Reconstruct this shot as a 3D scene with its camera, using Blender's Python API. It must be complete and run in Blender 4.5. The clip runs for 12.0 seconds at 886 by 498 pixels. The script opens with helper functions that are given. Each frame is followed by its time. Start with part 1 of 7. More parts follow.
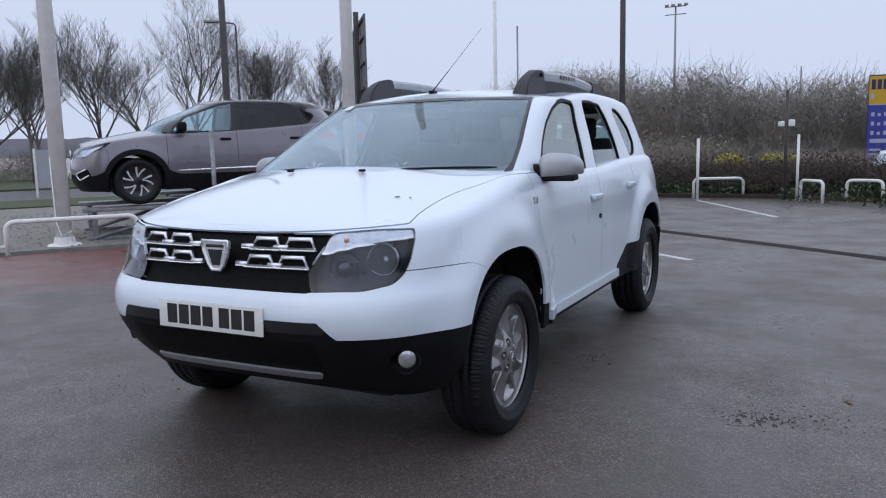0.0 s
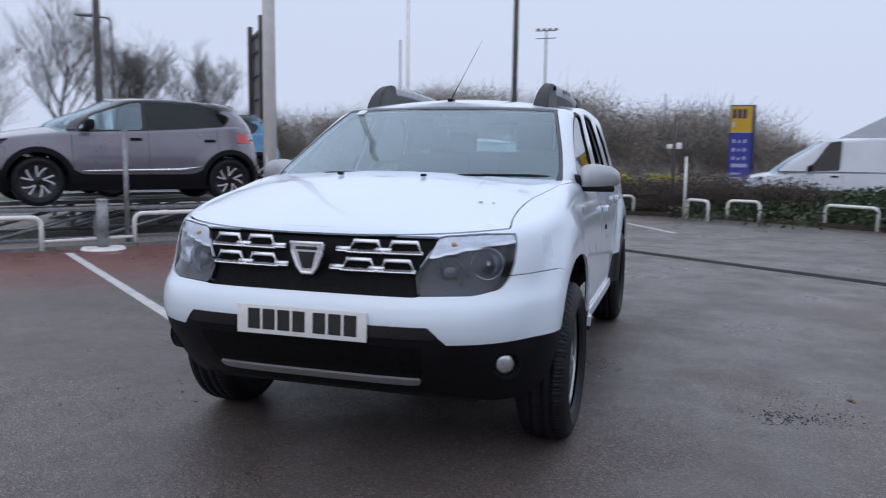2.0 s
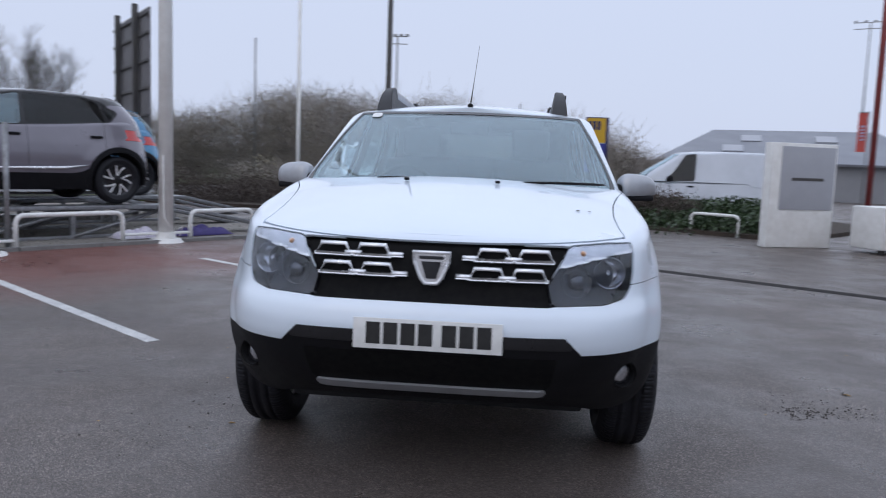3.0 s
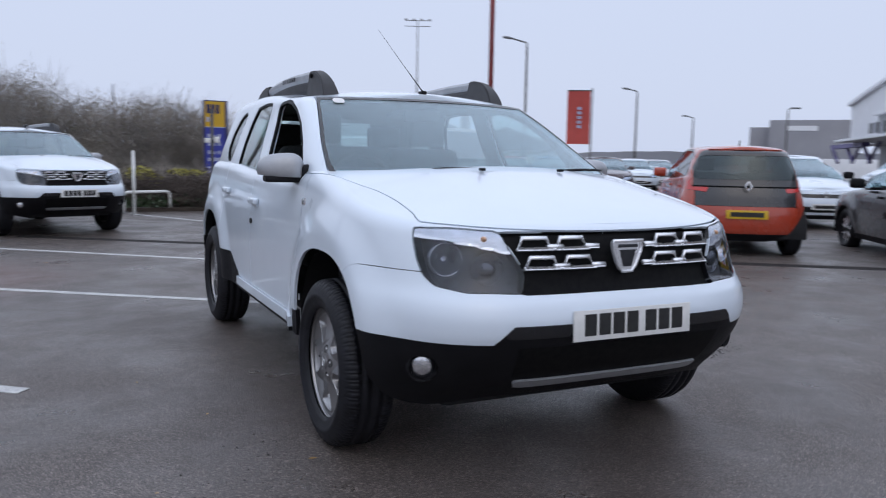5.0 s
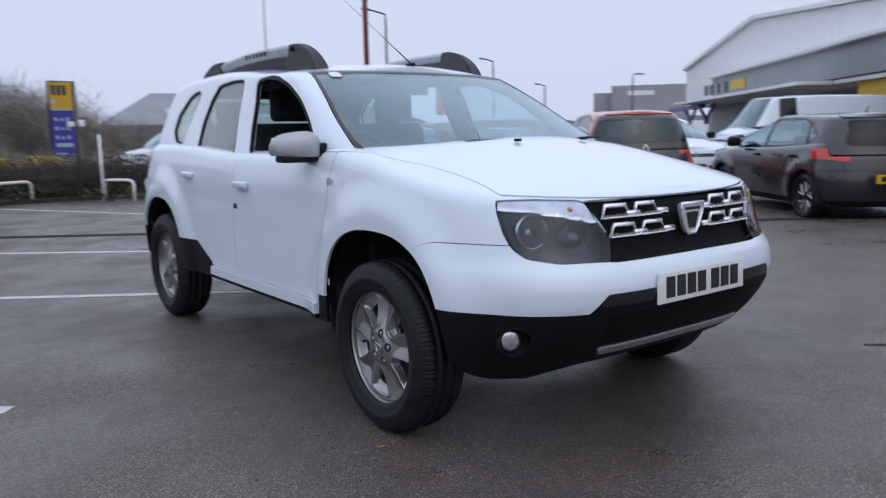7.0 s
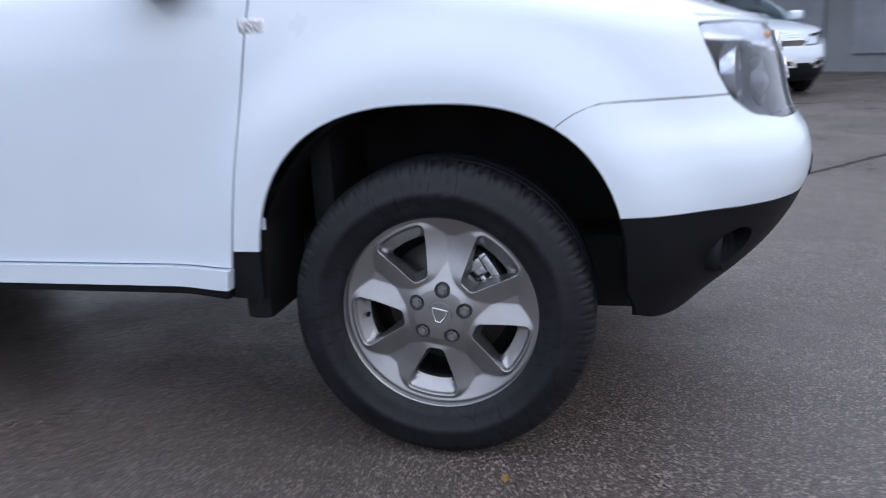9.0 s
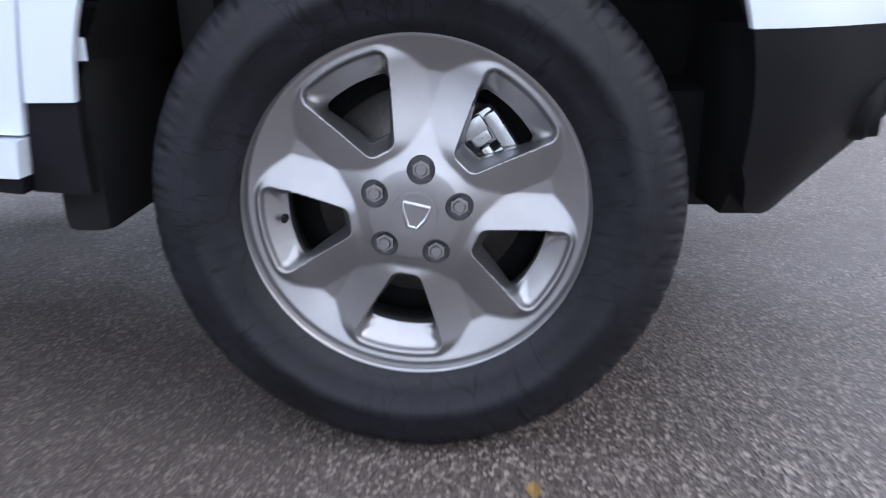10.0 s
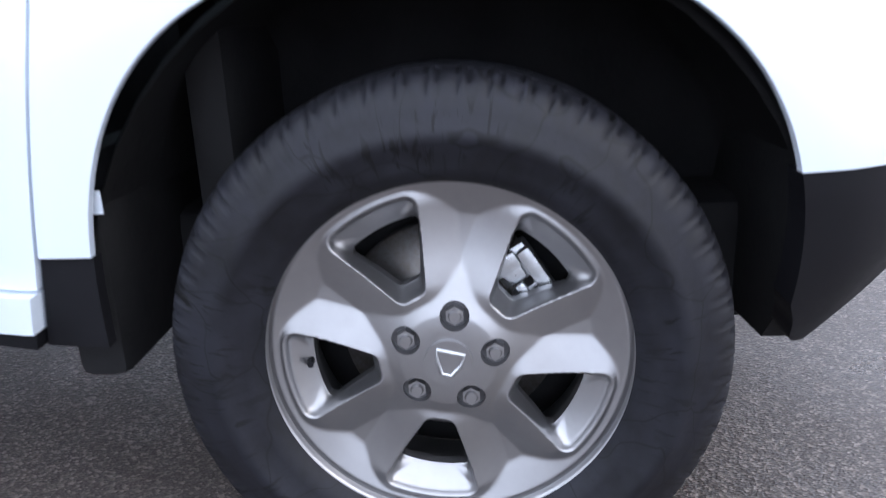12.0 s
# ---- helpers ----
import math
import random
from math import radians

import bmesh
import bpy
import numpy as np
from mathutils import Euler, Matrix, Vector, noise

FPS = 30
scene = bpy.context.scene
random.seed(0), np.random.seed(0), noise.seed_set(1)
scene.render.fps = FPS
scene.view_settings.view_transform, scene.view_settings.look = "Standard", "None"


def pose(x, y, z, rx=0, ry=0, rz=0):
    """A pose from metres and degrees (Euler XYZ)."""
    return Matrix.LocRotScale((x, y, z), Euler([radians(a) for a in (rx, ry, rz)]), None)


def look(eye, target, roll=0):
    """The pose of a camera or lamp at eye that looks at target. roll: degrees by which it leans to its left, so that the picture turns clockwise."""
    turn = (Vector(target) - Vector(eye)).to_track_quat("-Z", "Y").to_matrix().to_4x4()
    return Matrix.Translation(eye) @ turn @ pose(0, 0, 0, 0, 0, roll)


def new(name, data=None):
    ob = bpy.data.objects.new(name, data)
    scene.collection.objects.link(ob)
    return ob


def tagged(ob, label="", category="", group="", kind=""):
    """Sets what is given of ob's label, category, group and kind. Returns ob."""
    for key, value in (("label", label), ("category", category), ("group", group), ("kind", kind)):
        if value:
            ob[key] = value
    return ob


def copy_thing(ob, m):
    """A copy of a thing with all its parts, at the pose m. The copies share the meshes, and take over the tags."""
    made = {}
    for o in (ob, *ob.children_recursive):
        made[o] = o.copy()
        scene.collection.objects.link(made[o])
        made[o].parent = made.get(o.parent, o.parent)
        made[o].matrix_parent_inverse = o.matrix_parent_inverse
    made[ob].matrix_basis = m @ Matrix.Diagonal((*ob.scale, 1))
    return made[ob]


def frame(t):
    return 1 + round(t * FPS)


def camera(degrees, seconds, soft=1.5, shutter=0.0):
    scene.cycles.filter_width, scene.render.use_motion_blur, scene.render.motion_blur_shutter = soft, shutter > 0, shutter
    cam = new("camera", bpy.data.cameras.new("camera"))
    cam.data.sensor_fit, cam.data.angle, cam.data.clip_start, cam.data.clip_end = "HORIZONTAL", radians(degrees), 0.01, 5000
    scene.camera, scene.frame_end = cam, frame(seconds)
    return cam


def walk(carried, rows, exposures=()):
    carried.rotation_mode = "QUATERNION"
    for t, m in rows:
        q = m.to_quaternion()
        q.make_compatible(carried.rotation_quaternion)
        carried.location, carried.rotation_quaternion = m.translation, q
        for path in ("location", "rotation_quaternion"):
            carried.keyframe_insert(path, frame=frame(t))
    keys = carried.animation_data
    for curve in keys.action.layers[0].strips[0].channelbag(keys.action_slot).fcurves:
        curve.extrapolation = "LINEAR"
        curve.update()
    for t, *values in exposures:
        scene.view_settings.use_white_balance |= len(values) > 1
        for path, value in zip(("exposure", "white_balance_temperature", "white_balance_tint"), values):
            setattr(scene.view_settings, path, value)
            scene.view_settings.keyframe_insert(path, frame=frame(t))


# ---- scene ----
cam = camera(59.5, 12.0, 1.1, 0.65)
PATH = [
    (0, (2.123, -3.023, 1.247), (1.208, -1.265, 0.981), -1.3),
    (0.5, (2.118, -3.029, 1.245), (1.198, -1.274, 0.971), -1.4),
    (1, (2.055, -3.064, 1.246), (1.142, -1.306, 0.968), -1.3),
    (1.5, (1.768, -3.265, 1.245), (0.963, -1.451, 0.997), -0.4),
    (2, (1.311, -3.362, 1.223), (0.721, -1.465, 0.987), 0.8),
    (2.5, (0.805, -3.502, 1.218), (0.412, -1.553, 1.001), 1.4),
    (4.5, (-1.31, -3.202, 1.167), (-0.7, -1.308, 0.961), 2.5),
    (5, (-1.81, -3.012, 1.175), (-0.935, -1.228, 0.949), 1.1),
    (5.5, (-2.159, -2.859, 1.183), (-1.151, -1.146, 0.968), 0.2),
    (6, (-2.35, -2.836, 1.207), (-1.272, -1.166, 0.979), -0.3),
    (6.5, (-2.382, -2.808, 1.195), (-1.299, -1.145, 0.949), -0.6),
    (8.5, (-2.704, -0.839, 1.039), (-0.927, -0.064, 0.547), -2.3),
    (9, (-2.456, -0.379, 0.928), (-0.571, 0.045, 0.414), -2.7),
    (9.5, (-2.157, -0.12, 0.713), (-0.229, 0.011, 0.198), -1.0),
    (10, (-1.801, -0.103, 0.627), (0.081, 0.022, -0.039), -0.9),
    (10.5, (-1.69, -0.089, 0.601), (0.223, 0.002, 0.025), -0.7),
    (11, (-1.653, -0.097, 0.634), (0.252, 0.064, 0.048), -1.8),
    (11.5, (-1.658, -0.081, 0.66), (0.248, 0.068, 0.074), -2.1),
    (12, (-1.712, -0.059, 0.76), (0.186, 0.063, 0.142), -2.3),
]
walk(cam, [(t, look(eye, target, roll)) for t, eye, target, roll in PATH],
     [(0, 0.03), (6.7, 0.03), (8.5, 0.42), (9, 0.62), (9.5, 0.9), (10, 1.3), (10.5, 1.36), (11, 1.42), (12, 1.57)])

# ---- place ----
# ---- world and light: an overcast winter day ----
world = bpy.data.worlds.new("overcast_sky")
scene.world = world
world.use_nodes = True
wn, wl = world.node_tree.nodes, world.node_tree.links
wn.clear()
sky = wn.new("ShaderNodeTexSky")
sky.sky_type = "NISHITA"
sky.sun_disc = False
sky.sun_elevation = radians(38)
sky.sun_rotation = radians(200)
sky.air_density, sky.dust_density = 1.0, 6.0
sky_dim = wn.new("ShaderNodeVectorMath")
sky_dim.operation = "SCALE"
sky_dim.inputs["Scale"].default_value = 0.09
cloud = wn.new("ShaderNodeMix")
cloud.data_type = "RGBA"
cloud.inputs["Factor"].default_value = 0.88
cloud.inputs["B"].default_value = (0.670, 0.748, 0.955, 1)
back = wn.new("ShaderNodeBackground")
back.inputs["Strength"].default_value = 1.0
wout = wn.new("ShaderNodeOutputWorld")
wl.new(sky.outputs["Color"], sky_dim.inputs[0])
wl.new(sky_dim.outputs["Vector"], cloud.inputs["A"])
# the cloud grows brighter towards the zenith, as an overcast sky does
geo, sepz = wn.new("ShaderNodeTexCoord"), wn.new("ShaderNodeSeparateXYZ")
wl.new(geo.outputs["Generated"], sepz.inputs[0])
rise = wn.new("ShaderNodeMapRange")
rise.interpolation_type = "SMOOTHSTEP"
rise.inputs["From Min"].default_value, rise.inputs["From Max"].default_value = 0.12, 1.0
rise.inputs["To Min"].default_value, rise.inputs["To Max"].default_value = 1.0, 1.38
wl.new(sepz.outputs["Z"], rise.inputs["Value"])
bright = wn.new("ShaderNodeVectorMath")
bright.operation = "SCALE"
wl.new(cloud.outputs["Result"], bright.inputs[0])
wl.new(rise.outputs["Result"], bright.inputs["Scale"])
wl.new(bright.outputs["Vector"], back.inputs["Color"])
wl.new(back.outputs["Background"], wout.inputs["Surface"])

sun = new("sun", bpy.data.lights.new("sun", "SUN"))
sun.data.energy, sun.data.angle = 0.44, radians(150)
sun.data.color = (0.93, 0.97, 1.0)
sun.matrix_world = look((0.5, 1.5, 14), (0, 0, 0))


# ---- materials ----
def material(name, color, rough=0.5, metal=0.0, other=None, scale=8.0, fine=0.0, bump=0.0, bump_scale=200.0,
             coat=0.0, rough_var=0.0, random_tint=0.0, emit=0.0, spec=0.5):
    """A surface: two colours mixed by coarse and fine noise, with a fine relief."""
    m = bpy.data.materials.new(name)
    m.use_nodes = True
    n, l = m.node_tree.nodes, m.node_tree.links
    p = n["Principled BSDF"]
    p.inputs["Metallic"].default_value = metal
    p.inputs["Roughness"].default_value = rough
    p.inputs["Coat Weight"].default_value = coat
    p.inputs["Coat Roughness"].default_value = 0.04
    p.inputs["Specular IOR Level"].default_value = spec
    color = tuple(color[:3]) + (1,)
    if emit:
        p.inputs["Emission Color"].default_value = color
        p.inputs["Emission Strength"].default_value = emit
    tc = n.new("ShaderNodeTexCoord")
    out = None
    if other is not None:
        big = n.new("ShaderNodeTexNoise")
        big.inputs["Scale"].default_value = scale
        big.inputs["Detail"].default_value = 6
        big.inputs["Roughness"].default_value = 0.6
        l.new(tc.outputs["Object"], big.inputs["Vector"])
        fac = big.outputs["Fac"]
        if fine:
            sm = n.new("ShaderNodeTexNoise")
            sm.inputs["Scale"].default_value = bump_scale
            sm.inputs["Detail"].default_value = 3
            l.new(tc.outputs["Object"], sm.inputs["Vector"])
            mx = n.new("ShaderNodeMix")
            mx.inputs["Factor"].default_value = fine
            l.new(fac, mx.inputs["A"])
            l.new(sm.outputs["Fac"], mx.inputs["B"])
            fac = mx.outputs["Result"]
        ramp = n.new("ShaderNodeValToRGB")
        ramp.color_ramp.elements[0].position, ramp.color_ramp.elements[1].position = 0.36, 0.64
        ramp.color_ramp.elements[0].color = color
        ramp.color_ramp.elements[1].color = tuple(other[:3]) + (1,)
        l.new(fac, ramp.inputs["Fac"])
        out = ramp.outputs["Color"]
        if rough_var:
            mr = n.new("ShaderNodeMapRange")
            mr.inputs["From Min"].default_value, mr.inputs["From Max"].default_value = 0.3, 0.7
            mr.inputs["To Min"].default_value = max(rough - rough_var, 0.02)
            mr.inputs["To Max"].default_value = min(rough + rough_var, 1)
            l.new(fac, mr.inputs["Value"])
            l.new(mr.outputs["Result"], p.inputs["Roughness"])
    if random_tint:
        oi = n.new("ShaderNodeObjectInfo")
        hs = n.new("ShaderNodeHueSaturation")
        mr = n.new("ShaderNodeMapRange")
        mr.inputs["To Min"].default_value, mr.inputs["To Max"].default_value = 1 - random_tint, 1 + random_tint
        l.new(oi.outputs["Random"], mr.inputs["Value"])
        l.new(mr.outputs["Result"], hs.inputs["Value"])
        if out is None:
            hs.inputs["Color"].default_value = color
        else:
            l.new(out, hs.inputs["Color"])
        out = hs.outputs["Color"]
    if out is None:
        p.inputs["Base Color"].default_value = color
    else:
        l.new(out, p.inputs["Base Color"])
    if bump:
        nz = n.new("ShaderNodeTexNoise")
        nz.inputs["Scale"].default_value = bump_scale
        nz.inputs["Detail"].default_value = 4
        l.new(tc.outputs["Object"], nz.inputs["Vector"])
        bp = n.new("ShaderNodeBump")
        bp.inputs["Strength"].default_value = bump
        bp.inputs["Distance"].default_value = 0.004
        l.new(nz.outputs["Fac"], bp.inputs["Height"])
        l.new(bp.outputs["Normal"], p.inputs["Normal"])
    return m


def glass(name, tint, gloss_rough=0.02, ior=1.5, coat=(0.8, 0.8, 0.8)):
    """A thin pane: clear with a tint, and a mirror-like gloss that grows at a grazing angle."""
    m = bpy.data.materials.new(name)
    m.use_nodes = True
    n, l = m.node_tree.nodes, m.node_tree.links
    n.clear()
    tr, gl = n.new("ShaderNodeBsdfTransparent"), n.new("ShaderNodeBsdfGlossy")
    tr.inputs["Color"].default_value = tuple(tint) + (1,)
    gl.inputs["Roughness"].default_value = gloss_rough
    gl.inputs["Color"].default_value = tuple(coat) + (1,)
    lw, pw, fr = n.new("ShaderNodeLayerWeight"), n.new("ShaderNodeMath"), n.new("ShaderNodeMapRange")
    pw.operation = "POWER"
    pw.inputs[1].default_value = 4.0
    l.new(lw.outputs["Facing"], pw.inputs[0])
    l.new(pw.outputs[0], fr.inputs["Value"])
    fr.inputs["To Min"].default_value = ((ior - 1) / (ior + 1)) ** 2
    mx, o = n.new("ShaderNodeMixShader"), n.new("ShaderNodeOutputMaterial")
    l.new(fr.outputs["Result"], mx.inputs["Fac"])
    l.new(tr.outputs["BSDF"], mx.inputs[1])
    l.new(gl.outputs["BSDF"], mx.inputs[2])
    l.new(mx.outputs["Shader"], o.inputs["Surface"])
    return m


WHITE = material("white_paint", (0.700, 0.775, 0.850), 0.32, other=(0.672, 0.745, 0.825), scale=1.5, coat=0.9, rough_var=0.06)
BLACK_PLASTIC = material("black_plastic", (0.006, 0.006, 0.0075), 0.55, other=(0.010, 0.010, 0.012), scale=6, bump=0.15, bump_scale=900, rough_var=0.1, spec=0.15)
GLOSS_BLACK = material("gloss_black", (0.008, 0.008, 0.010), 0.18, other=(0.016, 0.016, 0.018), scale=3, rough_var=0.06)
BRIGHT_ALLOY = material("polished_spoke", (0.72, 0.71, 0.72), 0.36, metal=0.35, other=(0.62, 0.61, 0.62), scale=14, rough_var=0.05)
RUBBER = material("tyre_rubber", (0.0045, 0.0045, 0.006), 0.55, other=(0.014, 0.0145, 0.020), scale=9, fine=0.30, bump=0.12, bump_scale=60, rough_var=0.12, spec=0.30)
ALLOY = material("silver_alloy", (0.37, 0.367, 0.372), 0.34, metal=0.90, other=(0.335, 0.332, 0.336), scale=14, rough_var=0.05)
CHROME = material("chrome", (0.84, 0.85, 0.87), 0.24, metal=0.70, other=(0.78, 0.79, 0.81), scale=20, rough_var=0.06)
RAIL_FOOT = material("grey_black_plastic", (0.022, 0.022, 0.025), 0.55, other=(0.030, 0.030, 0.033), scale=9, bump=0.15, bump_scale=700, rough_var=0.08)
MATT_BLACK = material("matt_black_mesh", (0.004, 0.004, 0.005), 0.6, other=(0.008, 0.008, 0.008), scale=40, spec=0.1)
SATIN = material("satin_silver", (0.42, 0.43, 0.45), 0.38, metal=0.6, other=(0.36, 0.37, 0.39), scale=8, rough_var=0.06)
LAMP_STRIP = material("ribbed_lamp_strip", (0.78, 0.79, 0.81), 0.24, metal=0.65, other=(0.50, 0.51, 0.53), scale=55, bump=0.9, bump_scale=130, coat=0.6)
REFLECTOR = material("reflector", (0.74, 0.75, 0.78), 0.18, metal=1.0, other=(0.45, 0.46, 0.49), scale=60, bump=0.12, bump_scale=90, rough_var=0.1)
DARK_HOUSING = material("dark_housing", (0.026, 0.027, 0.031), 0.30, metal=0.5, other=(0.044, 0.046, 0.052), scale=12, rough_var=0.08)
LAMP_BOWL = material("smoked_lamp_bowl", (0.12, 0.124, 0.138), 0.22, metal=0.85, other=(0.10, 0.105, 0.115), scale=30, bump=0.3, bump_scale=60, rough_var=0.08)
DARK = material("dark_underside", (0.013, 0.013, 0.014), 0.8, other=(0.021, 0.021, 0.022), scale=6, bump=0.3, bump_scale=60, spec=0.22)
CLOTH = material("charcoal_seat_cloth", (0.018, 0.018, 0.020), 0.9, other=(0.030, 0.030, 0.033), scale=60, bump=0.3, bump_scale=700)
TRIM = material("dark_cabin_trim", (0.020, 0.020, 0.021), 0.75, other=(0.035, 0.033, 0.032), scale=12, bump=0.15, bump_scale=600)
STEEL = material("bare_steel", (0.32, 0.31, 0.30), 0.42, metal=0.9, other=(0.20, 0.17, 0.15), scale=30, fine=0.4, rough_var=0.12)
GLASS = glass("window_glass", (0.84, 0.93, 0.91), 0.02, 1.85)
SCREEN_GLASS = glass("windscreen_glass", (0.80, 0.88, 0.89), 0.02, 1.95, (0.72, 0.81, 0.86))
DARK_GLASS = glass("tinted_glass", (0.30, 0.33, 0.34))
REAR_GLASS = glass("grey_rear_glass", (0.42, 0.47, 0.48), 0.02, 1.8, (0.62, 0.70, 0.72))
LENS = glass("clear_lens", (0.92, 0.94, 0.97), 0.02, 1.42)
ALLOY_BRIGHT = material("bright_zinc", (0.66, 0.68, 0.70), 0.30, metal=0.85, other=(0.50, 0.51, 0.52), scale=40, rough_var=0.1)
# darker copy of the silver alloy, shade of the nut wells painted in
ALLOY_SHADED = material("shaded_alloy", (0.10, 0.10, 0.105), 0.35, metal=0.7, other=(0.14, 0.14, 0.145), scale=10)
AMBER = material("amber_bulb", (0.55, 0.30, 0.17), 0.2, other=(0.46, 0.25, 0.14), scale=40, coat=0.5)
RED_LENS = material("red_lens", (0.60, 0.020, 0.016), 0.15, other=(0.48, 0.014, 0.012), scale=40, coat=0.8)
PLATE_WHITE = material("plate_white", (0.74, 0.74, 0.72), 0.35, other=(0.66, 0.66, 0.64), scale=20)
PLATE_YELLOW = material("plate_yellow", (0.70, 0.45, 0.02), 0.35, other=(0.60, 0.38, 0.02), scale=20)
PLATE_INK = material("plate_ink", (0.010, 0.010, 0.010), 0.4, other=(0.02, 0.02, 0.02), scale=20)
PAINT_MARK = material("worn_road_paint", (0.62, 0.62, 0.60), 0.6, other=(0.36, 0.36, 0.36), scale=9, fine=0.45, bump=0.4, bump_scale=130, rough_var=0.15)
POST_WHITE = material("white_post_paint", (0.80, 0.80, 0.78), 0.5, other=(0.68, 0.67, 0.64), scale=7, fine=0.3, bump=0.1, bump_scale=120)
GALV = material("galvanised_steel", (0.30, 0.31, 0.32), 0.5, metal=0.7, other=(0.22, 0.22, 0.23), scale=14, rough_var=0.1)
DARK_POST = material("dark_post_paint", (0.045, 0.043, 0.045), 0.6, other=(0.07, 0.065, 0.06), scale=5)
# bark tones are paler than bark, with the haze of distance mixed in
BARK = material("winter_bark", (0.105, 0.094, 0.086), 0.9, other=(0.165, 0.15, 0.138), scale=12, bump=0.4, bump_scale=40)


def smear(mat, dark):
    """Wet black smears that run outwards from the hub, and a few thin scuffs."""
    n, l = mat.node_tree.nodes, mat.node_tree.links
    p = n["Principled BSDF"]
    old = p.inputs["Base Color"].links[0].from_socket
    tc, sp, at, cb = n.new("ShaderNodeTexCoord"), n.new("ShaderNodeSeparateXYZ"), n.new("ShaderNodeMath"), n.new("ShaderNodeCombineXYZ")
    at.operation = "ARCTAN2"
    ln = n.new("ShaderNodeVectorMath")
    ln.operation = "LENGTH"
    l.new(tc.outputs["Object"], sp.inputs[0])
    l.new(sp.outputs["Y"], at.inputs[0])
    l.new(sp.outputs["Z"], at.inputs[1])
    l.new(tc.outputs["Object"], ln.inputs[0])
    l.new(at.outputs[0], cb.inputs["X"])
    l.new(ln.outputs["Value"], cb.inputs["Y"])
    mp = n.new("ShaderNodeVectorMath")
    mp.operation = "MULTIPLY"
    mp.inputs[1].default_value = (30, 22, 1)
    l.new(cb.outputs[0], mp.inputs[0])
    nz = n.new("ShaderNodeTexNoise")
    nz.inputs["Scale"].default_value, nz.inputs["Detail"].default_value, nz.inputs["Distortion"].default_value = 1.0, 5, 0.7
    l.new(mp.outputs[0], nz.inputs["Vector"])
    mr = n.new("ShaderNodeMapRange")
    mr.inputs["From Min"].default_value, mr.inputs["From Max"].default_value, mr.inputs["To Max"].default_value = 0.56, 0.62, 0.9
    l.new(nz.outputs["Fac"], mr.inputs["Value"])
    patch = n.new("ShaderNodeTexNoise")
    patch.inputs["Scale"].default_value, patch.inputs["Detail"].default_value = 9.0, 2
    l.new(tc.outputs["Object"], patch.inputs["Vector"])
    where = n.new("ShaderNodeMapRange")
    where.inputs["From Min"].default_value, where.inputs["From Max"].default_value = 0.46, 0.60
    l.new(patch.outputs["Fac"], where.inputs["Value"])
    both = n.new("ShaderNodeMath")
    both.operation = "MULTIPLY"
    l.new(mr.outputs["Result"], both.inputs[0])
    l.new(where.outputs["Result"], both.inputs[1])
    warp = n.new("ShaderNodeVectorMath")
    warp.operation = "MULTIPLY_ADD"
    warp.inputs[1].default_value = (0.10, 0.10, 0.10)
    l.new(patch.outputs["Color"], warp.inputs[0])
    l.new(tc.outputs["Object"], warp.inputs[2])
    vor = n.new("ShaderNodeTexVoronoi")
    vor.feature = "DISTANCE_TO_EDGE"
    vor.inputs["Scale"].default_value = 8.0
    l.new(warp.outputs[0], vor.inputs["Vector"])
    thin = n.new("ShaderNodeMapRange")
    thin.inputs["From Min"].default_value, thin.inputs["From Max"].default_value = 0.012, 0.004
    thin.inputs["To Max"].default_value = 0.7
    l.new(vor.outputs["Distance"], thin.inputs["Value"])
    most = n.new("ShaderNodeMath")
    most.operation = "MAXIMUM"
    l.new(both.outputs[0], most.inputs[0])
    l.new(thin.outputs["Result"], most.inputs[1])
    mx = n.new("ShaderNodeMix")
    mx.data_type = "RGBA"
    l.new(most.outputs[0], mx.inputs["Factor"])
    l.new(old, mx.inputs["A"])
    mx.inputs["B"].default_value = dark
    l.new(mx.outputs["Result"], p.inputs["Base Color"])


smear(RUBBER, (0.0012, 0.0012, 0.0014, 1))


# ---- tools: parts, sheets that are cut along curves, tubes, lathes ----
def mesh_of(name, verts, faces, mats, idx=None, normals=None, smooth=True):
    me = bpy.data.meshes.new(name)
    me.from_pydata([tuple(map(float, v)) for v in verts], [], [tuple(map(int, f)) for f in faces])
    for m in mats:
        me.materials.append(m)
    if idx is not None:
        me.polygons.foreach_set("material_index", np.asarray(idx, dtype=np.int32))
    me.polygons.foreach_set("use_smooth", np.full(len(me.polygons), bool(smooth)))
    if normals is not None:
        me.normals_split_custom_set_from_vertices([tuple(map(float, v)) for v in normals])
    me.update()
    return me


def part(name, bm, mat, parent=None, label=""):
    """Links a bmesh (or a finished mesh) as one object under its thing."""
    if isinstance(bm, bmesh.types.BMesh):
        me = bpy.data.meshes.new(name)
        bm.to_mesh(me)
        bm.free()
        for m in (mat if isinstance(mat, (list, tuple)) else [mat]):
            me.materials.append(m)
    else:
        me = bm
        if mat is not None and not me.materials:
            me.materials.append(mat)
    ob = new(name, me)
    if parent is not None:
        ob.parent = parent
    if label:
        ob["label"] = label
    return ob


def thing(name, label, category, m=None, group="", kind=""):
    ob = new(name)
    ob.empty_display_size = 0.2
    if m is not None:
        ob.matrix_world = m
    return tagged(ob, label, category, group, kind)


def smooth_by_angle(bm, angle=35):
    bm.normal_update()
    for f in bm.faces:
        f.smooth = True
    for e in bm.edges:
        if len(e.link_faces) == 2 and e.calc_face_angle(0) > radians(angle):
            e.smooth = False
    return bm


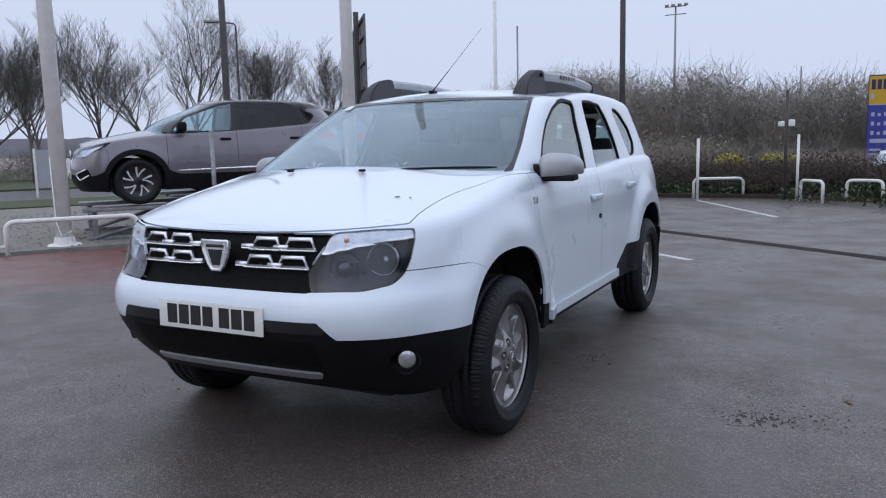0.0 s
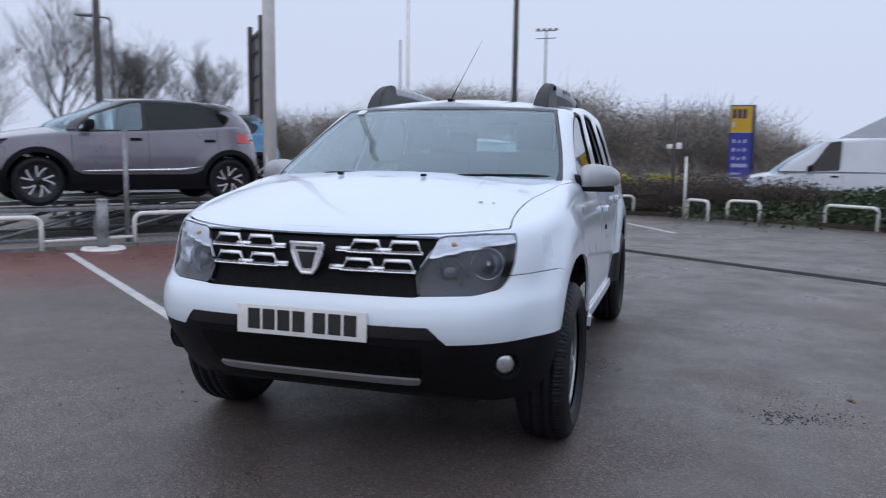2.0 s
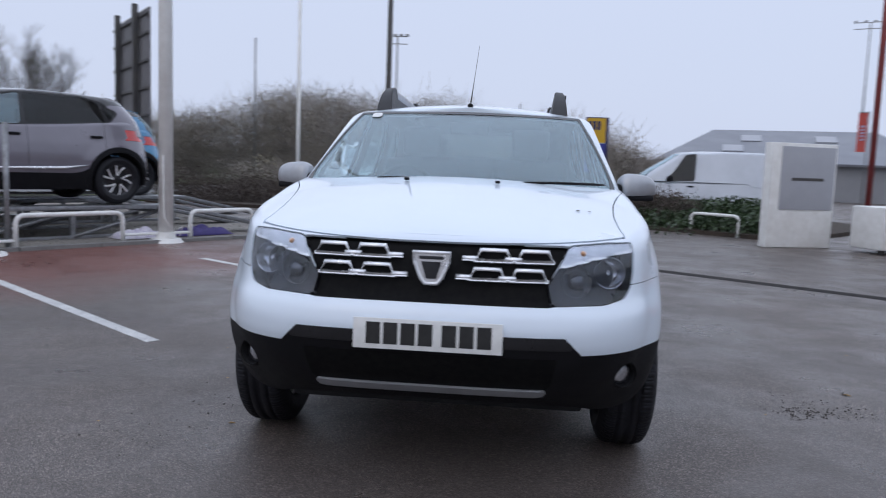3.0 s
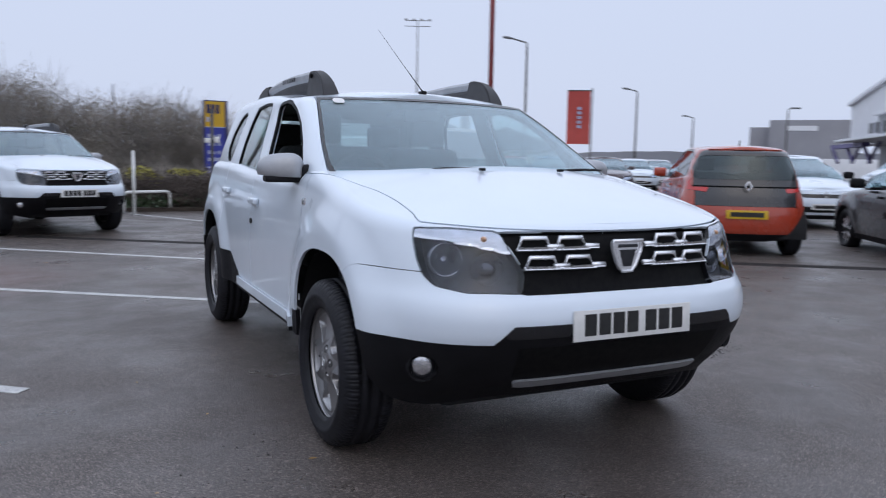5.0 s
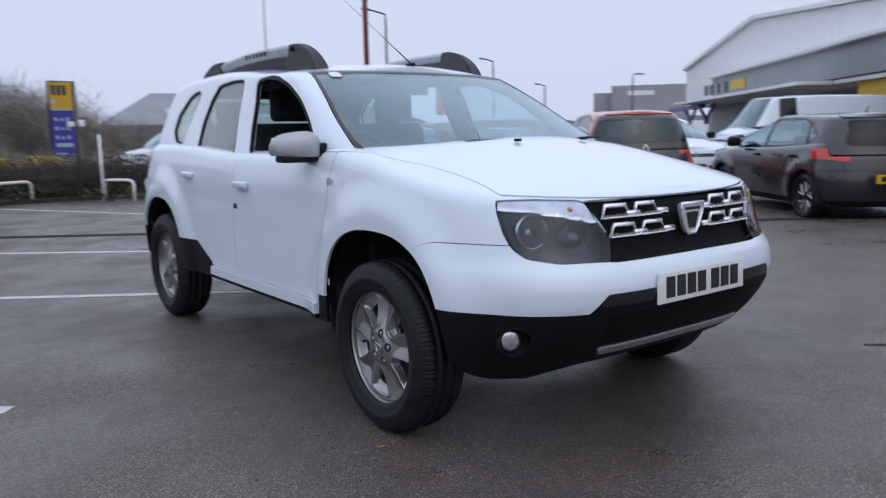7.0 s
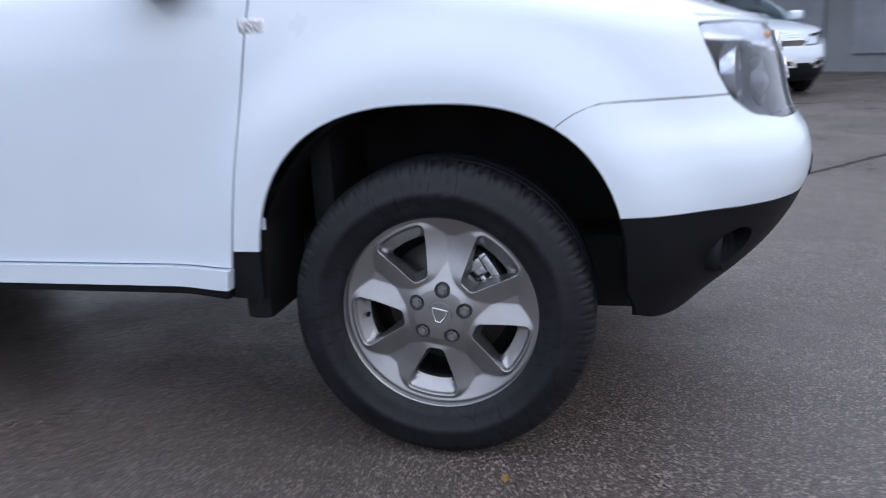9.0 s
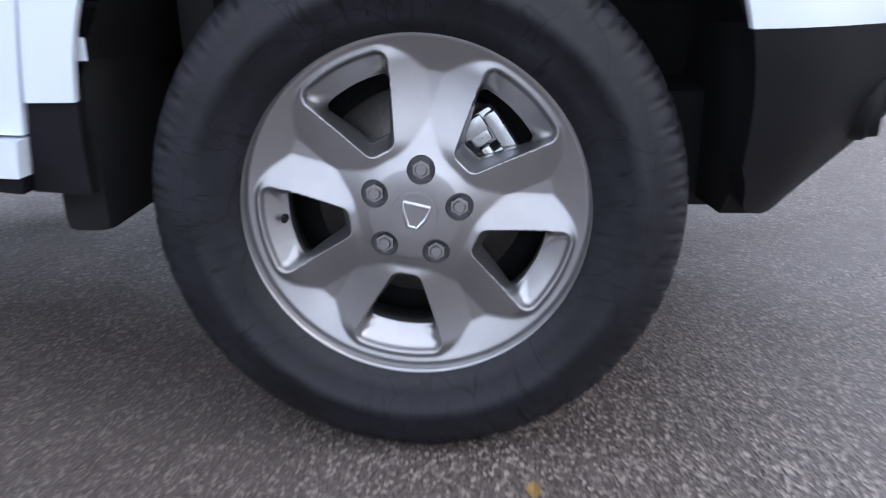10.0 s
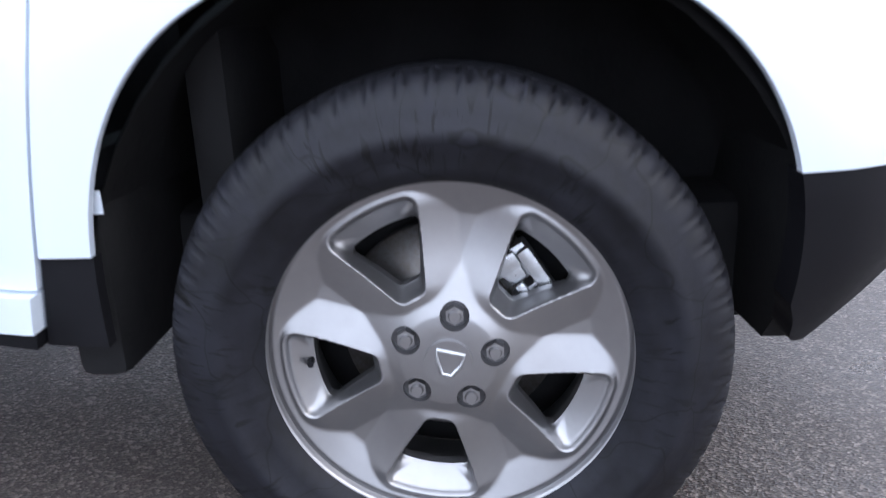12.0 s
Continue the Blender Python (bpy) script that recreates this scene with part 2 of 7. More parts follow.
def add_box(bm, lo, hi, bevel=0.0, m=None, seg=2):
    c = [(a + b) / 2 for a, b in zip(lo, hi)]
    r = bmesh.ops.create_cube(bm, size=1)
    vs = r["verts"]
    bmesh.ops.scale(bm, vec=[max(b - a, 1e-5) for a, b in zip(lo, hi)], verts=vs)
    bmesh.ops.translate(bm, vec=c, verts=vs)
    if bevel:
        es = list({e for v in vs for e in v.link_edges})
        r = bmesh.ops.bevel(bm, geom=es, offset=bevel, segments=seg, affect="EDGES", profile=0.6)
        vs = list({v for f in r["faces"] for v in f.verts} | {v for v in vs if v.is_valid})
    if m is not None:
        bmesh.ops.transform(bm, matrix=m, verts=vs)
    return vs


def box(lo, hi, bevel=0.0, m=None, seg=2):
    bm = bmesh.new()
    add_box(bm, lo, hi, bevel, m, seg)
    return smooth_by_angle(bm)


def add_cyl(bm, a, b, r1, r2=None, seg=16):
    a, b = Vector(a), Vector(b)
    d = b - a
    r = bmesh.ops.create_cone(bm, cap_ends=True, segments=seg, radius1=r1, radius2=r1 if r2 is None else r2, depth=d.length)
    bmesh.ops.transform(bm, matrix=Matrix.Translation((a + b) / 2) @ d.to_track_quat("Z", "Y").to_matrix().to_4x4(), verts=r["verts"])
    return r["verts"]


def cyl(a, b, r1, r2=None, seg=16):
    bm = bmesh.new()
    add_cyl(bm, a, b, r1, r2, seg)
    return smooth_by_angle(bm)


def tube_arrays(pts, radius, seg=8, closed=False):
    """Vertices and faces of a round tube along points; radius may be a list."""
    pts = [Vector(p) for p in pts]
    n = len(pts)
    rad = list(radius) if isinstance(radius, (list, tuple)) else [radius] * n
    vs, fs = [], []
    side = None
    for i, p in enumerate(pts):
        a = pts[(i - 1) % n] if (closed or i) else p
        b = pts[(i + 1) % n] if (closed or i < n - 1) else p
        d = (b - a).normalized()
        if side is None:
            side = d.orthogonal().normalized()
        side = (side - d * side.dot(d)).normalized()
        up = d.cross(side)
        for k in range(seg):
            t = 2 * math.pi * k / seg
            vs.append(p + (side * math.cos(t) + up * math.sin(t)) * rad[i])
    for i in range(n if closed else n - 1):
        for k in range(seg):
            j = (i + 1) % n
            fs.append((i * seg + k, i * seg + (k + 1) % seg, j * seg + (k + 1) % seg, j * seg + k))
    if not closed:
        fs.append(tuple(range(seg))[::-1])
        fs.append(tuple((n - 1) * seg + k for k in range(seg)))
    return vs, fs


def tube(name, pts, radius, mat, seg=8, closed=False):
    vs, fs = tube_arrays(pts, radius, seg, closed)
    return mesh_of(name, vs, fs, [mat])


def beam(name, pts, w, h, mat, cut_=0.28):
    """A bar of flattened eight-sided section along points that run mainly along y."""
    k = cut_
    sec = [(-0.5, -0.5 + k), (-0.5, 0.5 - k), (-0.5 + k, 0.5), (0.5 - k, 0.5), (0.5, 0.5 - k), (0.5, -0.5 + k), (0.5 - k, -0.5), (-0.5 + k, -0.5)]
    vs = [(x + a * w, y, z + b * h) for x, y, z in pts for a, b in sec]
    fs = [(i * 8 + q, i * 8 + (q + 1) % 8, i * 8 + 8 + (q + 1) % 8, i * 8 + 8 + q) for i in range(len(pts) - 1) for q in range(8)]
    fs += [tuple(range(8))[::-1], tuple(8 * (len(pts) - 1) + q for q in range(8))]
    return mesh_of(name, vs, fs, [mat], smooth=False)


def rounded(pts, r, steps=5):
    """A polyline with its inner corners rounded."""
    pts = [Vector(p) for p in pts]
    out = [pts[0]]
    for a, b, c in zip(pts, pts[1:], pts[2:]):
        u, w = (a - b).normalized(), (c - b).normalized()
        k = min(r, (a - b).length * 0.49, (c - b).length * 0.49)
        for i in range(steps + 1):
            t = i / steps
            out.append((b + u * k) * (1 - t) ** 2 + b * 2 * t * (1 - t) + (b + w * k) * t ** 2)
    return out + [pts[-1]]


def lathe(name, profile, mat, seg=64, mod=None, idx=None):
    """Turns a profile of (radius, axial) about the x axis; mod(i, k) may shift a point's radius."""
    vs, fs, ids = [], [], []
    n = len(profile)
    for k in range(seg):
        t = 2 * math.pi * k / seg
        for i, (r, x) in enumerate(profile):
            rr = r + (mod(i, k) if mod else 0)
            vs.append((x, rr * math.sin(t), rr * math.cos(t)))
    for k in range(seg):
        for i in range(n - 1):
            j = (k + 1) % seg
            fs.append((k * n + i, j * n + i, j * n + i + 1, k * n + i + 1))
    return mesh_of(name, vs, fs, [mat])


def curve(*pts):
    """A smooth curve through (x, y) points, as a function of x."""
    xs = np.array([p[0] for p in pts], float)
    ys = np.array([p[1] for p in pts], float)
    h = np.diff(xs)
    d = np.diff(ys) / h
    m = np.empty(len(xs))
    m[0], m[-1] = d[0], d[-1]
    for i in range(1, len(xs) - 1):
        m[i] = 0 if d[i - 1] * d[i] <= 0 else (h[i - 1] + h[i]) / (h[i - 1] / d[i] + h[i] / d[i - 1])

    def f(x):
        x = np.clip(np.asarray(x, float), xs[0], xs[-1])
        i = np.clip(np.searchsorted(xs, x) - 1, 0, len(xs) - 2)
        t = (x - xs[i]) / h[i]
        return ((1 + 2 * t) * (1 - t) ** 2 * ys[i] + t * (1 - t) ** 2 * h[i] * m[i]
                + t * t * (3 - 2 * t) * ys[i + 1] + t * t * (t - 1) * h[i] * m[i + 1])
    return f


def grid_sheet(g):
    """A sheet from a grid of points (rows, columns, 3): points, normals and faces, welded where points meet."""
    nu, nv, _ = g.shape
    flat = g.reshape(-1, 3)
    seen, pts, look_up = {}, [], np.empty(len(flat), int)
    for i, key in enumerate(map(tuple, np.round(flat, 5).tolist())):
        if key not in seen:
            seen[key] = len(pts)
            pts.append(flat[i])
        look_up[i] = seen[key]
    P = np.array(pts)
    faces = []
    lu = look_up.reshape(nu, nv)
    for i in range(nu - 1):
        for j in range(nv - 1):
            f = [lu[i, j], lu[i + 1, j], lu[i + 1, j + 1], lu[i, j + 1]]
            f = [a for k, a in enumerate(f) if a != f[k - 1]]
            if len(f) >= 3:
                faces.append(tuple(int(a) for a in f))
    N = np.zeros_like(P)
    for f in faces:
        a, b, c = P[f[0]], P[f[1]], P[f[2]]
        nrm = np.cross(b - a, c - a)
        if len(f) == 4:
            nrm = nrm + np.cross(c - a, P[f[3]] - a)
        for k in f:
            N[k] += nrm
    N /= np.maximum(np.linalg.norm(N, axis=1), 1e-12)[:, None]
    return P, N, faces


def cut(sheet, g):
    """The part of a sheet where the field g (one value a point, or a function of x, y, z) is above zero."""
    P, N, F = sheet
    if callable(g):
        g = g(P[:, 0], P[:, 1], P[:, 2])
    g = np.where(np.abs(g) < 1e-6, 1e-6, g)
    pos = (g > 0).tolist()
    gl = g.tolist()
    cache, extra, out = {}, [], []
    base = len(P)
    for f in F:
        c = sum(pos[i] for i in f)
        if c == 0:
            continue
        if c == len(f):
            out.append(f)
            continue
        poly = []
        for k, a in enumerate(f):
            b = f[(k + 1) % len(f)]
            if pos[a]:
                poly.append(a)
            if pos[a] != pos[b]:
                key = (a, b) if a < b else (b, a)
                if key not in cache:
                    cache[key] = base + len(extra)
                    extra.append((key[0], key[1], gl[key[0]] / (gl[key[0]] - gl[key[1]])))
                poly.append(cache[key])
        if len(poly) >= 3:
            out.append(tuple(poly))
    if extra:
        e = np.array(extra)
        a, b, t = e[:, 0].astype(int), e[:, 1].astype(int), e[:, 2:3]
        P = np.vstack([P, P[a] + (P[b] - P[a]) * t])
        n2 = N[a] + (N[b] - N[a]) * t
        N = np.vstack([N, n2 / np.maximum(np.linalg.norm(n2, axis=1), 1e-12)[:, None]])
    used = sorted({i for f in out for i in f})
    m = {o: i for i, o in enumerate(used)}
    return P[used], N[used], [tuple(m[i] for i in f) for f in out]


def split(sheet, g, gap=0.005):
    """The inside and the outside of a field, with a gap between them."""
    P = sheet[0]
    v = g(P[:, 0], P[:, 1], P[:, 2])
    return cut(sheet, v - gap / 2), cut(sheet, -v - gap / 2)


def moved(sheet, depth):
    return sheet[0] + sheet[1] * depth, sheet[1], sheet[2]


def shell(name, sheet, thick, mats, weld=False):
    """A sheet made solid: its face, an inner face, and the edge between them."""
    P, N, F = sheet
    n = len(P)
    V = [P, P - N * thick]
    NN = [N, -N]
    faces = list(F) + [tuple(i + n for i in reversed(f)) for f in F]
    idx = [0] * len(F) + [len(mats) - 1] * len(F)
    edges = {}
    for f in F:
        for k, a in enumerate(f):
            edges[(a, f[(k + 1) % len(f)])] = 1
    rim = np.array([(a, b) for a, b in edges if (b, a) not in edges], int).reshape(-1, 2)
    if len(rim) and weld:
        faces += [(b, a, a + n, b + n) for a, b in rim.tolist()]
        idx += [0] * len(rim)
    elif len(rim):
        a, b = rim[:, 0], rim[:, 1]
        q = np.stack([P[b], P[a], P[a] - N[a] * thick, P[b] - N[b] * thick], 1)
        nr = np.cross(q[:, 1] - q[:, 0], q[:, 2] - q[:, 0])
        nr /= np.maximum(np.linalg.norm(nr, axis=1), 1e-12)[:, None]
        V.append(q.reshape(-1, 3))
        NN.append(np.repeat(nr, 4, 0))
        s = 2 * n
        faces += [(s + 4 * i, s + 4 * i + 1, s + 4 * i + 2, s + 4 * i + 3) for i in range(len(rim))]
        idx += [0] * len(rim)
    return mesh_of(name, np.vstack(V), faces, mats, idx, np.vstack(NN))


def poly_field(px, py, pts, r=0.0):
    """Signed distance to a polygon, positive inside, grown by r with rounded corners."""
    d = np.full(px.shape, 1e9)
    inside = np.zeros(px.shape, bool)
    n = len(pts)
    for i in range(n):
        (ax, ay), (bx, by) = pts[i], pts[(i + 1) % n]
        ex, ey = bx - ax, by - ay
        t = np.clip(((px - ax) * ex + (py - ay) * ey) / (ex * ex + ey * ey), 0, 1)
        d = np.minimum(d, np.hypot(px - ax - t * ex, py - ay - t * ey))
        if ay != by:
            hit = ((ay > py) != (by > py)) & (px < (bx - ax) * (py - ay) / (by - ay) + ax)
            inside ^= hit
    return np.where(inside, d, -d) + r


# ---- car skins ----
def car_skin(c, dense=1.0):
    """The two sheets of a car, lower body with bonnet and cabin with roof. The nose looks along -y, the front axle is at y = 0."""
    def stations(nf, ns, nr):
        f = np.linspace(0, 1, int(nf * dense) + 1)[:-1] ** 1.15
        return np.concatenate([f, 1 + np.linspace(0, 1, int(ns * dense) + 1)[:-1], 2 + 1 - (1 - np.linspace(0, 1, int(nr * dense) + 1)) ** 1.15])

    def outline(u, z, yn, yt, w, D, n, Dr, nr):
        """One half of the plan outline, from the middle of the nose (u 0) to the middle of the tail (u 3)."""
        a = np.clip(u, 0, 1) * math.pi / 2
        b = (1 - np.clip(u - 2, 0, 1)) * math.pi / 2
        x = np.where(u < 1, w * np.sin(a) ** (2 / n), np.where(u > 2, w * np.sin(b) ** (2 / nr), w))
        y = np.where(u < 1, yn + D * (1 - np.cos(a)), np.where(u > 2, yt - Dr * (1 - np.cos(b)), yn + D + (u - 1) * (yt - Dr - yn - D)))
        return x, y

    def assemble(rows):
        half = np.stack(rows, 1)                      # stations, rows, 3
        other = half[::-1].copy()
        other[:, :, 0] *= -1
        return grid_sheet(np.concatenate([other, half[1:]], 0))

    # lower body
    u = stations(46, 120, 24)
    _, yref = outline(u, 0.8, float(c["yn"](0.8)), float(c["yt"](0.8)), 1.0, c["D"](0.8), c["n"](0.8), c["Dr"], c["nr"])
    zs, zb = c["zsh"](yref), c["zbot"](yref)
    rf = c["rf"](yref)
    rows = []

    def lower(z, inset):
        x, y = outline(u, z, c["yn"](z) + inset, c["yt"](z) - inset, c["w"](z), c["D"](z), c["n"](z), c["Dr"], c["nr"])
        x = x * (1 - np.where(y > 1.2, c.get("taper_rear", c.get("taper", 0.02)), c.get("taper", 0.02)) * ((y - 1.2) / 2) ** 2)
        for ya in (0.0, c["base"]):
            r = np.hypot(y - ya, z - c["R"])
            k = np.clip((c.get("flare_r", 0.64) - r) / 0.17, 0, 1)
            x = x + np.where(x > 0.5, c.get("flare", 0.025) * k * k * (3 - 2 * k), 0)
        x = np.maximum(x - inset * np.where(u < 1, np.clip(u, 0, 1), np.where(u > 2, 3 - u, 1)), 0)
        return np.stack([x, y, z], 1)
    nz = int(46 * dense)
    for k in range(nz):
        rows.append(lower(zb + (zs - rf - zb) * k / nz, 0 * zs))
    reach = math.pi / 2 - radians(c.get("nose_break", 0)) * np.clip(1 - u / 0.8, 0, 1)
    for k in range(7):
        a = reach * k / 6
        rows.append(lower(zs - rf + rf * np.sin(a) / np.sin(reach), rf * (1 - np.cos(a))))
    xe, ye = rows[-1][:, 0], rows[-1][:, 1]
    sp = np.maximum(c["spine"](ye), zs + 0.0)
    nt = int(26 * dense)
    for k in range(1, nt + 1):
        t = k / nt
        rows.append(np.stack([xe * (1 - t), ye, zs + (sp - zs) * (1 - (1 - t) ** c.get("dome", 2.0))], 1))
    body = assemble(rows)

    # cabin
    u = stations(36, 90, 20)
    z0 = c["cab_z0"]
    _, yref = outline(u, 1.3, float(c["yw"](1.3)), float(c["ytc"](1.3)), 1.0, c["Dw"](1.3), c.get("nw", 2.5), c["Drc"], 3.0)
    zr = c["zroof"](yref)
    rf = c.get("cab_rf", 0.06)
    rows = []

    def upper(z, inset):
        x, y = outline(u, z, c["yw"](z) + inset, c["ytc"](z) - inset, c["wg"](z), c["Dw"](z), c.get("nw", 2.5), c["Drc"], 3.0)
        x = x * (1 - c.get("cab_taper", 0.03) * np.clip((y - 1.3) / 1.5, 0, 2) ** 2)
        x = np.maximum(x - inset * np.where(u < 1, np.clip(u, 0, 1), np.where(u > 2, 3 - u, 1)), 0)
        return np.stack([x, y, z + 0 * x], 1)
    nz = int(30 * dense)
    for k in range(nz):
        rows.append(upper(z0 + (zr - rf - z0) * k / nz, 0))
    for k in range(7):
        a = math.pi / 2 * k / 6
        rows.append(upper(zr - rf + rf * math.sin(a), rf * (1 - math.cos(a))))
    xe, ye = rows[-1][:, 0], rows[-1][:, 1]
    sp = np.maximum(c["rspine"](ye), zr)
    nt = int(20 * dense)
    for k in range(1, nt + 1):
        t = k / nt
        rows.append(np.stack([xe * (1 - t), ye, zr + (sp - zr) * (1 - (1 - t) ** 2)], 1))
    return body, assemble(rows)


const = lambda v: (lambda z: v + 0 * np.asarray(z, float))


def side_of(sheet, s):
    return cut(sheet, lambda x, y, z: s * x)


# ---- the white SUV ----
def suv_shape():
    return dict(
        yn=curve((0.22, -0.56), (0.32, -0.66), (0.38, -0.73), (0.46, -0.802), (0.55, -0.852), (0.60, -0.868), (0.635, -0.870), (0.69, -0.860), (0.745, -0.828), (0.86, -0.800), (0.94, -0.774), (1.3, -0.67)),
        yt=curve((0.22, 3.28), (0.45, 3.42), (0.6, 3.43), (0.9, 3.40), (1.2, 3.33)),
        w=curve((0.22, 0.82), (0.32, 0.846), (0.42, 0.850), (0.55, 0.856), (0.75, 0.860), (0.9, 0.855), (1.0, 0.842), (1.08, 0.822), (1.16, 0.80)),
        zsh=curve((-0.9, 0.955), (-0.7, 0.965), (-0.5, 0.990), (-0.2, 1.052), (0.1, 1.114), (0.36, 1.134), (0.62, 1.108), (1.5, 1.105), (2.3, 1.14), (3.5, 1.15)),
        zbot=curve((-0.9, 0.355), (-0.8, 0.338), (-0.7, 0.295), (-0.58, 0.318), (-0.48, 0.374), (-0.42, 0.405), (0.2, 0.34), (0.3, 0.36), (0.6, 0.375), (2.0, 0.375), (3.0, 0.38), (3.5, 0.42)),
        spine=curve((-0.80, 0.940), (-0.75, 0.957), (-0.70, 0.980), (-0.62, 1.010), (-0.5, 1.046), (-0.3, 1.096), (-0.1, 1.135), (0.1, 1.158), (0.4, 1.17), (3.4, 1.17)),
        rf=curve((-0.9, 0.05), (-0.5, 0.06), (0.0, 0.075), (0.5, 0.06), (3.4, 0.05)),
        D=curve((0.3, 0.56), (0.65, 0.582), (0.8, 0.625), (1.2, 0.64)), n=curve((0.3, 3.9), (0.65, 4.15), (0.82, 3.75), (1.2, 3.4)),
        Dr=0.42, nr=4.0, base=2.673, R=0.385, flare=0.031, taper=0.012, taper_rear=0.030, dome=2.2, nose_break=30,
        cab_z0=1.04, yw=curve((1.04, -0.13), (1.13, 0.03), (1.3, 0.40), (1.5, 0.87), (1.6, 1.10)), ytc=curve((1.0, 3.42), (1.2, 3.36), (1.5, 3.18), (1.65, 3.02)),
        wg=curve((1.04, 0.812), (1.12, 0.79), (1.3, 0.735), (1.5, 0.675), (1.65, 0.63)), Dw=curve((1.04, 0.50), (1.13, 0.47), (1.5, 0.22), (1.65, 0.18)), Drc=0.42, nw=3.3,
        zroof=curve((0.7, 1.505), (1.0, 1.515), (1.5, 1.55), (2.0, 1.565), (2.7, 1.555), (3.2, 1.52)),
        rspine=curve((0.8, 1.51), (1.0, 1.545), (1.5, 1.585), (2.0, 1.60), (2.7, 1.59), (3.2, 1.54)), cab_rf=0.055)


FRONT_WINDOW = [(1.325, 1.072), (1.378, 1.23), (1.402, 1.36), (1.452, 1.482), (1.30, 1.497), (1.18, 1.482), (1.02, 1.432), (0.86, 1.352), (0.735, 1.262), (0.62, 1.155), (0.555, 1.072)]
REAR_WINDOW = [(1.520, 1.078), (1.585, 1.29), (1.612, 1.497), (1.80, 1.502), (2.00, 1.486), (2.09, 1.40), (2.148, 1.27), (2.150, 1.11)]
QUARTER_WINDOW = [(2.450, 1.140), (2.350, 1.335), (2.265, 1.474), (2.42, 1.466), (2.51, 1.440), (2.665, 1.335), (2.695, 1.225), (2.60, 1.155)]
LAMP = [(0.716, 0.905), (0.711, 0.933), (0.62, 0.936), (0.487, 0.928), (0.464, 0.868), (0.421, 0.800), (0.434, 0.745), (0.53, 0.748), (0.61, 0.748), (0.684, 0.764), (0.705, 0.792), (0.715, 0.840)]
FOG = (0.715, -0.634, 0.461)
GRILLE = [(-0.470, 0.930), (0.470, 0.930), (0.412, 0.830), (0.430, 0.737), (-0.430, 0.737), (-0.412, 0.830)]


def rim_mesh(name, mat=None, nr=116, nt=640):
    """A five-spoke alloy wheel face: broad dished spokes, and between them pockets that fall away to a hole."""
    r = np.linspace(0.0, 0.2275, nr)
    t = np.linspace(0, 2 * math.pi, nt + 1)
    rr, tt = np.meshgrid(r, t, indexing="ij")
    k = 2 * math.pi / 5
    step = lambda v: np.clip(v, 0, 1) ** 2 * (3 - 2 * np.clip(v, 0, 1))
    a = (tt % k) - k / 2                              # angle from the middle of an opening
    px, py = rr * np.sin(a), rr * np.cos(a)
    pocket, hole = poly_field(px, py, POCKET, 0.014), poly_field(px, py, OPENING, 0.008)
    flank = np.clip((-pocket - 0.0005) / 0.046, -0.2, 2)           # a ridge runs round each opening
    facets = [flank, np.clip((0.2165 - rr) / 0.040, -0.2, 3), np.clip((rr - 0.060) / 0.060, -0.2, 3), np.ones_like(rr)]
    dish = 0.017 * np.clip(-np.log(sum(np.exp(-26 * f) for f in facets)) / 26 + 0.02, 0, 1)
    x = 0.0525 + 0.018 * (1 - step((rr - 0.045) / 0.14)) - 0.004 * step((rr - 0.03) / 0.05) + 0.003 * step((rr - 0.12) / 0.08)
    x = x - dish
    x = x - 0.004 * step(pocket / 0.005) - 0.026 * (np.maximum(pocket, 0) / np.maximum(np.maximum(pocket, 0) + np.maximum(-hole, 0), 1e-4)) ** 0.9
    P, N, F = grid_sheet(np.stack([x, rr * np.sin(tt), rr * np.cos(tt)], 2))
    if N[0][0] < 0:
        N, F = -N, [tuple(reversed(f)) for f in F]
    rad, ang = np.hypot(P[:, 1], P[:, 2]), np.arctan2(P[:, 1], P[:, 2])
    a = (ang % k) - k / 2
    hole = poly_field(rad * np.sin(a), rad * np.cos(a), OPENING, 0.008)
    b = (ang + k / 2) % k - k / 2                      # five round wells for the nuts
    hole = np.maximum(hole, 0.0178 - np.hypot(rad * np.sin(b), rad * np.cos(b) - 0.05715))
    P, N, F = cut((P, N, F), -hole)
    edges = {(f[k - 1], f[k]) for f in F for k in range(len(f))}
    walls = [(b, a) for a, b in edges if (b, a) not in edges]
    n0 = len(P)
    V, NN, faces = [P], [N], list(F)
    for i, (b, a) in enumerate(sorted(walls)):         # the walls of the openings go straight back
        q = np.array([P[b], P[a], P[a] - (0.016, 0, 0), P[b] - (0.016, 0, 0)])
        nv = np.cross(q[1] - q[0], q[2] - q[0])
        V.append(q)
        NN.append(np.repeat(nv[None] / max(np.linalg.norm(nv), 1e-12), 4, 0))
        faces.append(tuple(n0 + 4 * i + k for k in range(4)))
    return mesh_of(name, np.vstack(V), faces, [mat or ALLOY], None, np.vstack(NN))


def window_outline(r0, w0, r1, half, steps=8):
    """A fan-shaped outline: a short inner edge and an outer arc."""
    a = [radians(half) * (1 - 2 * k / steps) for k in range(steps + 1)]
    return [(-w0, r0), (w0, r0)] + [(r1 * math.sin(t), r1 * math.cos(t)) for t in a]


POCKET, OPENING = window_outline(0.100, 0.008, 0.191, 13.6), window_outline(0.107, 0.009, 0.166, 13.2)


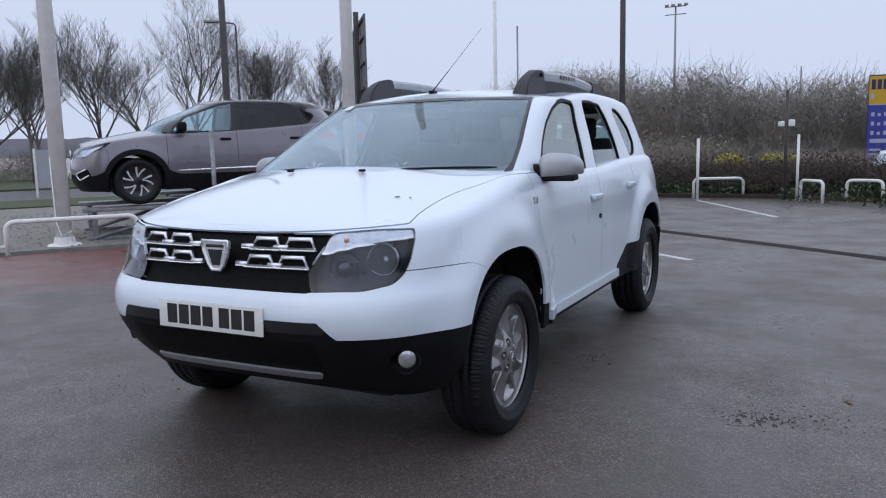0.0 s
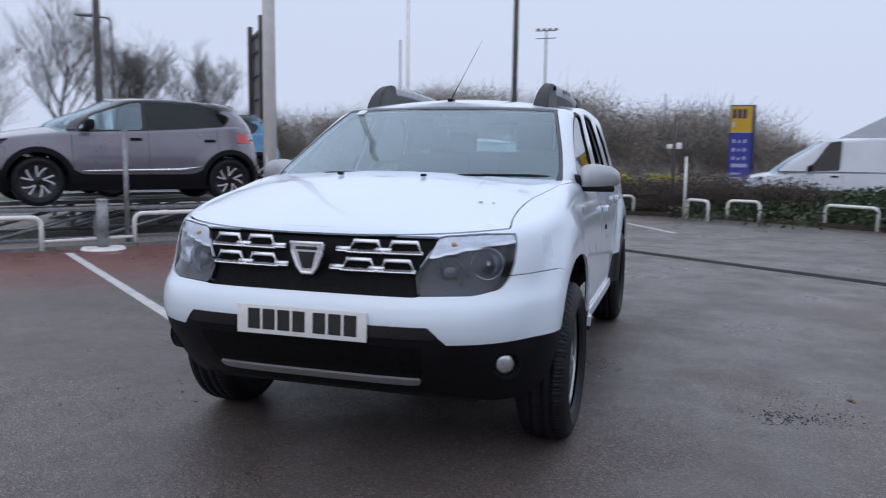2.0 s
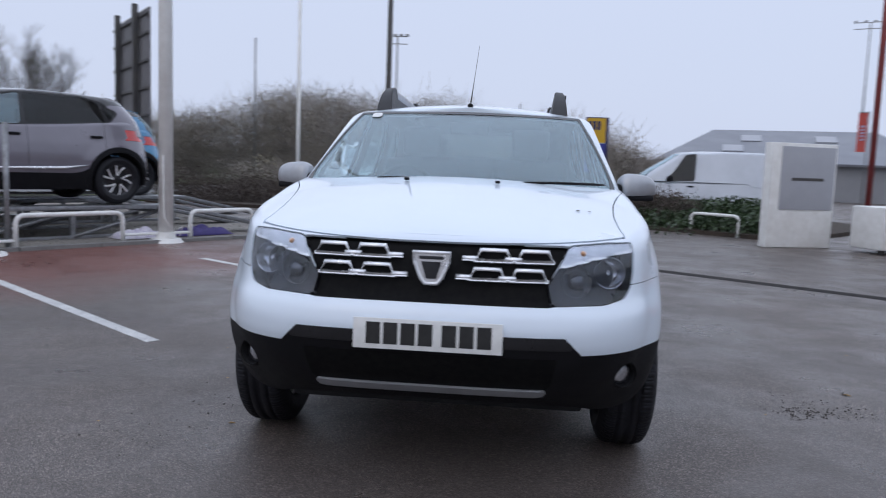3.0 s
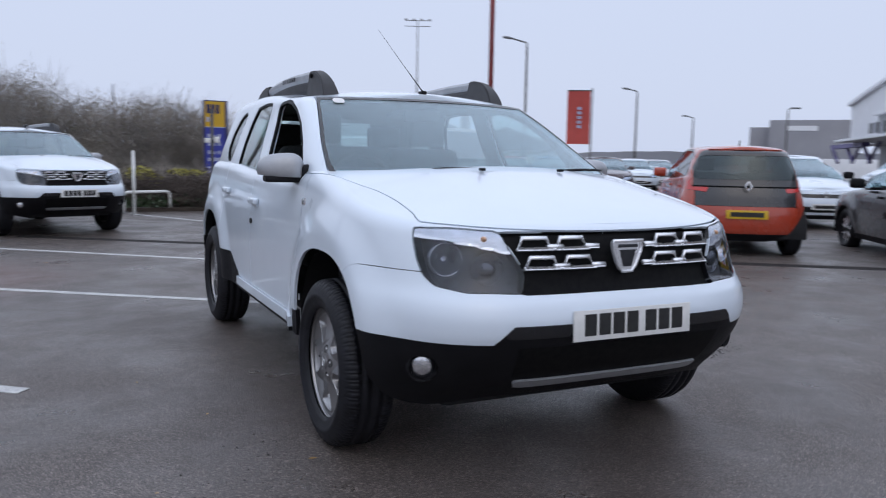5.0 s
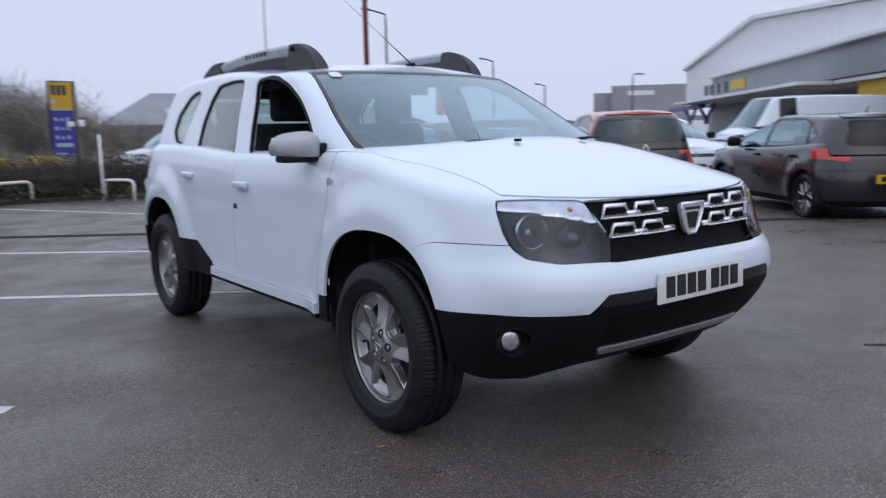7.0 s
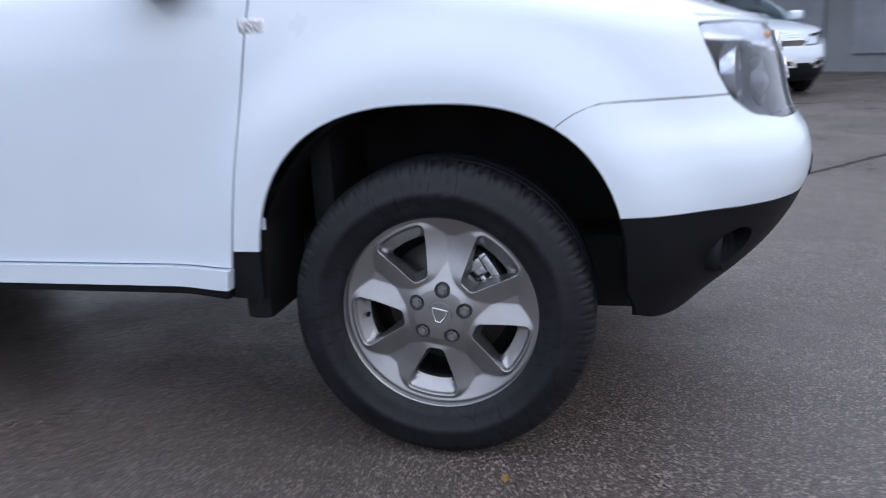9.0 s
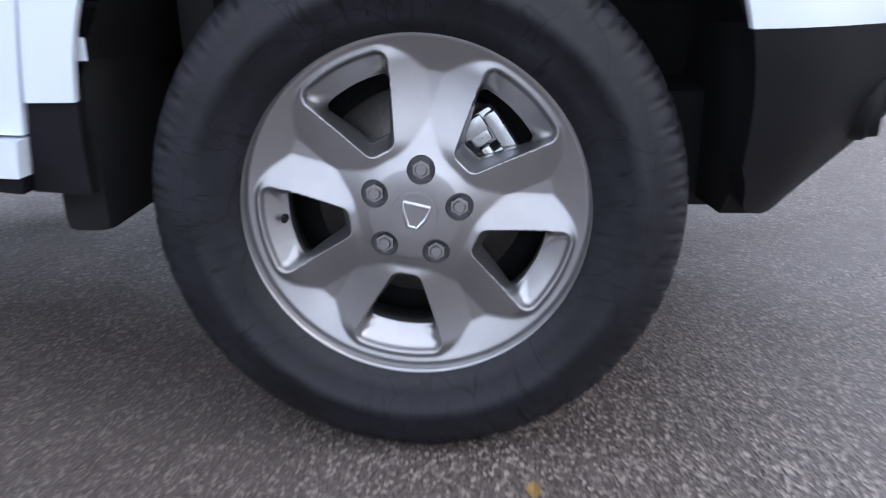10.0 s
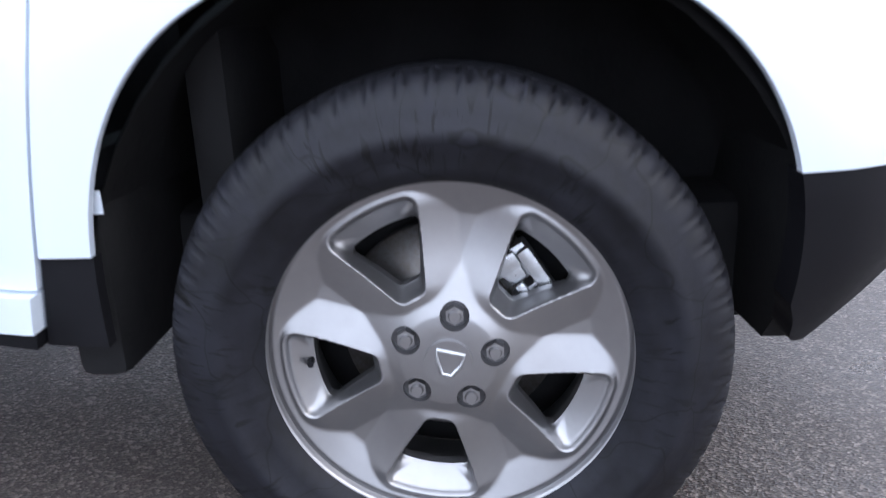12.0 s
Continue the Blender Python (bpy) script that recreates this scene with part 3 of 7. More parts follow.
def tyre_mesh(name, R=0.344, W=0.215, bead=0.222, seg=480):
    h = W / 2
    prof = [(bead, h - 0.022), (bead + 0.008, h - 0.010), (bead + 0.022, h - 0.004), (bead + 0.045, h + 0.003), (bead + 0.048, h + 0.0055), (bead + 0.060, h + 0.0055),
            (bead + 0.064, h + 0.003), (R - 0.040, h - 0.002), (R - 0.026, h - 0.009), (R - 0.014, h - 0.018), (R - 0.006, h - 0.028), (R - 0.001, h - 0.045),
            (R, h * 0.45), (R - 0.008, h * 0.43), (R - 0.008, h * 0.36), (R, h * 0.34), (R, 0.012), (R - 0.008, 0.010)]
    prof = prof + [(r, -x) for r, x in reversed(prof)]
    n = len(prof)

    def mod(i, k):
        j = i if i < n // 2 else n - 1 - i
        q = (k + 3 * (j % 2)) % 8
        if seg < 400:
            return 0.0
        if 9 <= j <= 12:                                # slots between the shoulder blocks
            return -0.010 if q < 1 else 0.0
        if j == 8:
            return -0.002 if q < 1 else 0.0
        return 0.0
    return lathe(name, prof, RUBBER, seg, mod)


def build_wheel(name, parent, at, side, meshes):
    """A wheel with tyre, rim, nuts, disc and caliper. side: +1 on the car's left."""
    w = new(name)
    w.parent = parent
    w.matrix_local = pose(at[0], at[1], at[2], 0, 0, 0 if side > 0 else 180) 
    for nm, me in meshes.items():
        proud = 0.013 if nm in ("rim", "rim_lip", "barrel", "wheel_nut", "nut_recess", "centre_cap", "cap_mark") else 0.0
        if nm in ("wheel_nut", "nut_recess"):
            for i in range(5):
                a = 2 * math.pi * i / 5 + radians(9 if side < 0 else -9)
                ob = part(nm, me, None, w)
                ob.location = (proud, 0.05715 * math.sin(a), 0.05715 * math.cos(a))
        else:
            ob = part(nm, me, None, w)
            ob.location = (proud, 0, 0)
            if nm == "brake_caliper":                   # it sits ahead of the axle, high up
                ob.rotation_euler = (radians(-57 if side < 0 else 57), 0, 0)
            if nm == "rim":
                ob.rotation_euler = (radians(-9 if side < 0 else 9), 0, 0)
    return w


def wheel_meshes():
    rim = rim_mesh("rim")
    lip = lathe("rim_lip", [(0.231, 0.052), (0.2345, 0.060), (0.2325, 0.064), (0.2275, 0.0625), (0.2245, 0.058), (0.2235, 0.040)], ALLOY, 120)
    barrel = lathe("barrel", [(0.224, 0.040), (0.209, 0.028), (0.200, 0.012), (0.190, -0.06), (0.205, -0.085), (0.224, -0.09)], ALLOY, 96)
    shield = lathe("dust_shield", [(0.02, -0.050), (0.150, -0.052), (0.196, -0.060), (0.198, -0.075)], DARK, 64)
    bm = bmesh.new()
    add_cyl(bm, (0.012, 0, 0), (0.0385, 0, 0), 0.0128, 0.0120, 6)
    add_cyl(bm, (0.0385, 0, 0), (0.0425, 0, 0), 0.0085, 0.0065, 12)
    nut = bpy.data.meshes.new("wheel_nut")
    smooth_by_angle(bm).to_mesh(nut)
    bm.free()
    nut.materials.append(ALLOY)
    bm = bmesh.new()
    add_cyl(bm, (0.030, 0, 0), (0.0345, 0, 0), 0.0195, 0.0190, 28)
    seat_ = bpy.data.meshes.new("nut_recess")
    smooth_by_angle(bm).to_mesh(seat_)
    bm.free()
    seat_.materials.append(ALLOY_SHADED)
    seat_.transform(Matrix.Translation((0.0200, 0, 0)))
    nut.transform(Matrix.Translation((0.0265, 0, 0)))
    bm = bmesh.new()
    add_cyl(bm, (0.060, 0, 0), (0.0755, 0, 0), 0.030, 0.029, 40)
    cap = bpy.data.meshes.new("centre_cap")
    smooth_by_angle(bm).to_mesh(cap)
    bm.free()
    cap.materials.append(ALLOY)
    # a small raised shield outline on the cap
    loop = [(0.0595, 0.014, 0.012), (0.0595, -0.014, 0.012), (0.0595, -0.012, 0.002), (0.0595, -0.004, -0.013), (0.0595, 0.006, -0.013), (0.0595, 0.013, 0.0)]
    mark = tube("cap_mark", [(x + 0.0165, 1.2 * (y * 0.97 + z * 0.24), 1.2 * (z * 0.97 - y * 0.24)) for x, y, z in loop], 0.0027, ALLOY_BRIGHT, 6, True)
    disc = lathe("brake_disc", [(0.05, 0.0), (0.05, -0.012), (0.078, -0.014), (0.082, -0.022), (0.146, -0.022), (0.148, -0.030), (0.146, -0.042), (0.05, -0.042)], STEEL, 72)
    bm = bmesh.new()
    for k in (-1, 1):
        add_box(bm, (-0.045, -0.026 + 0.026 * k, 0.115), (0.000, 0.018 + 0.026 * k, 0.165), 0.008)
        add_box(bm, (-0.010, -0.010 + 0.024 * k, 0.122), (0.010, 0.010 + 0.024 * k, 0.148), 0.005)
        add_cyl(bm, (-0.02, 0.036 * k, 0.112), (0.012, 0.036 * k, 0.112), 0.008)
    add_box(bm, (-0.012, -0.045, 0.150), (0.012, 0.045, 0.168), 0.006)
    add_box(bm, (-0.004, -0.050, 0.104), (0.012, -0.028, 0.150), 0.004)
    add_box(bm, (0.002, -0.012, 0.128), (0.016, 0.034, 0.140), 0.004)
    add_cyl(bm, (-0.02, 0.050, 0.140), (0.018, 0.050, 0.140), 0.010)
    caliper = bpy.data.meshes.new("brake_caliper")
    smooth_by_angle(bm).to_mesh(caliper)
    bm.free()
    caliper.materials.append(ALLOY_BRIGHT)
    caliper.transform(Matrix.Translation((0.004, 0, -0.032)) @ Matrix.Diagonal((1, 1.05, 1.08, 1)))
    bm = bmesh.new()                                   # tyre valve in the well of the rim
    add_cyl(bm, (0.012, 0, 0.186), (0.040, 0, 0.180), 0.0065, 0.0055, 10)
    add_cyl(bm, (0.040, 0, 0.180), (0.052, 0, 0.1775), 0.0048, 0.0042, 10)
    valve = bpy.data.meshes.new("tyre_valve")
    smooth_by_angle(bm).to_mesh(valve)
    bm.free()
    valve.materials.append(BLACK_PLASTIC)
    valve.transform(Matrix.Rotation(radians(96), 4, "X"))
    tyre = tyre_mesh("tyre")
    return dict(tyre=tyre, rim=rim, barrel=barrel, rim_lip=lip, wheel_nut=nut, nut_recess=seat_, centre_cap=cap, cap_mark=mark, brake_disc=disc, dust_shield=shield, brake_caliper=caliper, tyre_valve=valve)


def seat_mesh(name, w=0.50, back=0.62):
    bm = bmesh.new()
    add_box(bm, (-w / 2, -0.26, 0.0), (w / 2, 0.26, 0.16), 0.06, seg=3)
    add_box(bm, (-w / 2, 0.0, 0.0), (w / 2, 0.15, back), 0.06, pose(0, 0.20, 0.10, -14), 3)
    return smooth_by_angle(bm, 60)


def blob(size, at, bevel=0.4, m=None):
    """A rounded, pillow-like block."""
    bm = bmesh.new()
    add_box(bm, [-s / 2 for s in size], [s / 2 for s in size], min(size) * bevel, Matrix.Translation(at) @ (m or Matrix()), 4)
    return smooth_by_angle(bm, 60)


def inset(pts, d):
    """A polygon with its edges moved inwards by d."""
    n = len(pts)
    area = sum(pts[i][0] * pts[(i + 1) % n][1] - pts[(i + 1) % n][0] * pts[i][1] for i in range(n))
    sg = 1 if area > 0 else -1
    out = []
    for i in range(n):
        a, b, c = Vector(pts[i - 1]), Vector(pts[i]), Vector(pts[(i + 1) % n])
        u, w = (b - a).normalized(), (c - b).normalized()
        n1, n2 = Vector((-u.y, u.x)) * sg, Vector((-w.y, w.x)) * sg
        m = (n1 + n2).normalized()
        out.append(tuple(b + m * (d / max(m.dot(n1), 0.5))))
    return out


def build_suv(name, label, detail=True, dense=1.0):
    c = suv_shape()
    root = thing(name, label, "car")
    body, cabin = car_skin(c, dense)
    A = np.abs

    def solid(nm, sheet, thick=0.012, mats=(WHITE, TRIM), lab="", depth=0.0):
        if not sheet[2]:
            return None
        return part(nm, shell(nm, moved(sheet, depth) if depth else sheet, thick, list(mats)), None, root, lab)

    # openings for the wheels
    for ya, rr_, rf_, rz_, e in ((0.0, 0.408, 0.415, 0.423, 2.6), (2.675, 0.412, 0.412, 0.415, 2.4)):
        def arch(x, y, z):
            q = A(y - ya) / np.where(y > ya, rr_, rf_)
            return (np.where(z > 0.385, (q ** e + (A(z - 0.385) / rz_) ** e) ** (1 / e), q) - 1) * 0.415
        body = cut(body, arch)
    # bonnet rear edge and cabin floor opening
    body = cut(body, lambda x, y, z: np.maximum(np.minimum(0.06 + 0.50 * (1 - np.sqrt(np.clip(1 - (A(x) / 0.80) ** 2.5, 0, 1))) - y, 1.0), np.maximum(A(x) - 0.755, 1.04 - z)))
    # dark lower apron at the nose
    low = lambda x: np.where(A(x) > 0.535, 0.564, np.where(A(x) > 0.475, 0.564 + (0.535 - A(x)) / 0.06 * 0.064, 0.628))
    apron, rest = split(body, lambda x, y, z: np.minimum(low(x) - z, 0.2 - y), 0.001)
    apron = cut(apron, lambda x, y, z: -y - 0.2)
    rest = cut(rest, lambda x, y, z: np.maximum(z - 0.36, y + 0.3))
    # lamps and grille
    lamp_f = lambda x, y, z: np.minimum(poly_field(A(x), z, LAMP, 0.012), -0.30 - y)
    lamps, rest = split(rest, lamp_f, 0.003)
    grille, rest = split(rest, lambda x, y, z: np.minimum(poly_field(x, z, GRILLE, 0.008), -0.5 - y), 0.002)
    # bonnet
    seam = curve((-0.9, 0.702), (-0.57, 0.702), (-0.46, 0.684), (-0.32, 0.680), (-0.2, 0.688), (0.0, 0.716), (0.1, 0.738), (0.2, 0.768), (0.4, 0.80))
    bonnet, rest = split(rest, lambda x, y, z: np.minimum(np.minimum(seam(y) - A(x), z - (0.936 + 0.026 * (A(x) / 0.7) ** 2)), 0.62 - y), 0.005)
    # bumper, wings, doors, quarter panels, sills
    bumper, rest = split(rest, lambda x, y, z: np.minimum(0.797 - z, -0.300 + (0.797 - z) * 0.9 - 0.05 * np.exp((z - 0.797) / 0.02) - y), 0.003)
    door_y = lambda z: 0.48 - (z - 0.42) * 0.147
    wing, rest = split(rest, lambda x, y, z: door_y(z) - y, 0.005)
    # dark corner behind the front wheel and ahead of the rear one
    flap, wing = split(wing, lambda x, y, z: np.minimum(0.487 - z, y - 0.2), 0.001)
    clad, rest = split(rest, lambda x, y, z: poly_field(y, z, [(2.35, 0.57), (2.05, 0.57), (1.82, 0.46), (1.86, 0.30), (2.45, 0.30)]), 0.002)
    sill, rest = split(rest, lambda x, y, z: np.minimum(0.445 - z, 2.5 - y), 0.004)
    sill = cut(sill, lambda x, y, z: y - 0.478)
    quarter, doors = split(rest, lambda x, y, z: np.maximum(y - 2.30, 0.50 - np.hypot(y - 2.675, z - 0.385)), 0.005)
    rear_door, front_door = split(doors, lambda x, y, z: y - 1.445, 0.005)
    rear_low, quarter = split(quarter, lambda x, y, z: np.minimum(0.58 - z, y - 2.8), 0.003)

    # round openings for the fog lamps
    for s in (1, -1):
        apron = cut(apron, lambda x, y, z: np.hypot((x * s - FOG[0]) * 0.958 + (y - FOG[1]) * 0.287, z - FOG[2]) - 0.051 + np.where(x * s > 0, 0, 9))
    solid("front_apron", apron, 0.035, (BLACK_PLASTIC, DARK), "black textured plastic apron")
    solid("bonnet", bonnet)
    solid("front_bumper", bumper)
    solid("rear_apron", rear_low, 0.02, (BLACK_PLASTIC, DARK), "black plastic apron")
    for s in (1, -1):
        solid("front_wing", side_of(wing, s))
        solid("front_door", side_of(front_door, s))
        solid("rear_door", side_of(rear_door, s))
        low_s, up_s = split(side_of(sill, s), lambda x, y, z: 0.394 - z, 0.001)
        sill_ob = solid("sill", up_s, 0.03, (WHITE, DARK), depth=0.014)
        part("sill_strip", shell("sill_strip", moved(low_s, 0.008), 0.03, [BLACK_PLASTIC]), None, sill_ob, "black lower sill strip")
        solid("wheel_arch_cladding", side_of(clad, s), 0.02, (BLACK_PLASTIC, DARK), "black plastic cladding", 0.003)
        solid("mud_flap", side_of(flap, s), 0.02, (BLACK_PLASTIC, DARK), "black rubber mud flap", -0.006)
    solid("tail_panel", quarter)

    # grille: dark recess with chrome bars
    solid("grille", moved(grille, -0.022), 0.01, (MATT_BLACK,), "gloss black grille")
    gy = lambda x, z: 0.006 + float(c["yn"](z)) + float(c["D"](z)) * (1 - math.sqrt(max(1 - (abs(x) / 0.86) ** float(c["n"](z)), 0))) - 0.002

    def lip(s, lo, hi, z0):
        """Bevelled lower edge of a grille opening, facing forward and up."""
        bm = bmesh.new()
        for x in (lo, hi):
            for dy, dz in ((-0.010, -0.004), (-0.008, -0.006), (-0.002, 0.006), (0.006, -0.006)):
                bm.verts.new((s * x, gy(x, z0) + dy, z0 + dz))
        bmesh.ops.convex_hull(bm, input=bm.verts[:])
        bmesh.ops.recalc_face_normals(bm, faces=bm.faces[:])
        part("grille_lip", bm, CHROME, root, "chrome grille bar")

    for s in (1, -1):
        for z0 in (0.880, 0.815):
            for lo, hi in ((0.305, 0.415), (0.160, 0.270)):
                k = (z0 - 0.880) * 0.30
                pts = [(lo + k - 0.010, z0), (hi + k + 0.010, z0), (hi + k - 0.010, z0 + 0.036), (lo + k + 0.010, z0 + 0.036)]
                loop = [Vector((s * x, gy(x, z), z)) for x, z in pts]
                part("grille_bar", tube("grille_bar", loop, 0.0086, CHROME, 8, True), None, root, "chrome grille bar")
                lip(s, lo + k - 0.014, hi + k + 0.014, z0)
            for lo, hi in ((0.255, 0.315), (0.105, 0.160)):
                k = (z0 - 0.880) * 0.30
                part("grille_link", tube("grille_link", [(s * (lo + k), gy(lo, z0 + .006), z0 + 0.006), (s * (hi + k), gy(hi, z0 + .006), z0 + 0.006)], 0.010, CHROME, 8), None, root, "chrome grille bar")
                lip(s, lo + k, hi + k, z0 + 0.003)
    bm = bmesh.new()
    shield = [(-0.066, 0.052), (0.066, 0.052), (0.060, 0.018), (0.040, -0.034), (0.022, -0.058), (-0.022, -0.058), (-0.040, -0.034), (-0.060, 0.018)]
    f = bm.faces.new([bm.verts.new((x, 0, z)) for x, z in shield])
    r = bmesh.ops.extrude_face_region(bm, geom=[f])
    bmesh.ops.translate(bm, vec=(0, -0.022, 0), verts=[v for v in r["geom"] if isinstance(v, bmesh.types.BMVert)])
    bmesh.ops.recalc_face_normals(bm, faces=bm.faces[:])
    bmesh.ops.bevel(bm, geom=bm.edges[:], offset=0.005, segments=2, affect="EDGES")
    badge = part("badge", smooth_by_angle(bm), CHROME, root, "chrome shield badge")
    part("badge_rim", tube("badge_rim", [(x * 0.97, -0.021, z * 0.97) for x, z in shield], 0.0065, CHROME, 8, True), None, badge)
    badge.location = (0, -0.803, 0.852)
    badge.scale = (1.02, 1, 1.03)
    bm = bmesh.new()
    for y in (-0.8275, -0.816):
        for x, z in ((-0.036, 0.872), (0.036, 0.872), (0.018, 0.812), (-0.018, 0.812)):
            bm.verts.new((x, y, z))
    bmesh.ops.convex_hull(bm, input=bm.verts[:])
    part("badge_inset", bm, DARK_HOUSING, root)
    part("badge_bar", box((-0.044, -0.8275, 0.880), (0.044, -0.8205, 0.892), 0.002), DARK_HOUSING, root)

    # head lamps: clear lens over a dark bowl with two round reflectors and a bright upper strip
    for s in (1, -1):
        lens = side_of(lamps, s)
        lamp = part("headlamp", shell("headlamp", moved(lens, -0.055), 0.004, [DARK_HOUSING]), None, root, "dark headlamp bowl behind a clear lens")
        rimm = cut(lens, lambda x, y, z: 0.0024 - poly_field(A(x), z, LAMP, 0.012))
        part("lamp_frame", shell("lamp_frame", moved(rimm, -0.005), 0.056, [BLACK_PLASTIC]), None, lamp)
        strip = cut(lens, lambda x, y, z: poly_field(A(x), z, [(0.75, 0.975), (0.43, 0.975), (0.43, 0.878), (0.462, 0.868), (0.58, 0.896), (0.68, 0.911), (0.75, 0.924)], 0))
        part("indicator_strip", shell("indicator_strip", moved(strip, -0.005), 0.03, [LAMP_STRIP]), None, lamp, "silver indicator reflector")
        for x, z, r in ((0.512, 0.808, 0.058), (0.636, 0.838, 0.060)):
            y = gy(x, z) + 0.012
            out = Vector((0.25 * s, -1, 0.08)).normalized()
            q = out.to_track_quat("X", "Z").to_matrix().to_4x4()
            low = x < 0.55                              # the inner lamp is a dark projector, the outer one a faceted mirror
            if low:
                prof = [(r, -0.02), (r * 0.98, 0.0), (r * 0.94, 0.002), (r * 0.90, -0.004), (r * 0.86, -0.012), (r * 0.62, -0.014), (r * 0.60, -0.008), (r * 0.45, 0.006), (r * 0.2, 0.013), (0.001, 0.015)]
            else:
                prof = [(r, -0.03), (r * 0.98, 0.0), (r * 0.94, 0.001), (r * 0.92, -0.004), (r * 0.80, -0.022), (r * 0.5, -0.040), (r * 0.20, -0.046), (r * 0.18, -0.024), (0.001, -0.020)]
            ref = part("lamp_reflector", lathe("lamp_reflector", prof, LAMP_BOWL if low else REFLECTOR, 72), None, lamp, "dark projector lens" if low else "round chrome reflector")
            ref.matrix_local = Matrix.Translation((s * x, y + 0.034, z)) @ q
        # an amber bulb glows through the strip, and thin ribs run down the bowl
        bulb = part("indicator_bulb", lathe("indicator_bulb", [(0.001, 0.008), (0.007, 0.006), (0.010, 0.0), (0.010, -0.02)], AMBER, 20), None, lamp, "amber indicator bulb")
        bulb.matrix_local = Matrix.Translation((s * 0.530, gy(0.530, 0.915) + 0.004, 0.912)) @ Vector((0.25 * s, -1, 0.08)).normalized().to_track_quat("X", "Z").to_matrix().to_4x4()
        edge_line = cut(lens, lambda x, y, z: 0.006 - A(poly_field(A(x), z, [(0.75, 0.975), (0.43, 0.975), (0.43, 0.878), (0.462, 0.868), (0.58, 0.896), (0.68, 0.911), (0.75, 0.924)], 0)))
        part("strip_edge", shell("strip_edge", moved(edge_line, -0.0035), 0.012, [CHROME]), None, lamp, "bright edge under the indicator")
        pane = part("lens", shell("lens", moved(lens, -0.001), 0.003, [LENS], True), None, lamp, "clear plastic lens")
        pane.visible_shadow = False
        # fog lamp in the apron
        fog = part("fog_lamp", lathe("fog_lamp", [(0.046, -0.01), (0.0465, 0.003), (0.043, 0.008), (0.030, 0.012), (0.012, 0.014), (0.001, 0.0145)], REFLECTOR, 40), None, root, "round fog lamp in a deep recess")
        out = Vector((0.45 * s, -1, 0.0)).normalized()
        fog_m = Matrix.Translation(Vector((s * FOG[0], FOG[1], FOG[2])) - out * 0.040) @ out.to_track_quat("X", "Z").to_matrix().to_4x4()
        fog.matrix_local = fog_m @ Matrix.Translation((0.002, 0, 0))
        cup = part("fog_cup", lathe("fog_cup", [(0.002, -0.055), (0.052, -0.052), (0.056, 0.0), (0.050, 0.036)], DARK, 32), None, root)
        cup.matrix_local = fog_m
        pod = part("fog_surround", lathe("fog_surround", [(0.046, -0.04), (0.047, 0.0), (0.051, 0.010), (0.057, 0.004), (0.058, -0.03)], BLACK_PLASTIC, 40), None, root)
        pod.matrix_local = fog_m @ Matrix.Translation((0.014, 0, 0))

    # glossy dark bar behind the plate, silver skid plate, number plate with plain bars
    bar = cut(apron, lambda x, y, z: np.minimum(np.minimum(z - 0.585, 0.500 - A(x)), -0.6 - y))
    solid("plate_bar", bar, 0.02, (GLOSS_BLACK,), "gloss black bumper bar", 0.004)
    mouth = cut(apron, lambda x, y, z: poly_field(x, z, [(-0.45, 0.550), (0.45, 0.550), (0.43, 0.420), (-0.43, 0.420)]))
    solid("lower_intake", mouth, 0.004, (MATT_BLACK,), "black lower intake mesh", 0.002)
    skid = cut(apron, lambda x, y, z: poly_field(x, z, [(-0.425, 0.418), (0.425, 0.418), (0.405, 0.388), (-0.405, 0.388)]))
    solid("skid_plate", skid, 0.012, (SATIN,), "silver skid plate strip", 0.010)
    plate = part("number_plate", box((-0.26, -0.003, -0.0535), (0.26, 0.003, 0.0535), 0.0015), PLATE_WHITE, root, "white number plate")
    plate.matrix_local = pose(0, -0.8760, 0.6195, -2)
    x = -0.215
    for k in range(7):
        w = 0.050
        bar_p = part("plate_bar_mark", box((x, -0.0045, -0.036), (x + w, -0.002, 0.040)), PLATE_INK, plate)
        x += w + (0.032 if k == 3 else 0.011)

    # cabin: windscreen, side glass, roof and pillars
    inside = cut(cabin, lambda x, y, z: np.maximum(A(x) - 0.60, z - (1.085 + 0.02)) + 0 * y + 0.02)
    front_edge = curve((1.04, 0.770), (1.11, 0.757), (1.22, 0.726), (1.36, 0.673), (1.485, 0.618), (1.6, 0.57))
    screen_f = lambda x, y, z: np.minimum(np.minimum(front_edge(z) - A(x), 1.506 - 0.012 * (A(x) / 0.6) ** 2 - z), 1.05 - y)
    _, frame_ = split(cabin, screen_f, 0.004)
    zz, uu = np.meshgrid(np.linspace(0, 1, 31), np.linspace(-1, 1, 61), indexing="xy")
    zz = 1.045 + (1.504 - 0.012 * (uu * 0.62 / 0.6) ** 2 - 1.045) * zz
    half_w = front_edge(zz) - 0.002
    turn = np.arcsin(np.clip((half_w / c["wg"](zz)) ** (c["nw"] / 2), 0, 1))
    yy = c["yw"](zz) + c["Dw"](zz) * (1 - np.cos(turn)) * np.abs(uu) ** 2.3
    screen = grid_sheet(np.stack([uu * half_w, yy, zz], 2))
    if screen[1][:, 1].mean() > 0:
        screen = (screen[0], -screen[1], [f[::-1] for f in screen[2]])
    sticker = cut(screen, lambda x, y, z: poly_field(x, z, [(-0.545, 1.462), (-0.485, 1.462), (-0.485, 1.488), (-0.545, 1.488)]))
    border = cut(screen, lambda x, y, z: 0.014 + 0.022 * np.clip((1.16 - z) / 0.06, 0, 1) - screen_f(x, y, z))
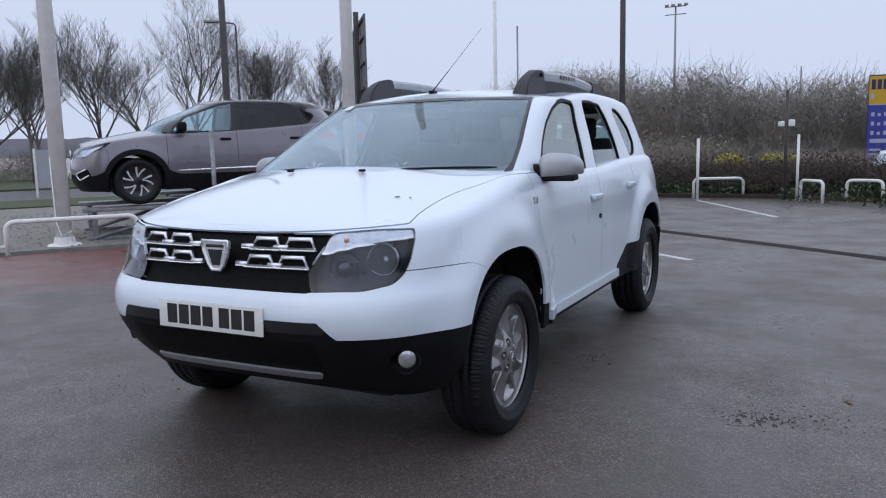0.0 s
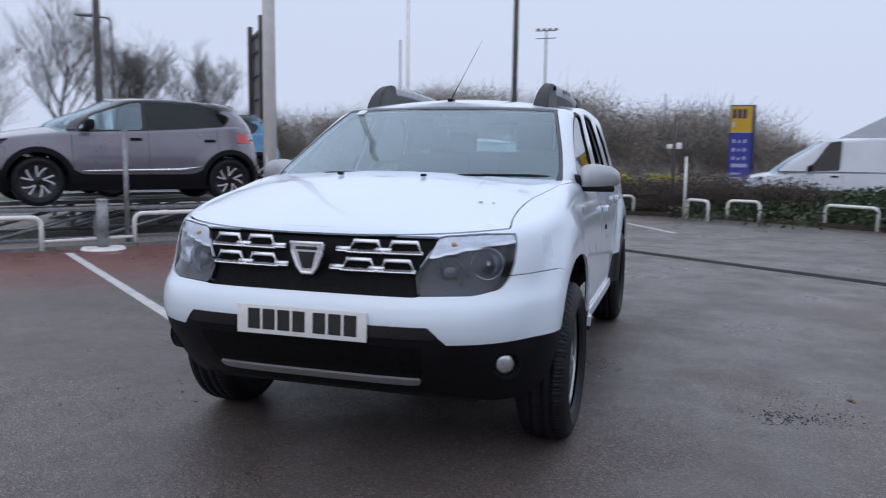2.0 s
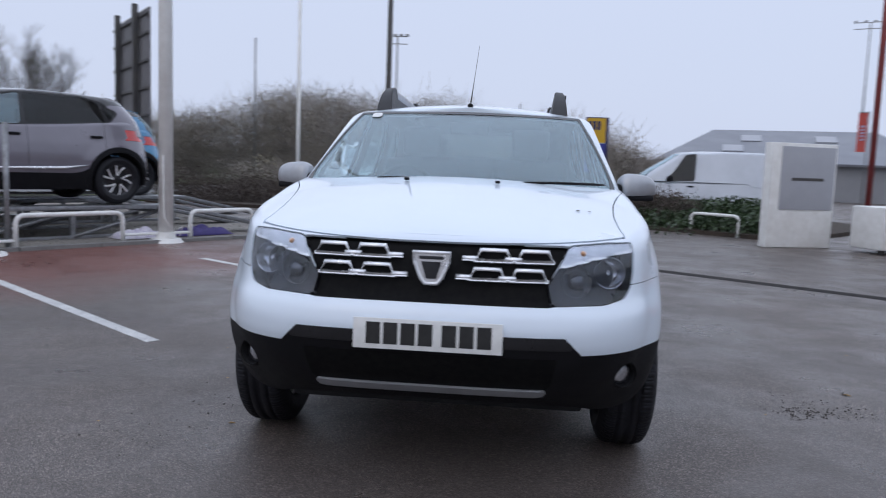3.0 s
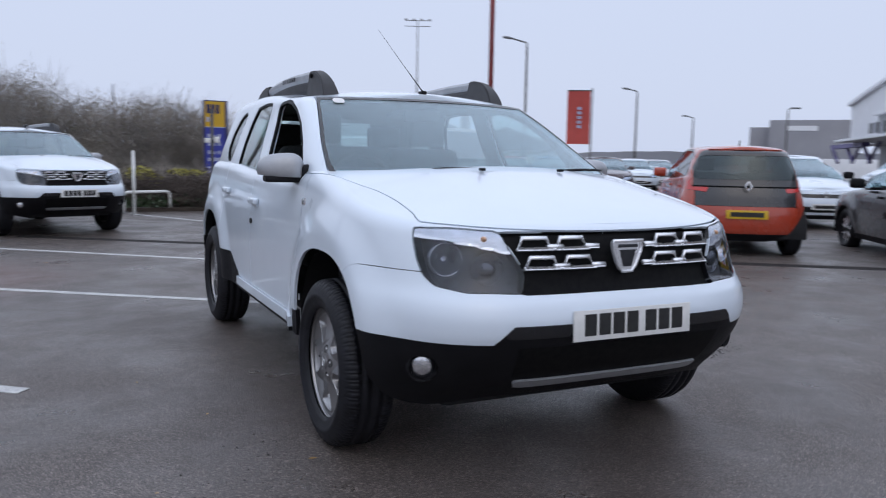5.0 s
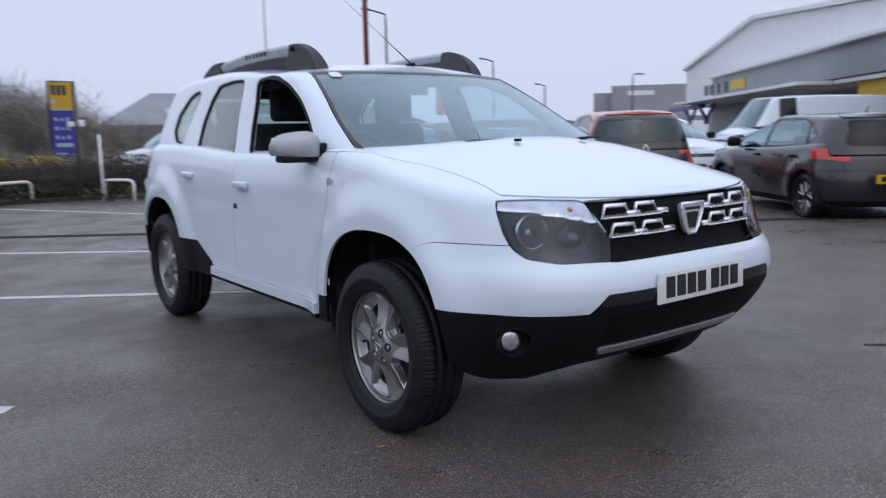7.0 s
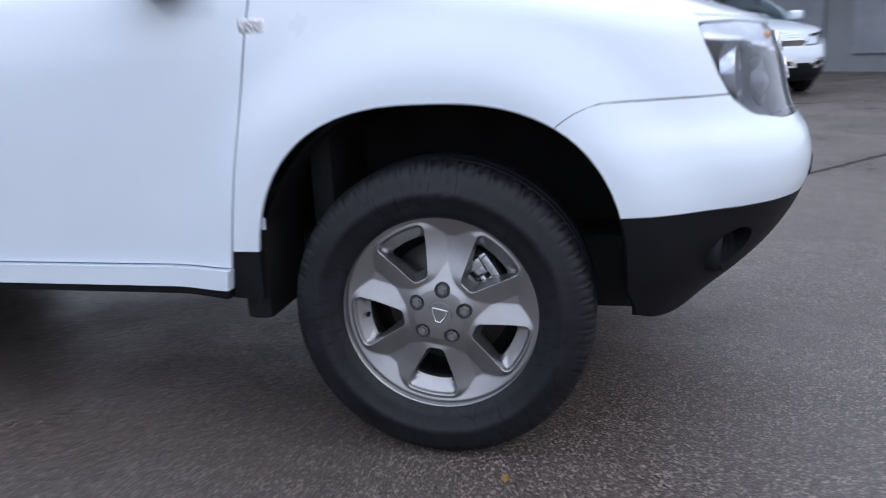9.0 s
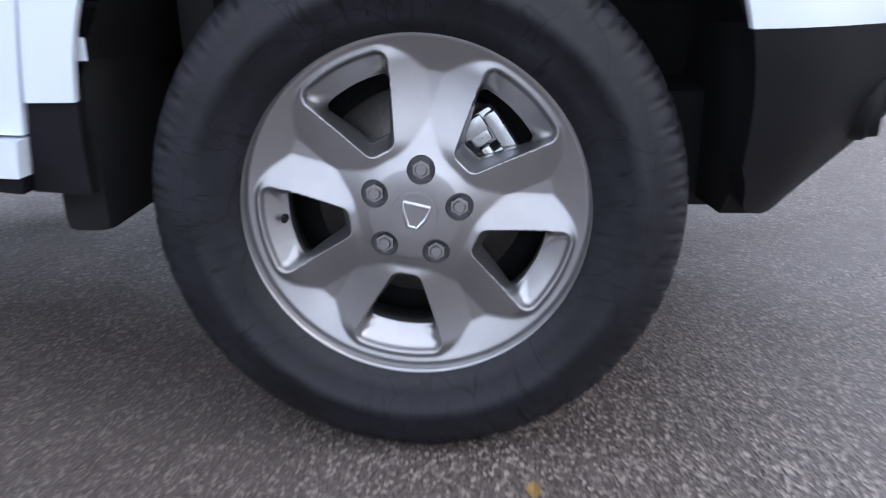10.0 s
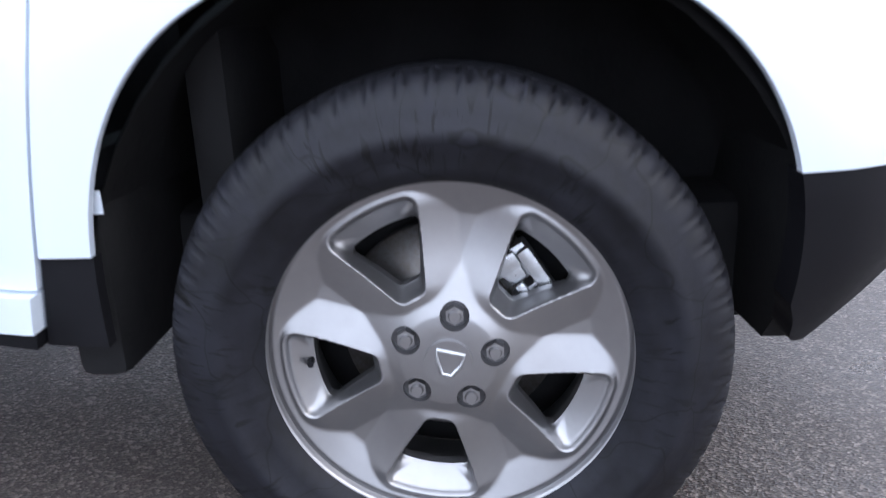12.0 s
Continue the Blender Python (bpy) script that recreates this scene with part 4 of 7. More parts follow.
    glass_ob = part("windscreen", shell("windscreen", moved(screen, -0.004), 0.004, [SCREEN_GLASS]), None, root, "laminated windscreen")
    glass_ob.visible_shadow = False
    part("windscreen_border", shell("windscreen_border", moved(border, -0.0015), 0.002, [GLOSS_BLACK]), None, glass_ob, "black printed border")
    part("screen_sticker", shell("screen_sticker", moved(sticker, 0.001), 0.002, [PLATE_WHITE]), None, glass_ob, "small white paper label")
    rear_f = lambda x, y, z: poly_field(x, z, [(-0.52, 1.16), (0.52, 1.16), (0.47, 1.46), (-0.47, 1.46)], 0.03) + np.where(y > 2.8, 0, -9)
    tail_glass, frame_ = split(frame_, rear_f, 0.004)
    o = part("rear_window", shell("rear_window", tail_glass, 0.004, [GLASS]), None, root, "tinted tailgate glass")
    o.visible_shadow = False
    for nm, pts in (("front", FRONT_WINDOW), ("rear", REAR_WINDOW), ("quarter", QUARTER_WINDOW)):
        f = lambda x, y, z: np.where(A(x) > 0.45, poly_field(y, z, inset(pts, 0.040), 0.040), -1.0)
        pane, frame_ = split(frame_, f, 0.002)
        for s in (1, -1):
            p1 = side_of(pane, s)
            rim_w = 0.018 if nm == "front" else 0.012
            seal = cut(p1, lambda x, y, z: rim_w - f(x, y, z))
            so = part("window_seal", shell("window_seal", moved(seal, -0.002), 0.016, [BLACK_PLASTIC]), None, root, "black rubber window seal")
            g1 = cut(p1, lambda x, y, z: f(x, y, z) - 0.007)
            if nm == "front" and s < 0:
                continue                               # this window is wound down
            if nm == "rear" and s > 0:
                g1 = cut(g1, lambda x, y, z: 1.20 - z)  # half wound down
            go = part("side_window", shell("side_window", moved(g1, -0.010), 0.004, [GLASS]), None, root, "clear side glass")
            go.visible_shadow = False
    frame_ = cut(frame_, lambda x, y, z: np.maximum(z - 1.085, np.minimum(y - 2.3, z - 1.04)))
    solid("cabin_shell", frame_, 0.03, (WHITE, TRIM))

    # wheels and the dark tubs round them
    wm = wheel_meshes()
    for s in (1, -1):
        for y in (0.0, 2.673):
            build_wheel("wheel", root, (s * (0.785 if y == 0 else 0.764), y - 0.006, 0.343), s, wm)
            prof = [(0.05, -0.36), (0.42, -0.36), (0.450, -0.30), (0.456, 0.022), (0.440, 0.062)]
            tub = part("wheel_tub", lathe("wheel_tub", prof, DARK, 48), None, root, "black wheel arch liner")
            me = tub.data
            bmx = bmesh.new()
            bmx.from_mesh(me)
            bmesh.ops.delete(bmx, geom=[v for v in bmx.verts if v.co.z < 0.0], context="VERTS")
            for v in bmx.verts:                        # only behind the front wheel does the liner reach the wing's edge
                if v.co.x > 0.03 and (y > 0 or v.co.y * s < 0.2):
                    v.co.x = 0.024
            bmx.to_mesh(me)
            bmx.free()
            tub.matrix_local = pose(s * 0.785, y - 0.010, 0.385, 0, 0, 0 if s > 0 else 180)
    part("underbody", box((-0.45, -0.50, 0.335), (0.45, -0.445, 0.62), 0.02), DARK, root)
    def skin_x(y, z):
        k = 1 - (y - float(c["yn"](z))) / float(c["D"](z))
        return float(c["w"](z)) * math.sqrt(max(1 - k * k, 0)) ** (2 / float(c["n"](z)))
    for s in (1, -1):                                  # closing panel between apron and arch
        bm = bmesh.new()
        edge = [(skin_x(-0.45, z) - 0.012, z) for z in np.linspace(0.300, 0.66, 12)]
        rings = []
        for y in (-0.47, -0.428):
            rings.append([bm.verts.new((s * x, y, z)) for x, z in [(0.40, 0.272)] + edge + [(0.40, 0.66)]])
        bm.faces.new(rings[0])
        bm.faces.new(rings[1][::-1])
        for i in range(len(rings[0])):
            j = (i + 1) % len(rings[0])
            bm.faces.new((rings[0][j], rings[0][i], rings[1][i], rings[1][j]))
        bmesh.ops.recalc_face_normals(bm, faces=bm.faces[:])
        part("arch_liner", bm, DARK, root, "black arch liner")
        part("arch_liner", box((min(s * 0.45, s * 0.812), 0.421, 0.295), (max(s * 0.45, s * 0.812), 0.490, 0.60), 0.02), DARK, root, "black arch liner")
        part("arch_clip", box((min(s * 0.862, s * 0.866), 0.389, 0.535), (max(s * 0.862, s * 0.866), 0.402, 0.563), 0.0015), WHITE, root, "small white panel clip")
    part("bulkhead", box((-0.80, 0.455, 0.42), (0.80, 0.475, 0.92), 0.004), DARK, root)
    part("floor_pan", box((-0.66, 0.46, 0.345), (0.66, 2.22, 0.43), 0.03), DARK, root)
    # unseen undertray, made low and wide to deepen the shade beneath it
    part("gearbox_tray", box((-0.58, -0.52, 0.265), (0.58, 0.5, 0.46), 0.03), DARK, root)
    part("rear_tray", box((-0.60, 2.2, 0.30), (0.60, 3.25, 0.45), 0.03), DARK, root)
    part("front_axle", cyl((-0.70, 0, 0.32), (0.70, 0, 0.32), 0.03), DARK, root)
    part("rear_axle", cyl((-0.70, 2.673, 0.32), (0.70, 2.673, 0.32), 0.05), DARK, root)
    part("bulkhead", box((-0.70, 0.28, 0.40), (0.70, 0.34, 1.02), 0.02), DARK, root)

    # mirrors, handles, repeaters, rails, aerial, wipers, washer jets
    for s in (1, -1):
        vs, fs = [], []
        nu, nv = 28, 14
        for a in range(nv + 1):                        # a rounded wedge, deeper inboard, with a flat underside
            la = math.pi * a / nv
            for b in range(nu):
                lo = 2 * math.pi * b / nu
                pw = lambda v, e: math.copysign(abs(v) ** e, v)
                vx, vy, vz = pw(math.sin(la), 0.6) * pw(math.cos(lo), 0.6), pw(math.sin(la), 0.6) * pw(math.sin(lo), 0.7), pw(math.cos(la), 0.75)
                t = (vx + 1) / 2
                vz = max(vz, -0.42)
                vs.append((s * vx * 0.105, vy * 0.072 * (1 - 0.15 * t) + 0.045 * t * t, vz * (0.082 - 0.022 * t * t)))
        for a in range(nv):
            for b in range(nu):
                f = (a * nu + b, (a + 1) * nu + b, (a + 1) * nu + (b + 1) % nu, a * nu + (b + 1) % nu)
                fs.append(f if s > 0 else f[::-1])
        bm = bmesh.new()
        bm.from_mesh(mesh_of("door_mirror", vs, fs, []))
        bmesh.ops.remove_doubles(bm, verts=bm.verts[:], dist=1e-5)
        mir = part("door_mirror", smooth_by_angle(bm, 50), [SATIN], root, "silver-grey door mirror housing")
        mir.matrix_local = pose(s * 0.898, 0.575, 1.120, 0, 0, s * 6)
        part("mirror_foot", blob((0.176, 0.120, 0.030), (-s * 0.012, 0.014, -0.043), 0.45), BLACK_PLASTIC, mir, "black mirror base")
        part("mirror_stalk", blob((0.080, 0.110, 0.098), (-s * 0.122, -0.012, -0.022), 0.48), BLACK_PLASTIC, mir)
        part("stalk_foot", blob((0.055, 0.13, 0.05), (-s * 0.140, 0.03, -0.066), 0.45), BLACK_PLASTIC, mir)
        part("mirror_glass", box((-0.085, 0.080, -0.028), (0.085, 0.084, 0.05), 0.002), CHROME, mir)
        for y, z, x in ((1.310, 0.935, 0.858), (2.14, 0.962, 0.848)):
            hd = part("door_handle", blob((0.030, 0.155, 0.034), (s * (x + 0.012), y, z), 0.42), WHITE, root)
            cupm = part("handle_cup", blob((0.012, 0.125, 0.045), (s * (x + 0.001), y, z - 0.008), 0.42), WHITE, root)
        part("side_badge", cyl((s * 0.848, 1.40, 0.818), (s * 0.868, 1.40, 0.818), 0.016, 0.014, 20), DARK_HOUSING, root)
        part("side_repeater", blob((0.020, 0.065, 0.040), (s * 0.836, 0.385, 0.978), 0.45), LAMP_STRIP, root, "clear side repeater lamp")
        way = [(s * (0.506 + 0.020 * math.sin(t * math.pi)), 1.28 + 1.20 * t, 1.634 + 0.010 * math.sin(t * math.pi) - 0.034 * t * t) for t in np.linspace(0, 1, 14)]
        part("roof_rail", beam("roof_rail", way, 0.042, 0.056, SATIN), None, root, "satin silver roof rail")
        under = [(x - s * 0.004, y, z - 0.058) for x, y, z in way]
        part("rail_base", beam("rail_base", under, 0.032, 0.085, RAIL_FOOT), None, root, "dark grey strip under the roof rail")
        for y0, y1, lean in ((1.03, 1.36, 1), (2.30, 2.68, -1)):
            prof = [(y0, 1.512), (y0 + 0.025, 1.553), (y0 + 0.06, 1.590), (y0 + 0.10, 1.619), (y0 + 0.15, 1.643), (y0 + 0.205, 1.660), (y0 + 0.26, 1.668), (y1 - 0.012, 1.668), (y1, 1.53)]
            if lean < 0:
                prof = [(y0 + y1 - y, z - 0.012) for y, z in prof]
            bm = bmesh.new()
            lo = [bm.verts.new((s * (0.462 + 0.024 * min(max((z - 1.53) / 0.13, 0), 1)), y, z)) for y, z in prof]
            hi = [bm.verts.new((s * (0.552 - 0.016 * min(max((z - 1.53) / 0.13, 0), 1)), y, z - 0.006)) for y, z in prof]
            bm.faces.new(lo)
            bm.faces.new(list(reversed(hi)))
            for i in range(len(prof)):
                j = (i + 1) % len(prof)
                bm.faces.new((lo[j], lo[i], hi[i], hi[j]))
            bmesh.ops.recalc_face_normals(bm, faces=bm.faces[:])
            bmesh.ops.bevel(bm, geom=bm.edges[:], offset=0.006, segments=2, affect="EDGES")
            foot = part("rail_foot", smooth_by_angle(bm, 28), RAIL_FOOT, root, "dark grey plastic rail foot")
            if lean > 0:
                part("foot_screw", cyl((s * 0.530, y1 - 0.075, 1.634), (s * 0.552, y1 - 0.075, 1.634), 0.013, None, 12), MATT_BLACK, foot)
        for k in range(6):
            part("rail_mark", box((s * 0.5465 - 0.0015, 1.62 + k * 0.05, 1.629), (s * 0.5465 + 0.0015, 1.648 + k * 0.05, 1.654)), DARK_HOUSING, root)
        part("washer_jet", blob((0.022, 0.030, 0.012), (s * 0.20, -0.095, 1.142)), BLACK_PLASTIC, root)
    aerial = part("aerial_base", blob((0.030, 0.060, 0.022), (0, 0.975, 1.546)), BLACK_PLASTIC, root, "black roof aerial")
    part("aerial_rod", tube("aerial_rod", [(0, 0.970, 1.552), (0, 1.24, 1.72), (0, 1.66, 1.985)], [0.0036, 0.0017, 0.0011], BLACK_PLASTIC, 6), None, aerial)
    for x0, x1, y0 in ((0.70, 0.30, 0.175), (0.02, -0.36, 0.16)):
        pts = []
        for t in np.linspace(0, 1, 10):
            x = x0 + (x1 - x0) * t
            pts.append((x, 0.036 + 0.47 * (1 - math.sqrt(1 - (abs(x) / 0.79) ** 2.5)) - 0.006, 1.140 + 0.004 * math.sin(math.pi * t)))
        w = part("wiper", tube("wiper", pts, [0.003] + [0.006] * 8 + [0.003], BLACK_PLASTIC, 6), None, root, "black wiper blade")
    # cabin fittings
    part("dashboard", blob((1.36, 0.46, 0.30), (0, 0.66, 0.985), 0.3), TRIM, root, "dark grey dashboard")
    part("steering_wheel", tube("steering_wheel", [(-0.36 + 0.185 * math.cos(a), 0.93 + 0.06 * math.sin(a), 1.02 + 0.175 * math.sin(a)) for a in np.linspace(0, 2 * math.pi, 33)[:-1]], 0.015, TRIM, 8, True), None, root)
    for x in (-0.36, 0.36):
        st = part("front_seat", seat_mesh("front_seat"), CLOTH, root, "charcoal cloth front seat")
        st.location = (x, 1.36, 0.56)
        part("headrest", blob((0.25, 0.10, 0.19), (0, 0.345, 0.80)), CLOTH, st)
    rs = part("rear_seat", seat_mesh("rear_seat", 1.25), CLOTH, root, "charcoal cloth rear bench")
    rs.location = (0, 2.18, 0.58)
    for x in (-0.38, 0.38):
        part("headrest", blob((0.25, 0.09, 0.15), (x, 0.335, 0.76)), CLOTH, rs)
    part("cabin_mirror", blob((0.22, 0.03, 0.065), (0, 0.98, 1.42), 0.4), TRIM, root)
    part("screen_sticker", box((-0.025, -0.0015, -0.014), (0.025, 0.0015, 0.014)), PLATE_WHITE, root, "small white label").matrix_local = pose(-0.535, 0.985, 1.475, 62)
    return root


suv = build_suv("white_suv", "white SUV with black lower cladding and silver roof rails")


# ---- the other vehicles: hatchbacks, crossovers and vans on one pattern ----
def paint(name, c, rough=0.28, metal=0.0):
    return material(name, c, rough, metal, other=tuple(v * 0.9 for v in c), scale=2.0, coat=0.9, rough_var=0.05)


def hatch_shape(half=0.865, h=1.45, base=2.59, fo=0.83, ro=0.65, nose=0.74, cowl=1.00, belt=0.95, R=0.31, screen=(0.10, 1.15), tail_lean=0.25, roof_end=None, rise=0.0):
    t = base + ro
    re = roof_end if roof_end is not None else t - tail_lean
    return dict(
        yn=curve((0.15, -fo + 0.16), (0.32, -fo + 0.03), (0.5, -fo), (0.62, -fo + 0.02), (0.78, -fo + 0.08), (1.3, -fo + 0.30)),
        yt=curve((0.15, t - 0.16), (0.35, t - 0.02), (0.5, t), (0.75, t - 0.03), (1.0, t - 0.10), (1.4, t - 0.22)),
        w=curve((0.15, half * 0.90), (0.35, half * 0.97), (0.6, half), (0.78, half * 0.985), (0.95, half * 0.95), (1.15, half * 0.90)),
        zsh=curve((-fo, nose), (-fo * 0.4, nose + 0.6 * (belt - nose)), (0.35, belt), (base * 0.6, belt + 0.03 + 0.5 * rise), (t, belt + 0.10 + rise)),
        zbot=const(0.20), spine=curve((-fo, nose + 0.01), (-fo * 0.75, nose + 0.10), (-fo * 0.3, cowl - 0.08), (0.3, cowl), (t, cowl)),
        rf=const(0.06), D=const(0.50), n=const(2.8), Dr=0.40, nr=3.2, base=base, R=R, flare=0.022, flare_r=R + 0.27, taper=0.015, dome=2.2,
        cab_z0=belt - 0.06, yw=curve((belt - 0.06, screen[0] - 0.08), (cowl + 0.05, screen[0] + 0.10), (h - 0.08, screen[1]), (h + 0.1, screen[1] + 0.2)),
        ytc=curve((belt - 0.1, t - 0.05), (belt + 0.1, t - 0.10), (h, re)), wg=curve((belt - 0.06, half * 0.945), (belt + 0.1, half * 0.90), (h, half * 0.70)),
        Dw=curve((belt, 0.42), (h, 0.22)), Drc=0.36, zroof=curve((0.8, h - 0.06), (1.5, h - 0.025), (t - 0.6, h - 0.05), (t, h - 0.10)),
        rspine=curve((0.8, h - 0.055), (1.5, h), (t - 0.6, h - 0.02), (t, h - 0.08)), cab_rf=0.06, half=half, h=h, belt=belt, cowl=cowl, nose=nose, fo=fo, tail=t, rise=rise)


def twin_spoke_rim(name):
    """A black wheel face with five pairs of polished curved spokes."""
    prof = [(0.001, 0.050), (0.05, 0.050), (0.07, 0.042), (0.205, 0.046), (0.222, 0.056), (0.232, 0.062)]
    vs, fs, ids = [], [], []
    seg = 60
    for k in range(seg):
        t = 2 * math.pi * k / seg
        vs += [(x, r * math.sin(t), r * math.cos(t)) for r, x in prof]
    n = len(prof)
    for k in range(seg):
        for i in range(n - 1):
            j = (k + 1) % seg
            fs.append((k * n + i, j * n + i, j * n + i + 1, k * n + i + 1))
            ids.append(0)
    for k in range(5):
        for d in (-1, 1):
            a0 = 2 * math.pi * k / 5
            pts = [(r, a0 + 1.6 * (r - 0.065) + d * (0.10 + 0.21 * max(0, (r - 0.09) / 0.13) ** 0.7)) for r in np.linspace(0.065, 0.224, 9)]
            o = len(vs)
            for r, a in pts:
                w = 0.0095 + 0.045 * (r - 0.065)
                for dx, da in ((0.050, -1), (0.062, -0.6), (0.062, 0.6), (0.050, 1)):
                    vs.append((dx, r * math.sin(a + da * w / r), r * math.cos(a + da * w / r)))
            for i in range(len(pts) - 1):
                for m_ in range(3):
                    fs.append((o + 4 * i + m_, o + 4 * i + m_ + 1, o + 4 * i + m_ + 5, o + 4 * i + m_ + 4))
                    ids.append(1)
    me = mesh_of(name, vs, fs, [GLOSS_BLACK, BRIGHT_ALLOY], ids)
    return me


TWIN_RIM = twin_spoke_rim("rim")
SIMPLE = dict(tyre=tyre_mesh("tyre", 0.343, 0.20, 0.228, 96), rim=rim_mesh("rim", None, 30, 140), barrel=lathe("barrel", [(0.234, 0.066), (0.214, 0.064), (0.197, 0.02), (0.190, -0.06), (0.05, -0.06)], DARK_HOUSING, 48))


def build_car(name, label, c, body_paint, m, sill=0.34, dark=False, van=False, rear_dark=None, plate_back=PLATE_YELLOW, chrome_strip=False, category="car"):
    root = thing(name, label, category, m)
    body, cabin = car_skin(c, 0.5)
    A = np.abs
    half, h, belt, base, tail, fo, R = (c[k] for k in ("half", "h", "belt", "base", "tail", "fo", "R"))

    def solid(nm, sheet, mats, thick=0.012, lab="", depth=0.0, parent=None):
        if sheet[2]:
            o = part(nm, shell(nm, moved(sheet, depth) if depth else sheet, thick, list(mats)), None, parent or root, lab)
            return o
    for ya in (0.0, base):
        body = cut(body, lambda x, y, z: np.hypot(y - ya, z - R) - R - 0.055)
    body = cut(body, lambda x, y, z: np.maximum(c["yw"](c["cowl"]) + 0.08 + 0.4 * (1 - np.sqrt(np.clip(1 - (A(x) / half) ** 2.5, 0, 1))) - y, np.maximum(A(x) - half * 0.86, belt - 0.08 - z)))
    body0 = body
    skirt, body = split(body, lambda x, y, z: sill - z + 0.10 * np.clip(np.exp(-((np.minimum(A(y), A(y - base)) - R) / 0.15) ** 2), 0, 1) * (1 if c.get("clad") else 0), 0.002)
    ln, lt = c["nose"], belt
    lamp_f = lambda x, y, z: np.where(y < -fo * 0.3, poly_field(A(x), z, [(half * 0.90, ln + 0.02), (half * 0.52, ln - 0.05), (half * 0.50, ln - 0.12), (half * 0.78, ln - 0.10)], 0.02), -1.0)
    lamp_front = lamp_f
    swept = [(-fo - 0.05, ln - 0.12), (-fo - 0.05, ln - 0.03), (-fo + 0.30, ln + 0.035), (-fo + 0.52, ln + 0.085), (-fo + 0.44, ln + 0.02), (-fo + 0.20, ln - 0.075)]
    lamp_f = lambda x, y, z: np.maximum(lamp_front(x, y, z), np.where(A(x) > half * 0.55, poly_field(y, z, swept, 0.006), -1.0))
    lamps, body = split(body, lamp_f, 0.004)
    back_f = lambda x, y, z: np.where(y > base + 0.1, poly_field(A(x), z, [(half * 0.99, belt + 0.02), (half * 0.66, belt + 0.0), (half * 0.64, belt - 0.13), (half * 0.99, belt - 0.10)], 0.015), -1.0)
    tails, body = split(body, back_f, 0.004)
    grille_f = lambda x, y, z: np.where(y < -fo * 0.4, np.maximum(poly_field(x, z, [(-half * 0.5, ln - 0.06), (half * 0.5, ln - 0.06), (half * 0.46, ln - 0.13), (-half * 0.46, ln - 0.13)]), poly_field(x, z, [(-half * 0.6, 0.44), (half * 0.6, 0.44), (half * 0.52, 0.33), (-half * 0.52, 0.33)])), -1.0)
    grille, body = split(body, grille_f, 0.003)
    bonnet, body = split(body, lambda x, y, z: np.minimum(np.minimum(half * 0.84 - A(x), z - ln - 0.005), 0.5 - y), 0.006)
    front, body = split(body, lambda x, y, z: np.minimum(ln - 0.02 - z, -R - 0.04 - y), 0.005)
    rear, body = split(body, lambda x, y, z: np.minimum(0.66 - z, y - base - R - 0.02), 0.005)
    wing, body = split(body, lambda x, y, z: 0.42 - y, 0.006)
    gate, body = split(body, lambda x, y, z: np.minimum(y - base - 0.2, half * (0.82 if rear_dark else 0.72) - A(x)), 0.006)
    ym = 1.42 if not van else 1.30
    fdoor, body = split(body, lambda x, y, z: ym - y, 0.006)
    ydoor = base - R * 0.55
    quarter, rdoor = split(body, lambda x, y, z: np.maximum(y - ydoor, R + 0.09 - np.hypot(y - base, z - R)), 0.006)
    P = (body_paint, DARK)
    if c.get("clad"):
        for ya in (0.0, base):
            ring = cut(body0, lambda x, y, z: 0.07 + R + 0.055 - np.hypot(y - ya, z - R))
            for s in (1, -1):
                solid("arch_cladding", side_of(ring, s), (BLACK_PLASTIC, DARK), 0.03, "black plastic arch cladding", 0.008)
    if c.get("clad"):                                  # dark fog lamp corners with a bright edge
        fy = lambda x, z: float(c["yn"](z)) + 0.50 * (1 - math.sqrt(max(1 - (abs(x) / float(c["w"](z))) ** 2.8, 0)))
        corner_f = lambda x, y, z: poly_field(A(x), z, [(half * 0.60, 0.46), (half * 0.84, 0.51), (half * 0.86, 0.44), (half * 0.66, 0.37)], 0.012) + np.where(y < -R, 0, -5)
        pocket_, front = split(front, corner_f, 0.002)
        for s in (1, -1):
            pk = solid("fog_pocket", side_of(pocket_, s), (BLACK_PLASTIC, DARK), 0.012, "black fog lamp corner", -0.02)
            loop = [(half * 0.86, 0.435), (half * 0.66, 0.362), (half * 0.598, 0.455), (half * 0.83, 0.515)]
            part("fog_trim", tube("fog_trim", rounded([(s * x, fy(x, z) - 0.006, z) for x, z in loop], 0.03, 3), 0.011, CHROME, 6), None, pk, "bright trim round the fog lamp")
    solid("bonnet", bonnet, P)
    solid("front_bumper", front, P)
    solid("rear_bumper", rear, P)
    solid("tailgate", gate, ((rear_dark or body_paint), DARK))
    solid("skirt", skirt, (BLACK_PLASTIC, DARK), 0.02, "black plastic skirt")
    solid("grille", grille, (GLOSS_BLACK,), 0.01, "black grille", -0.015)
    for s in (1, -1):
        solid("front_wing", side_of(wing, s), P)
        solid("front_door", side_of(fdoor, s), P)
        solid("side_panel" if van else "rear_door", side_of(rdoor, s), P)
        solid("rear_wing", side_of(quarter, s), P)
        lamp = solid("headlamp", side_of(lamps, s), (DARK_HOUSING,), 0.01, "headlamp bowl", -0.03)
        st = cut(side_of(lamps, s), lambda x, y, z: lamp_f(x, y, z) - 0.024)
        if st[2]:
            solid("lamp_reflector", st, (REFLECTOR,), 0.006, "", -0.018, lamp)
        o = solid("lens", side_of(lamps, s), (LENS,), 0.003, "clear lens", 0, lamp)
        o.visible_shadow = False
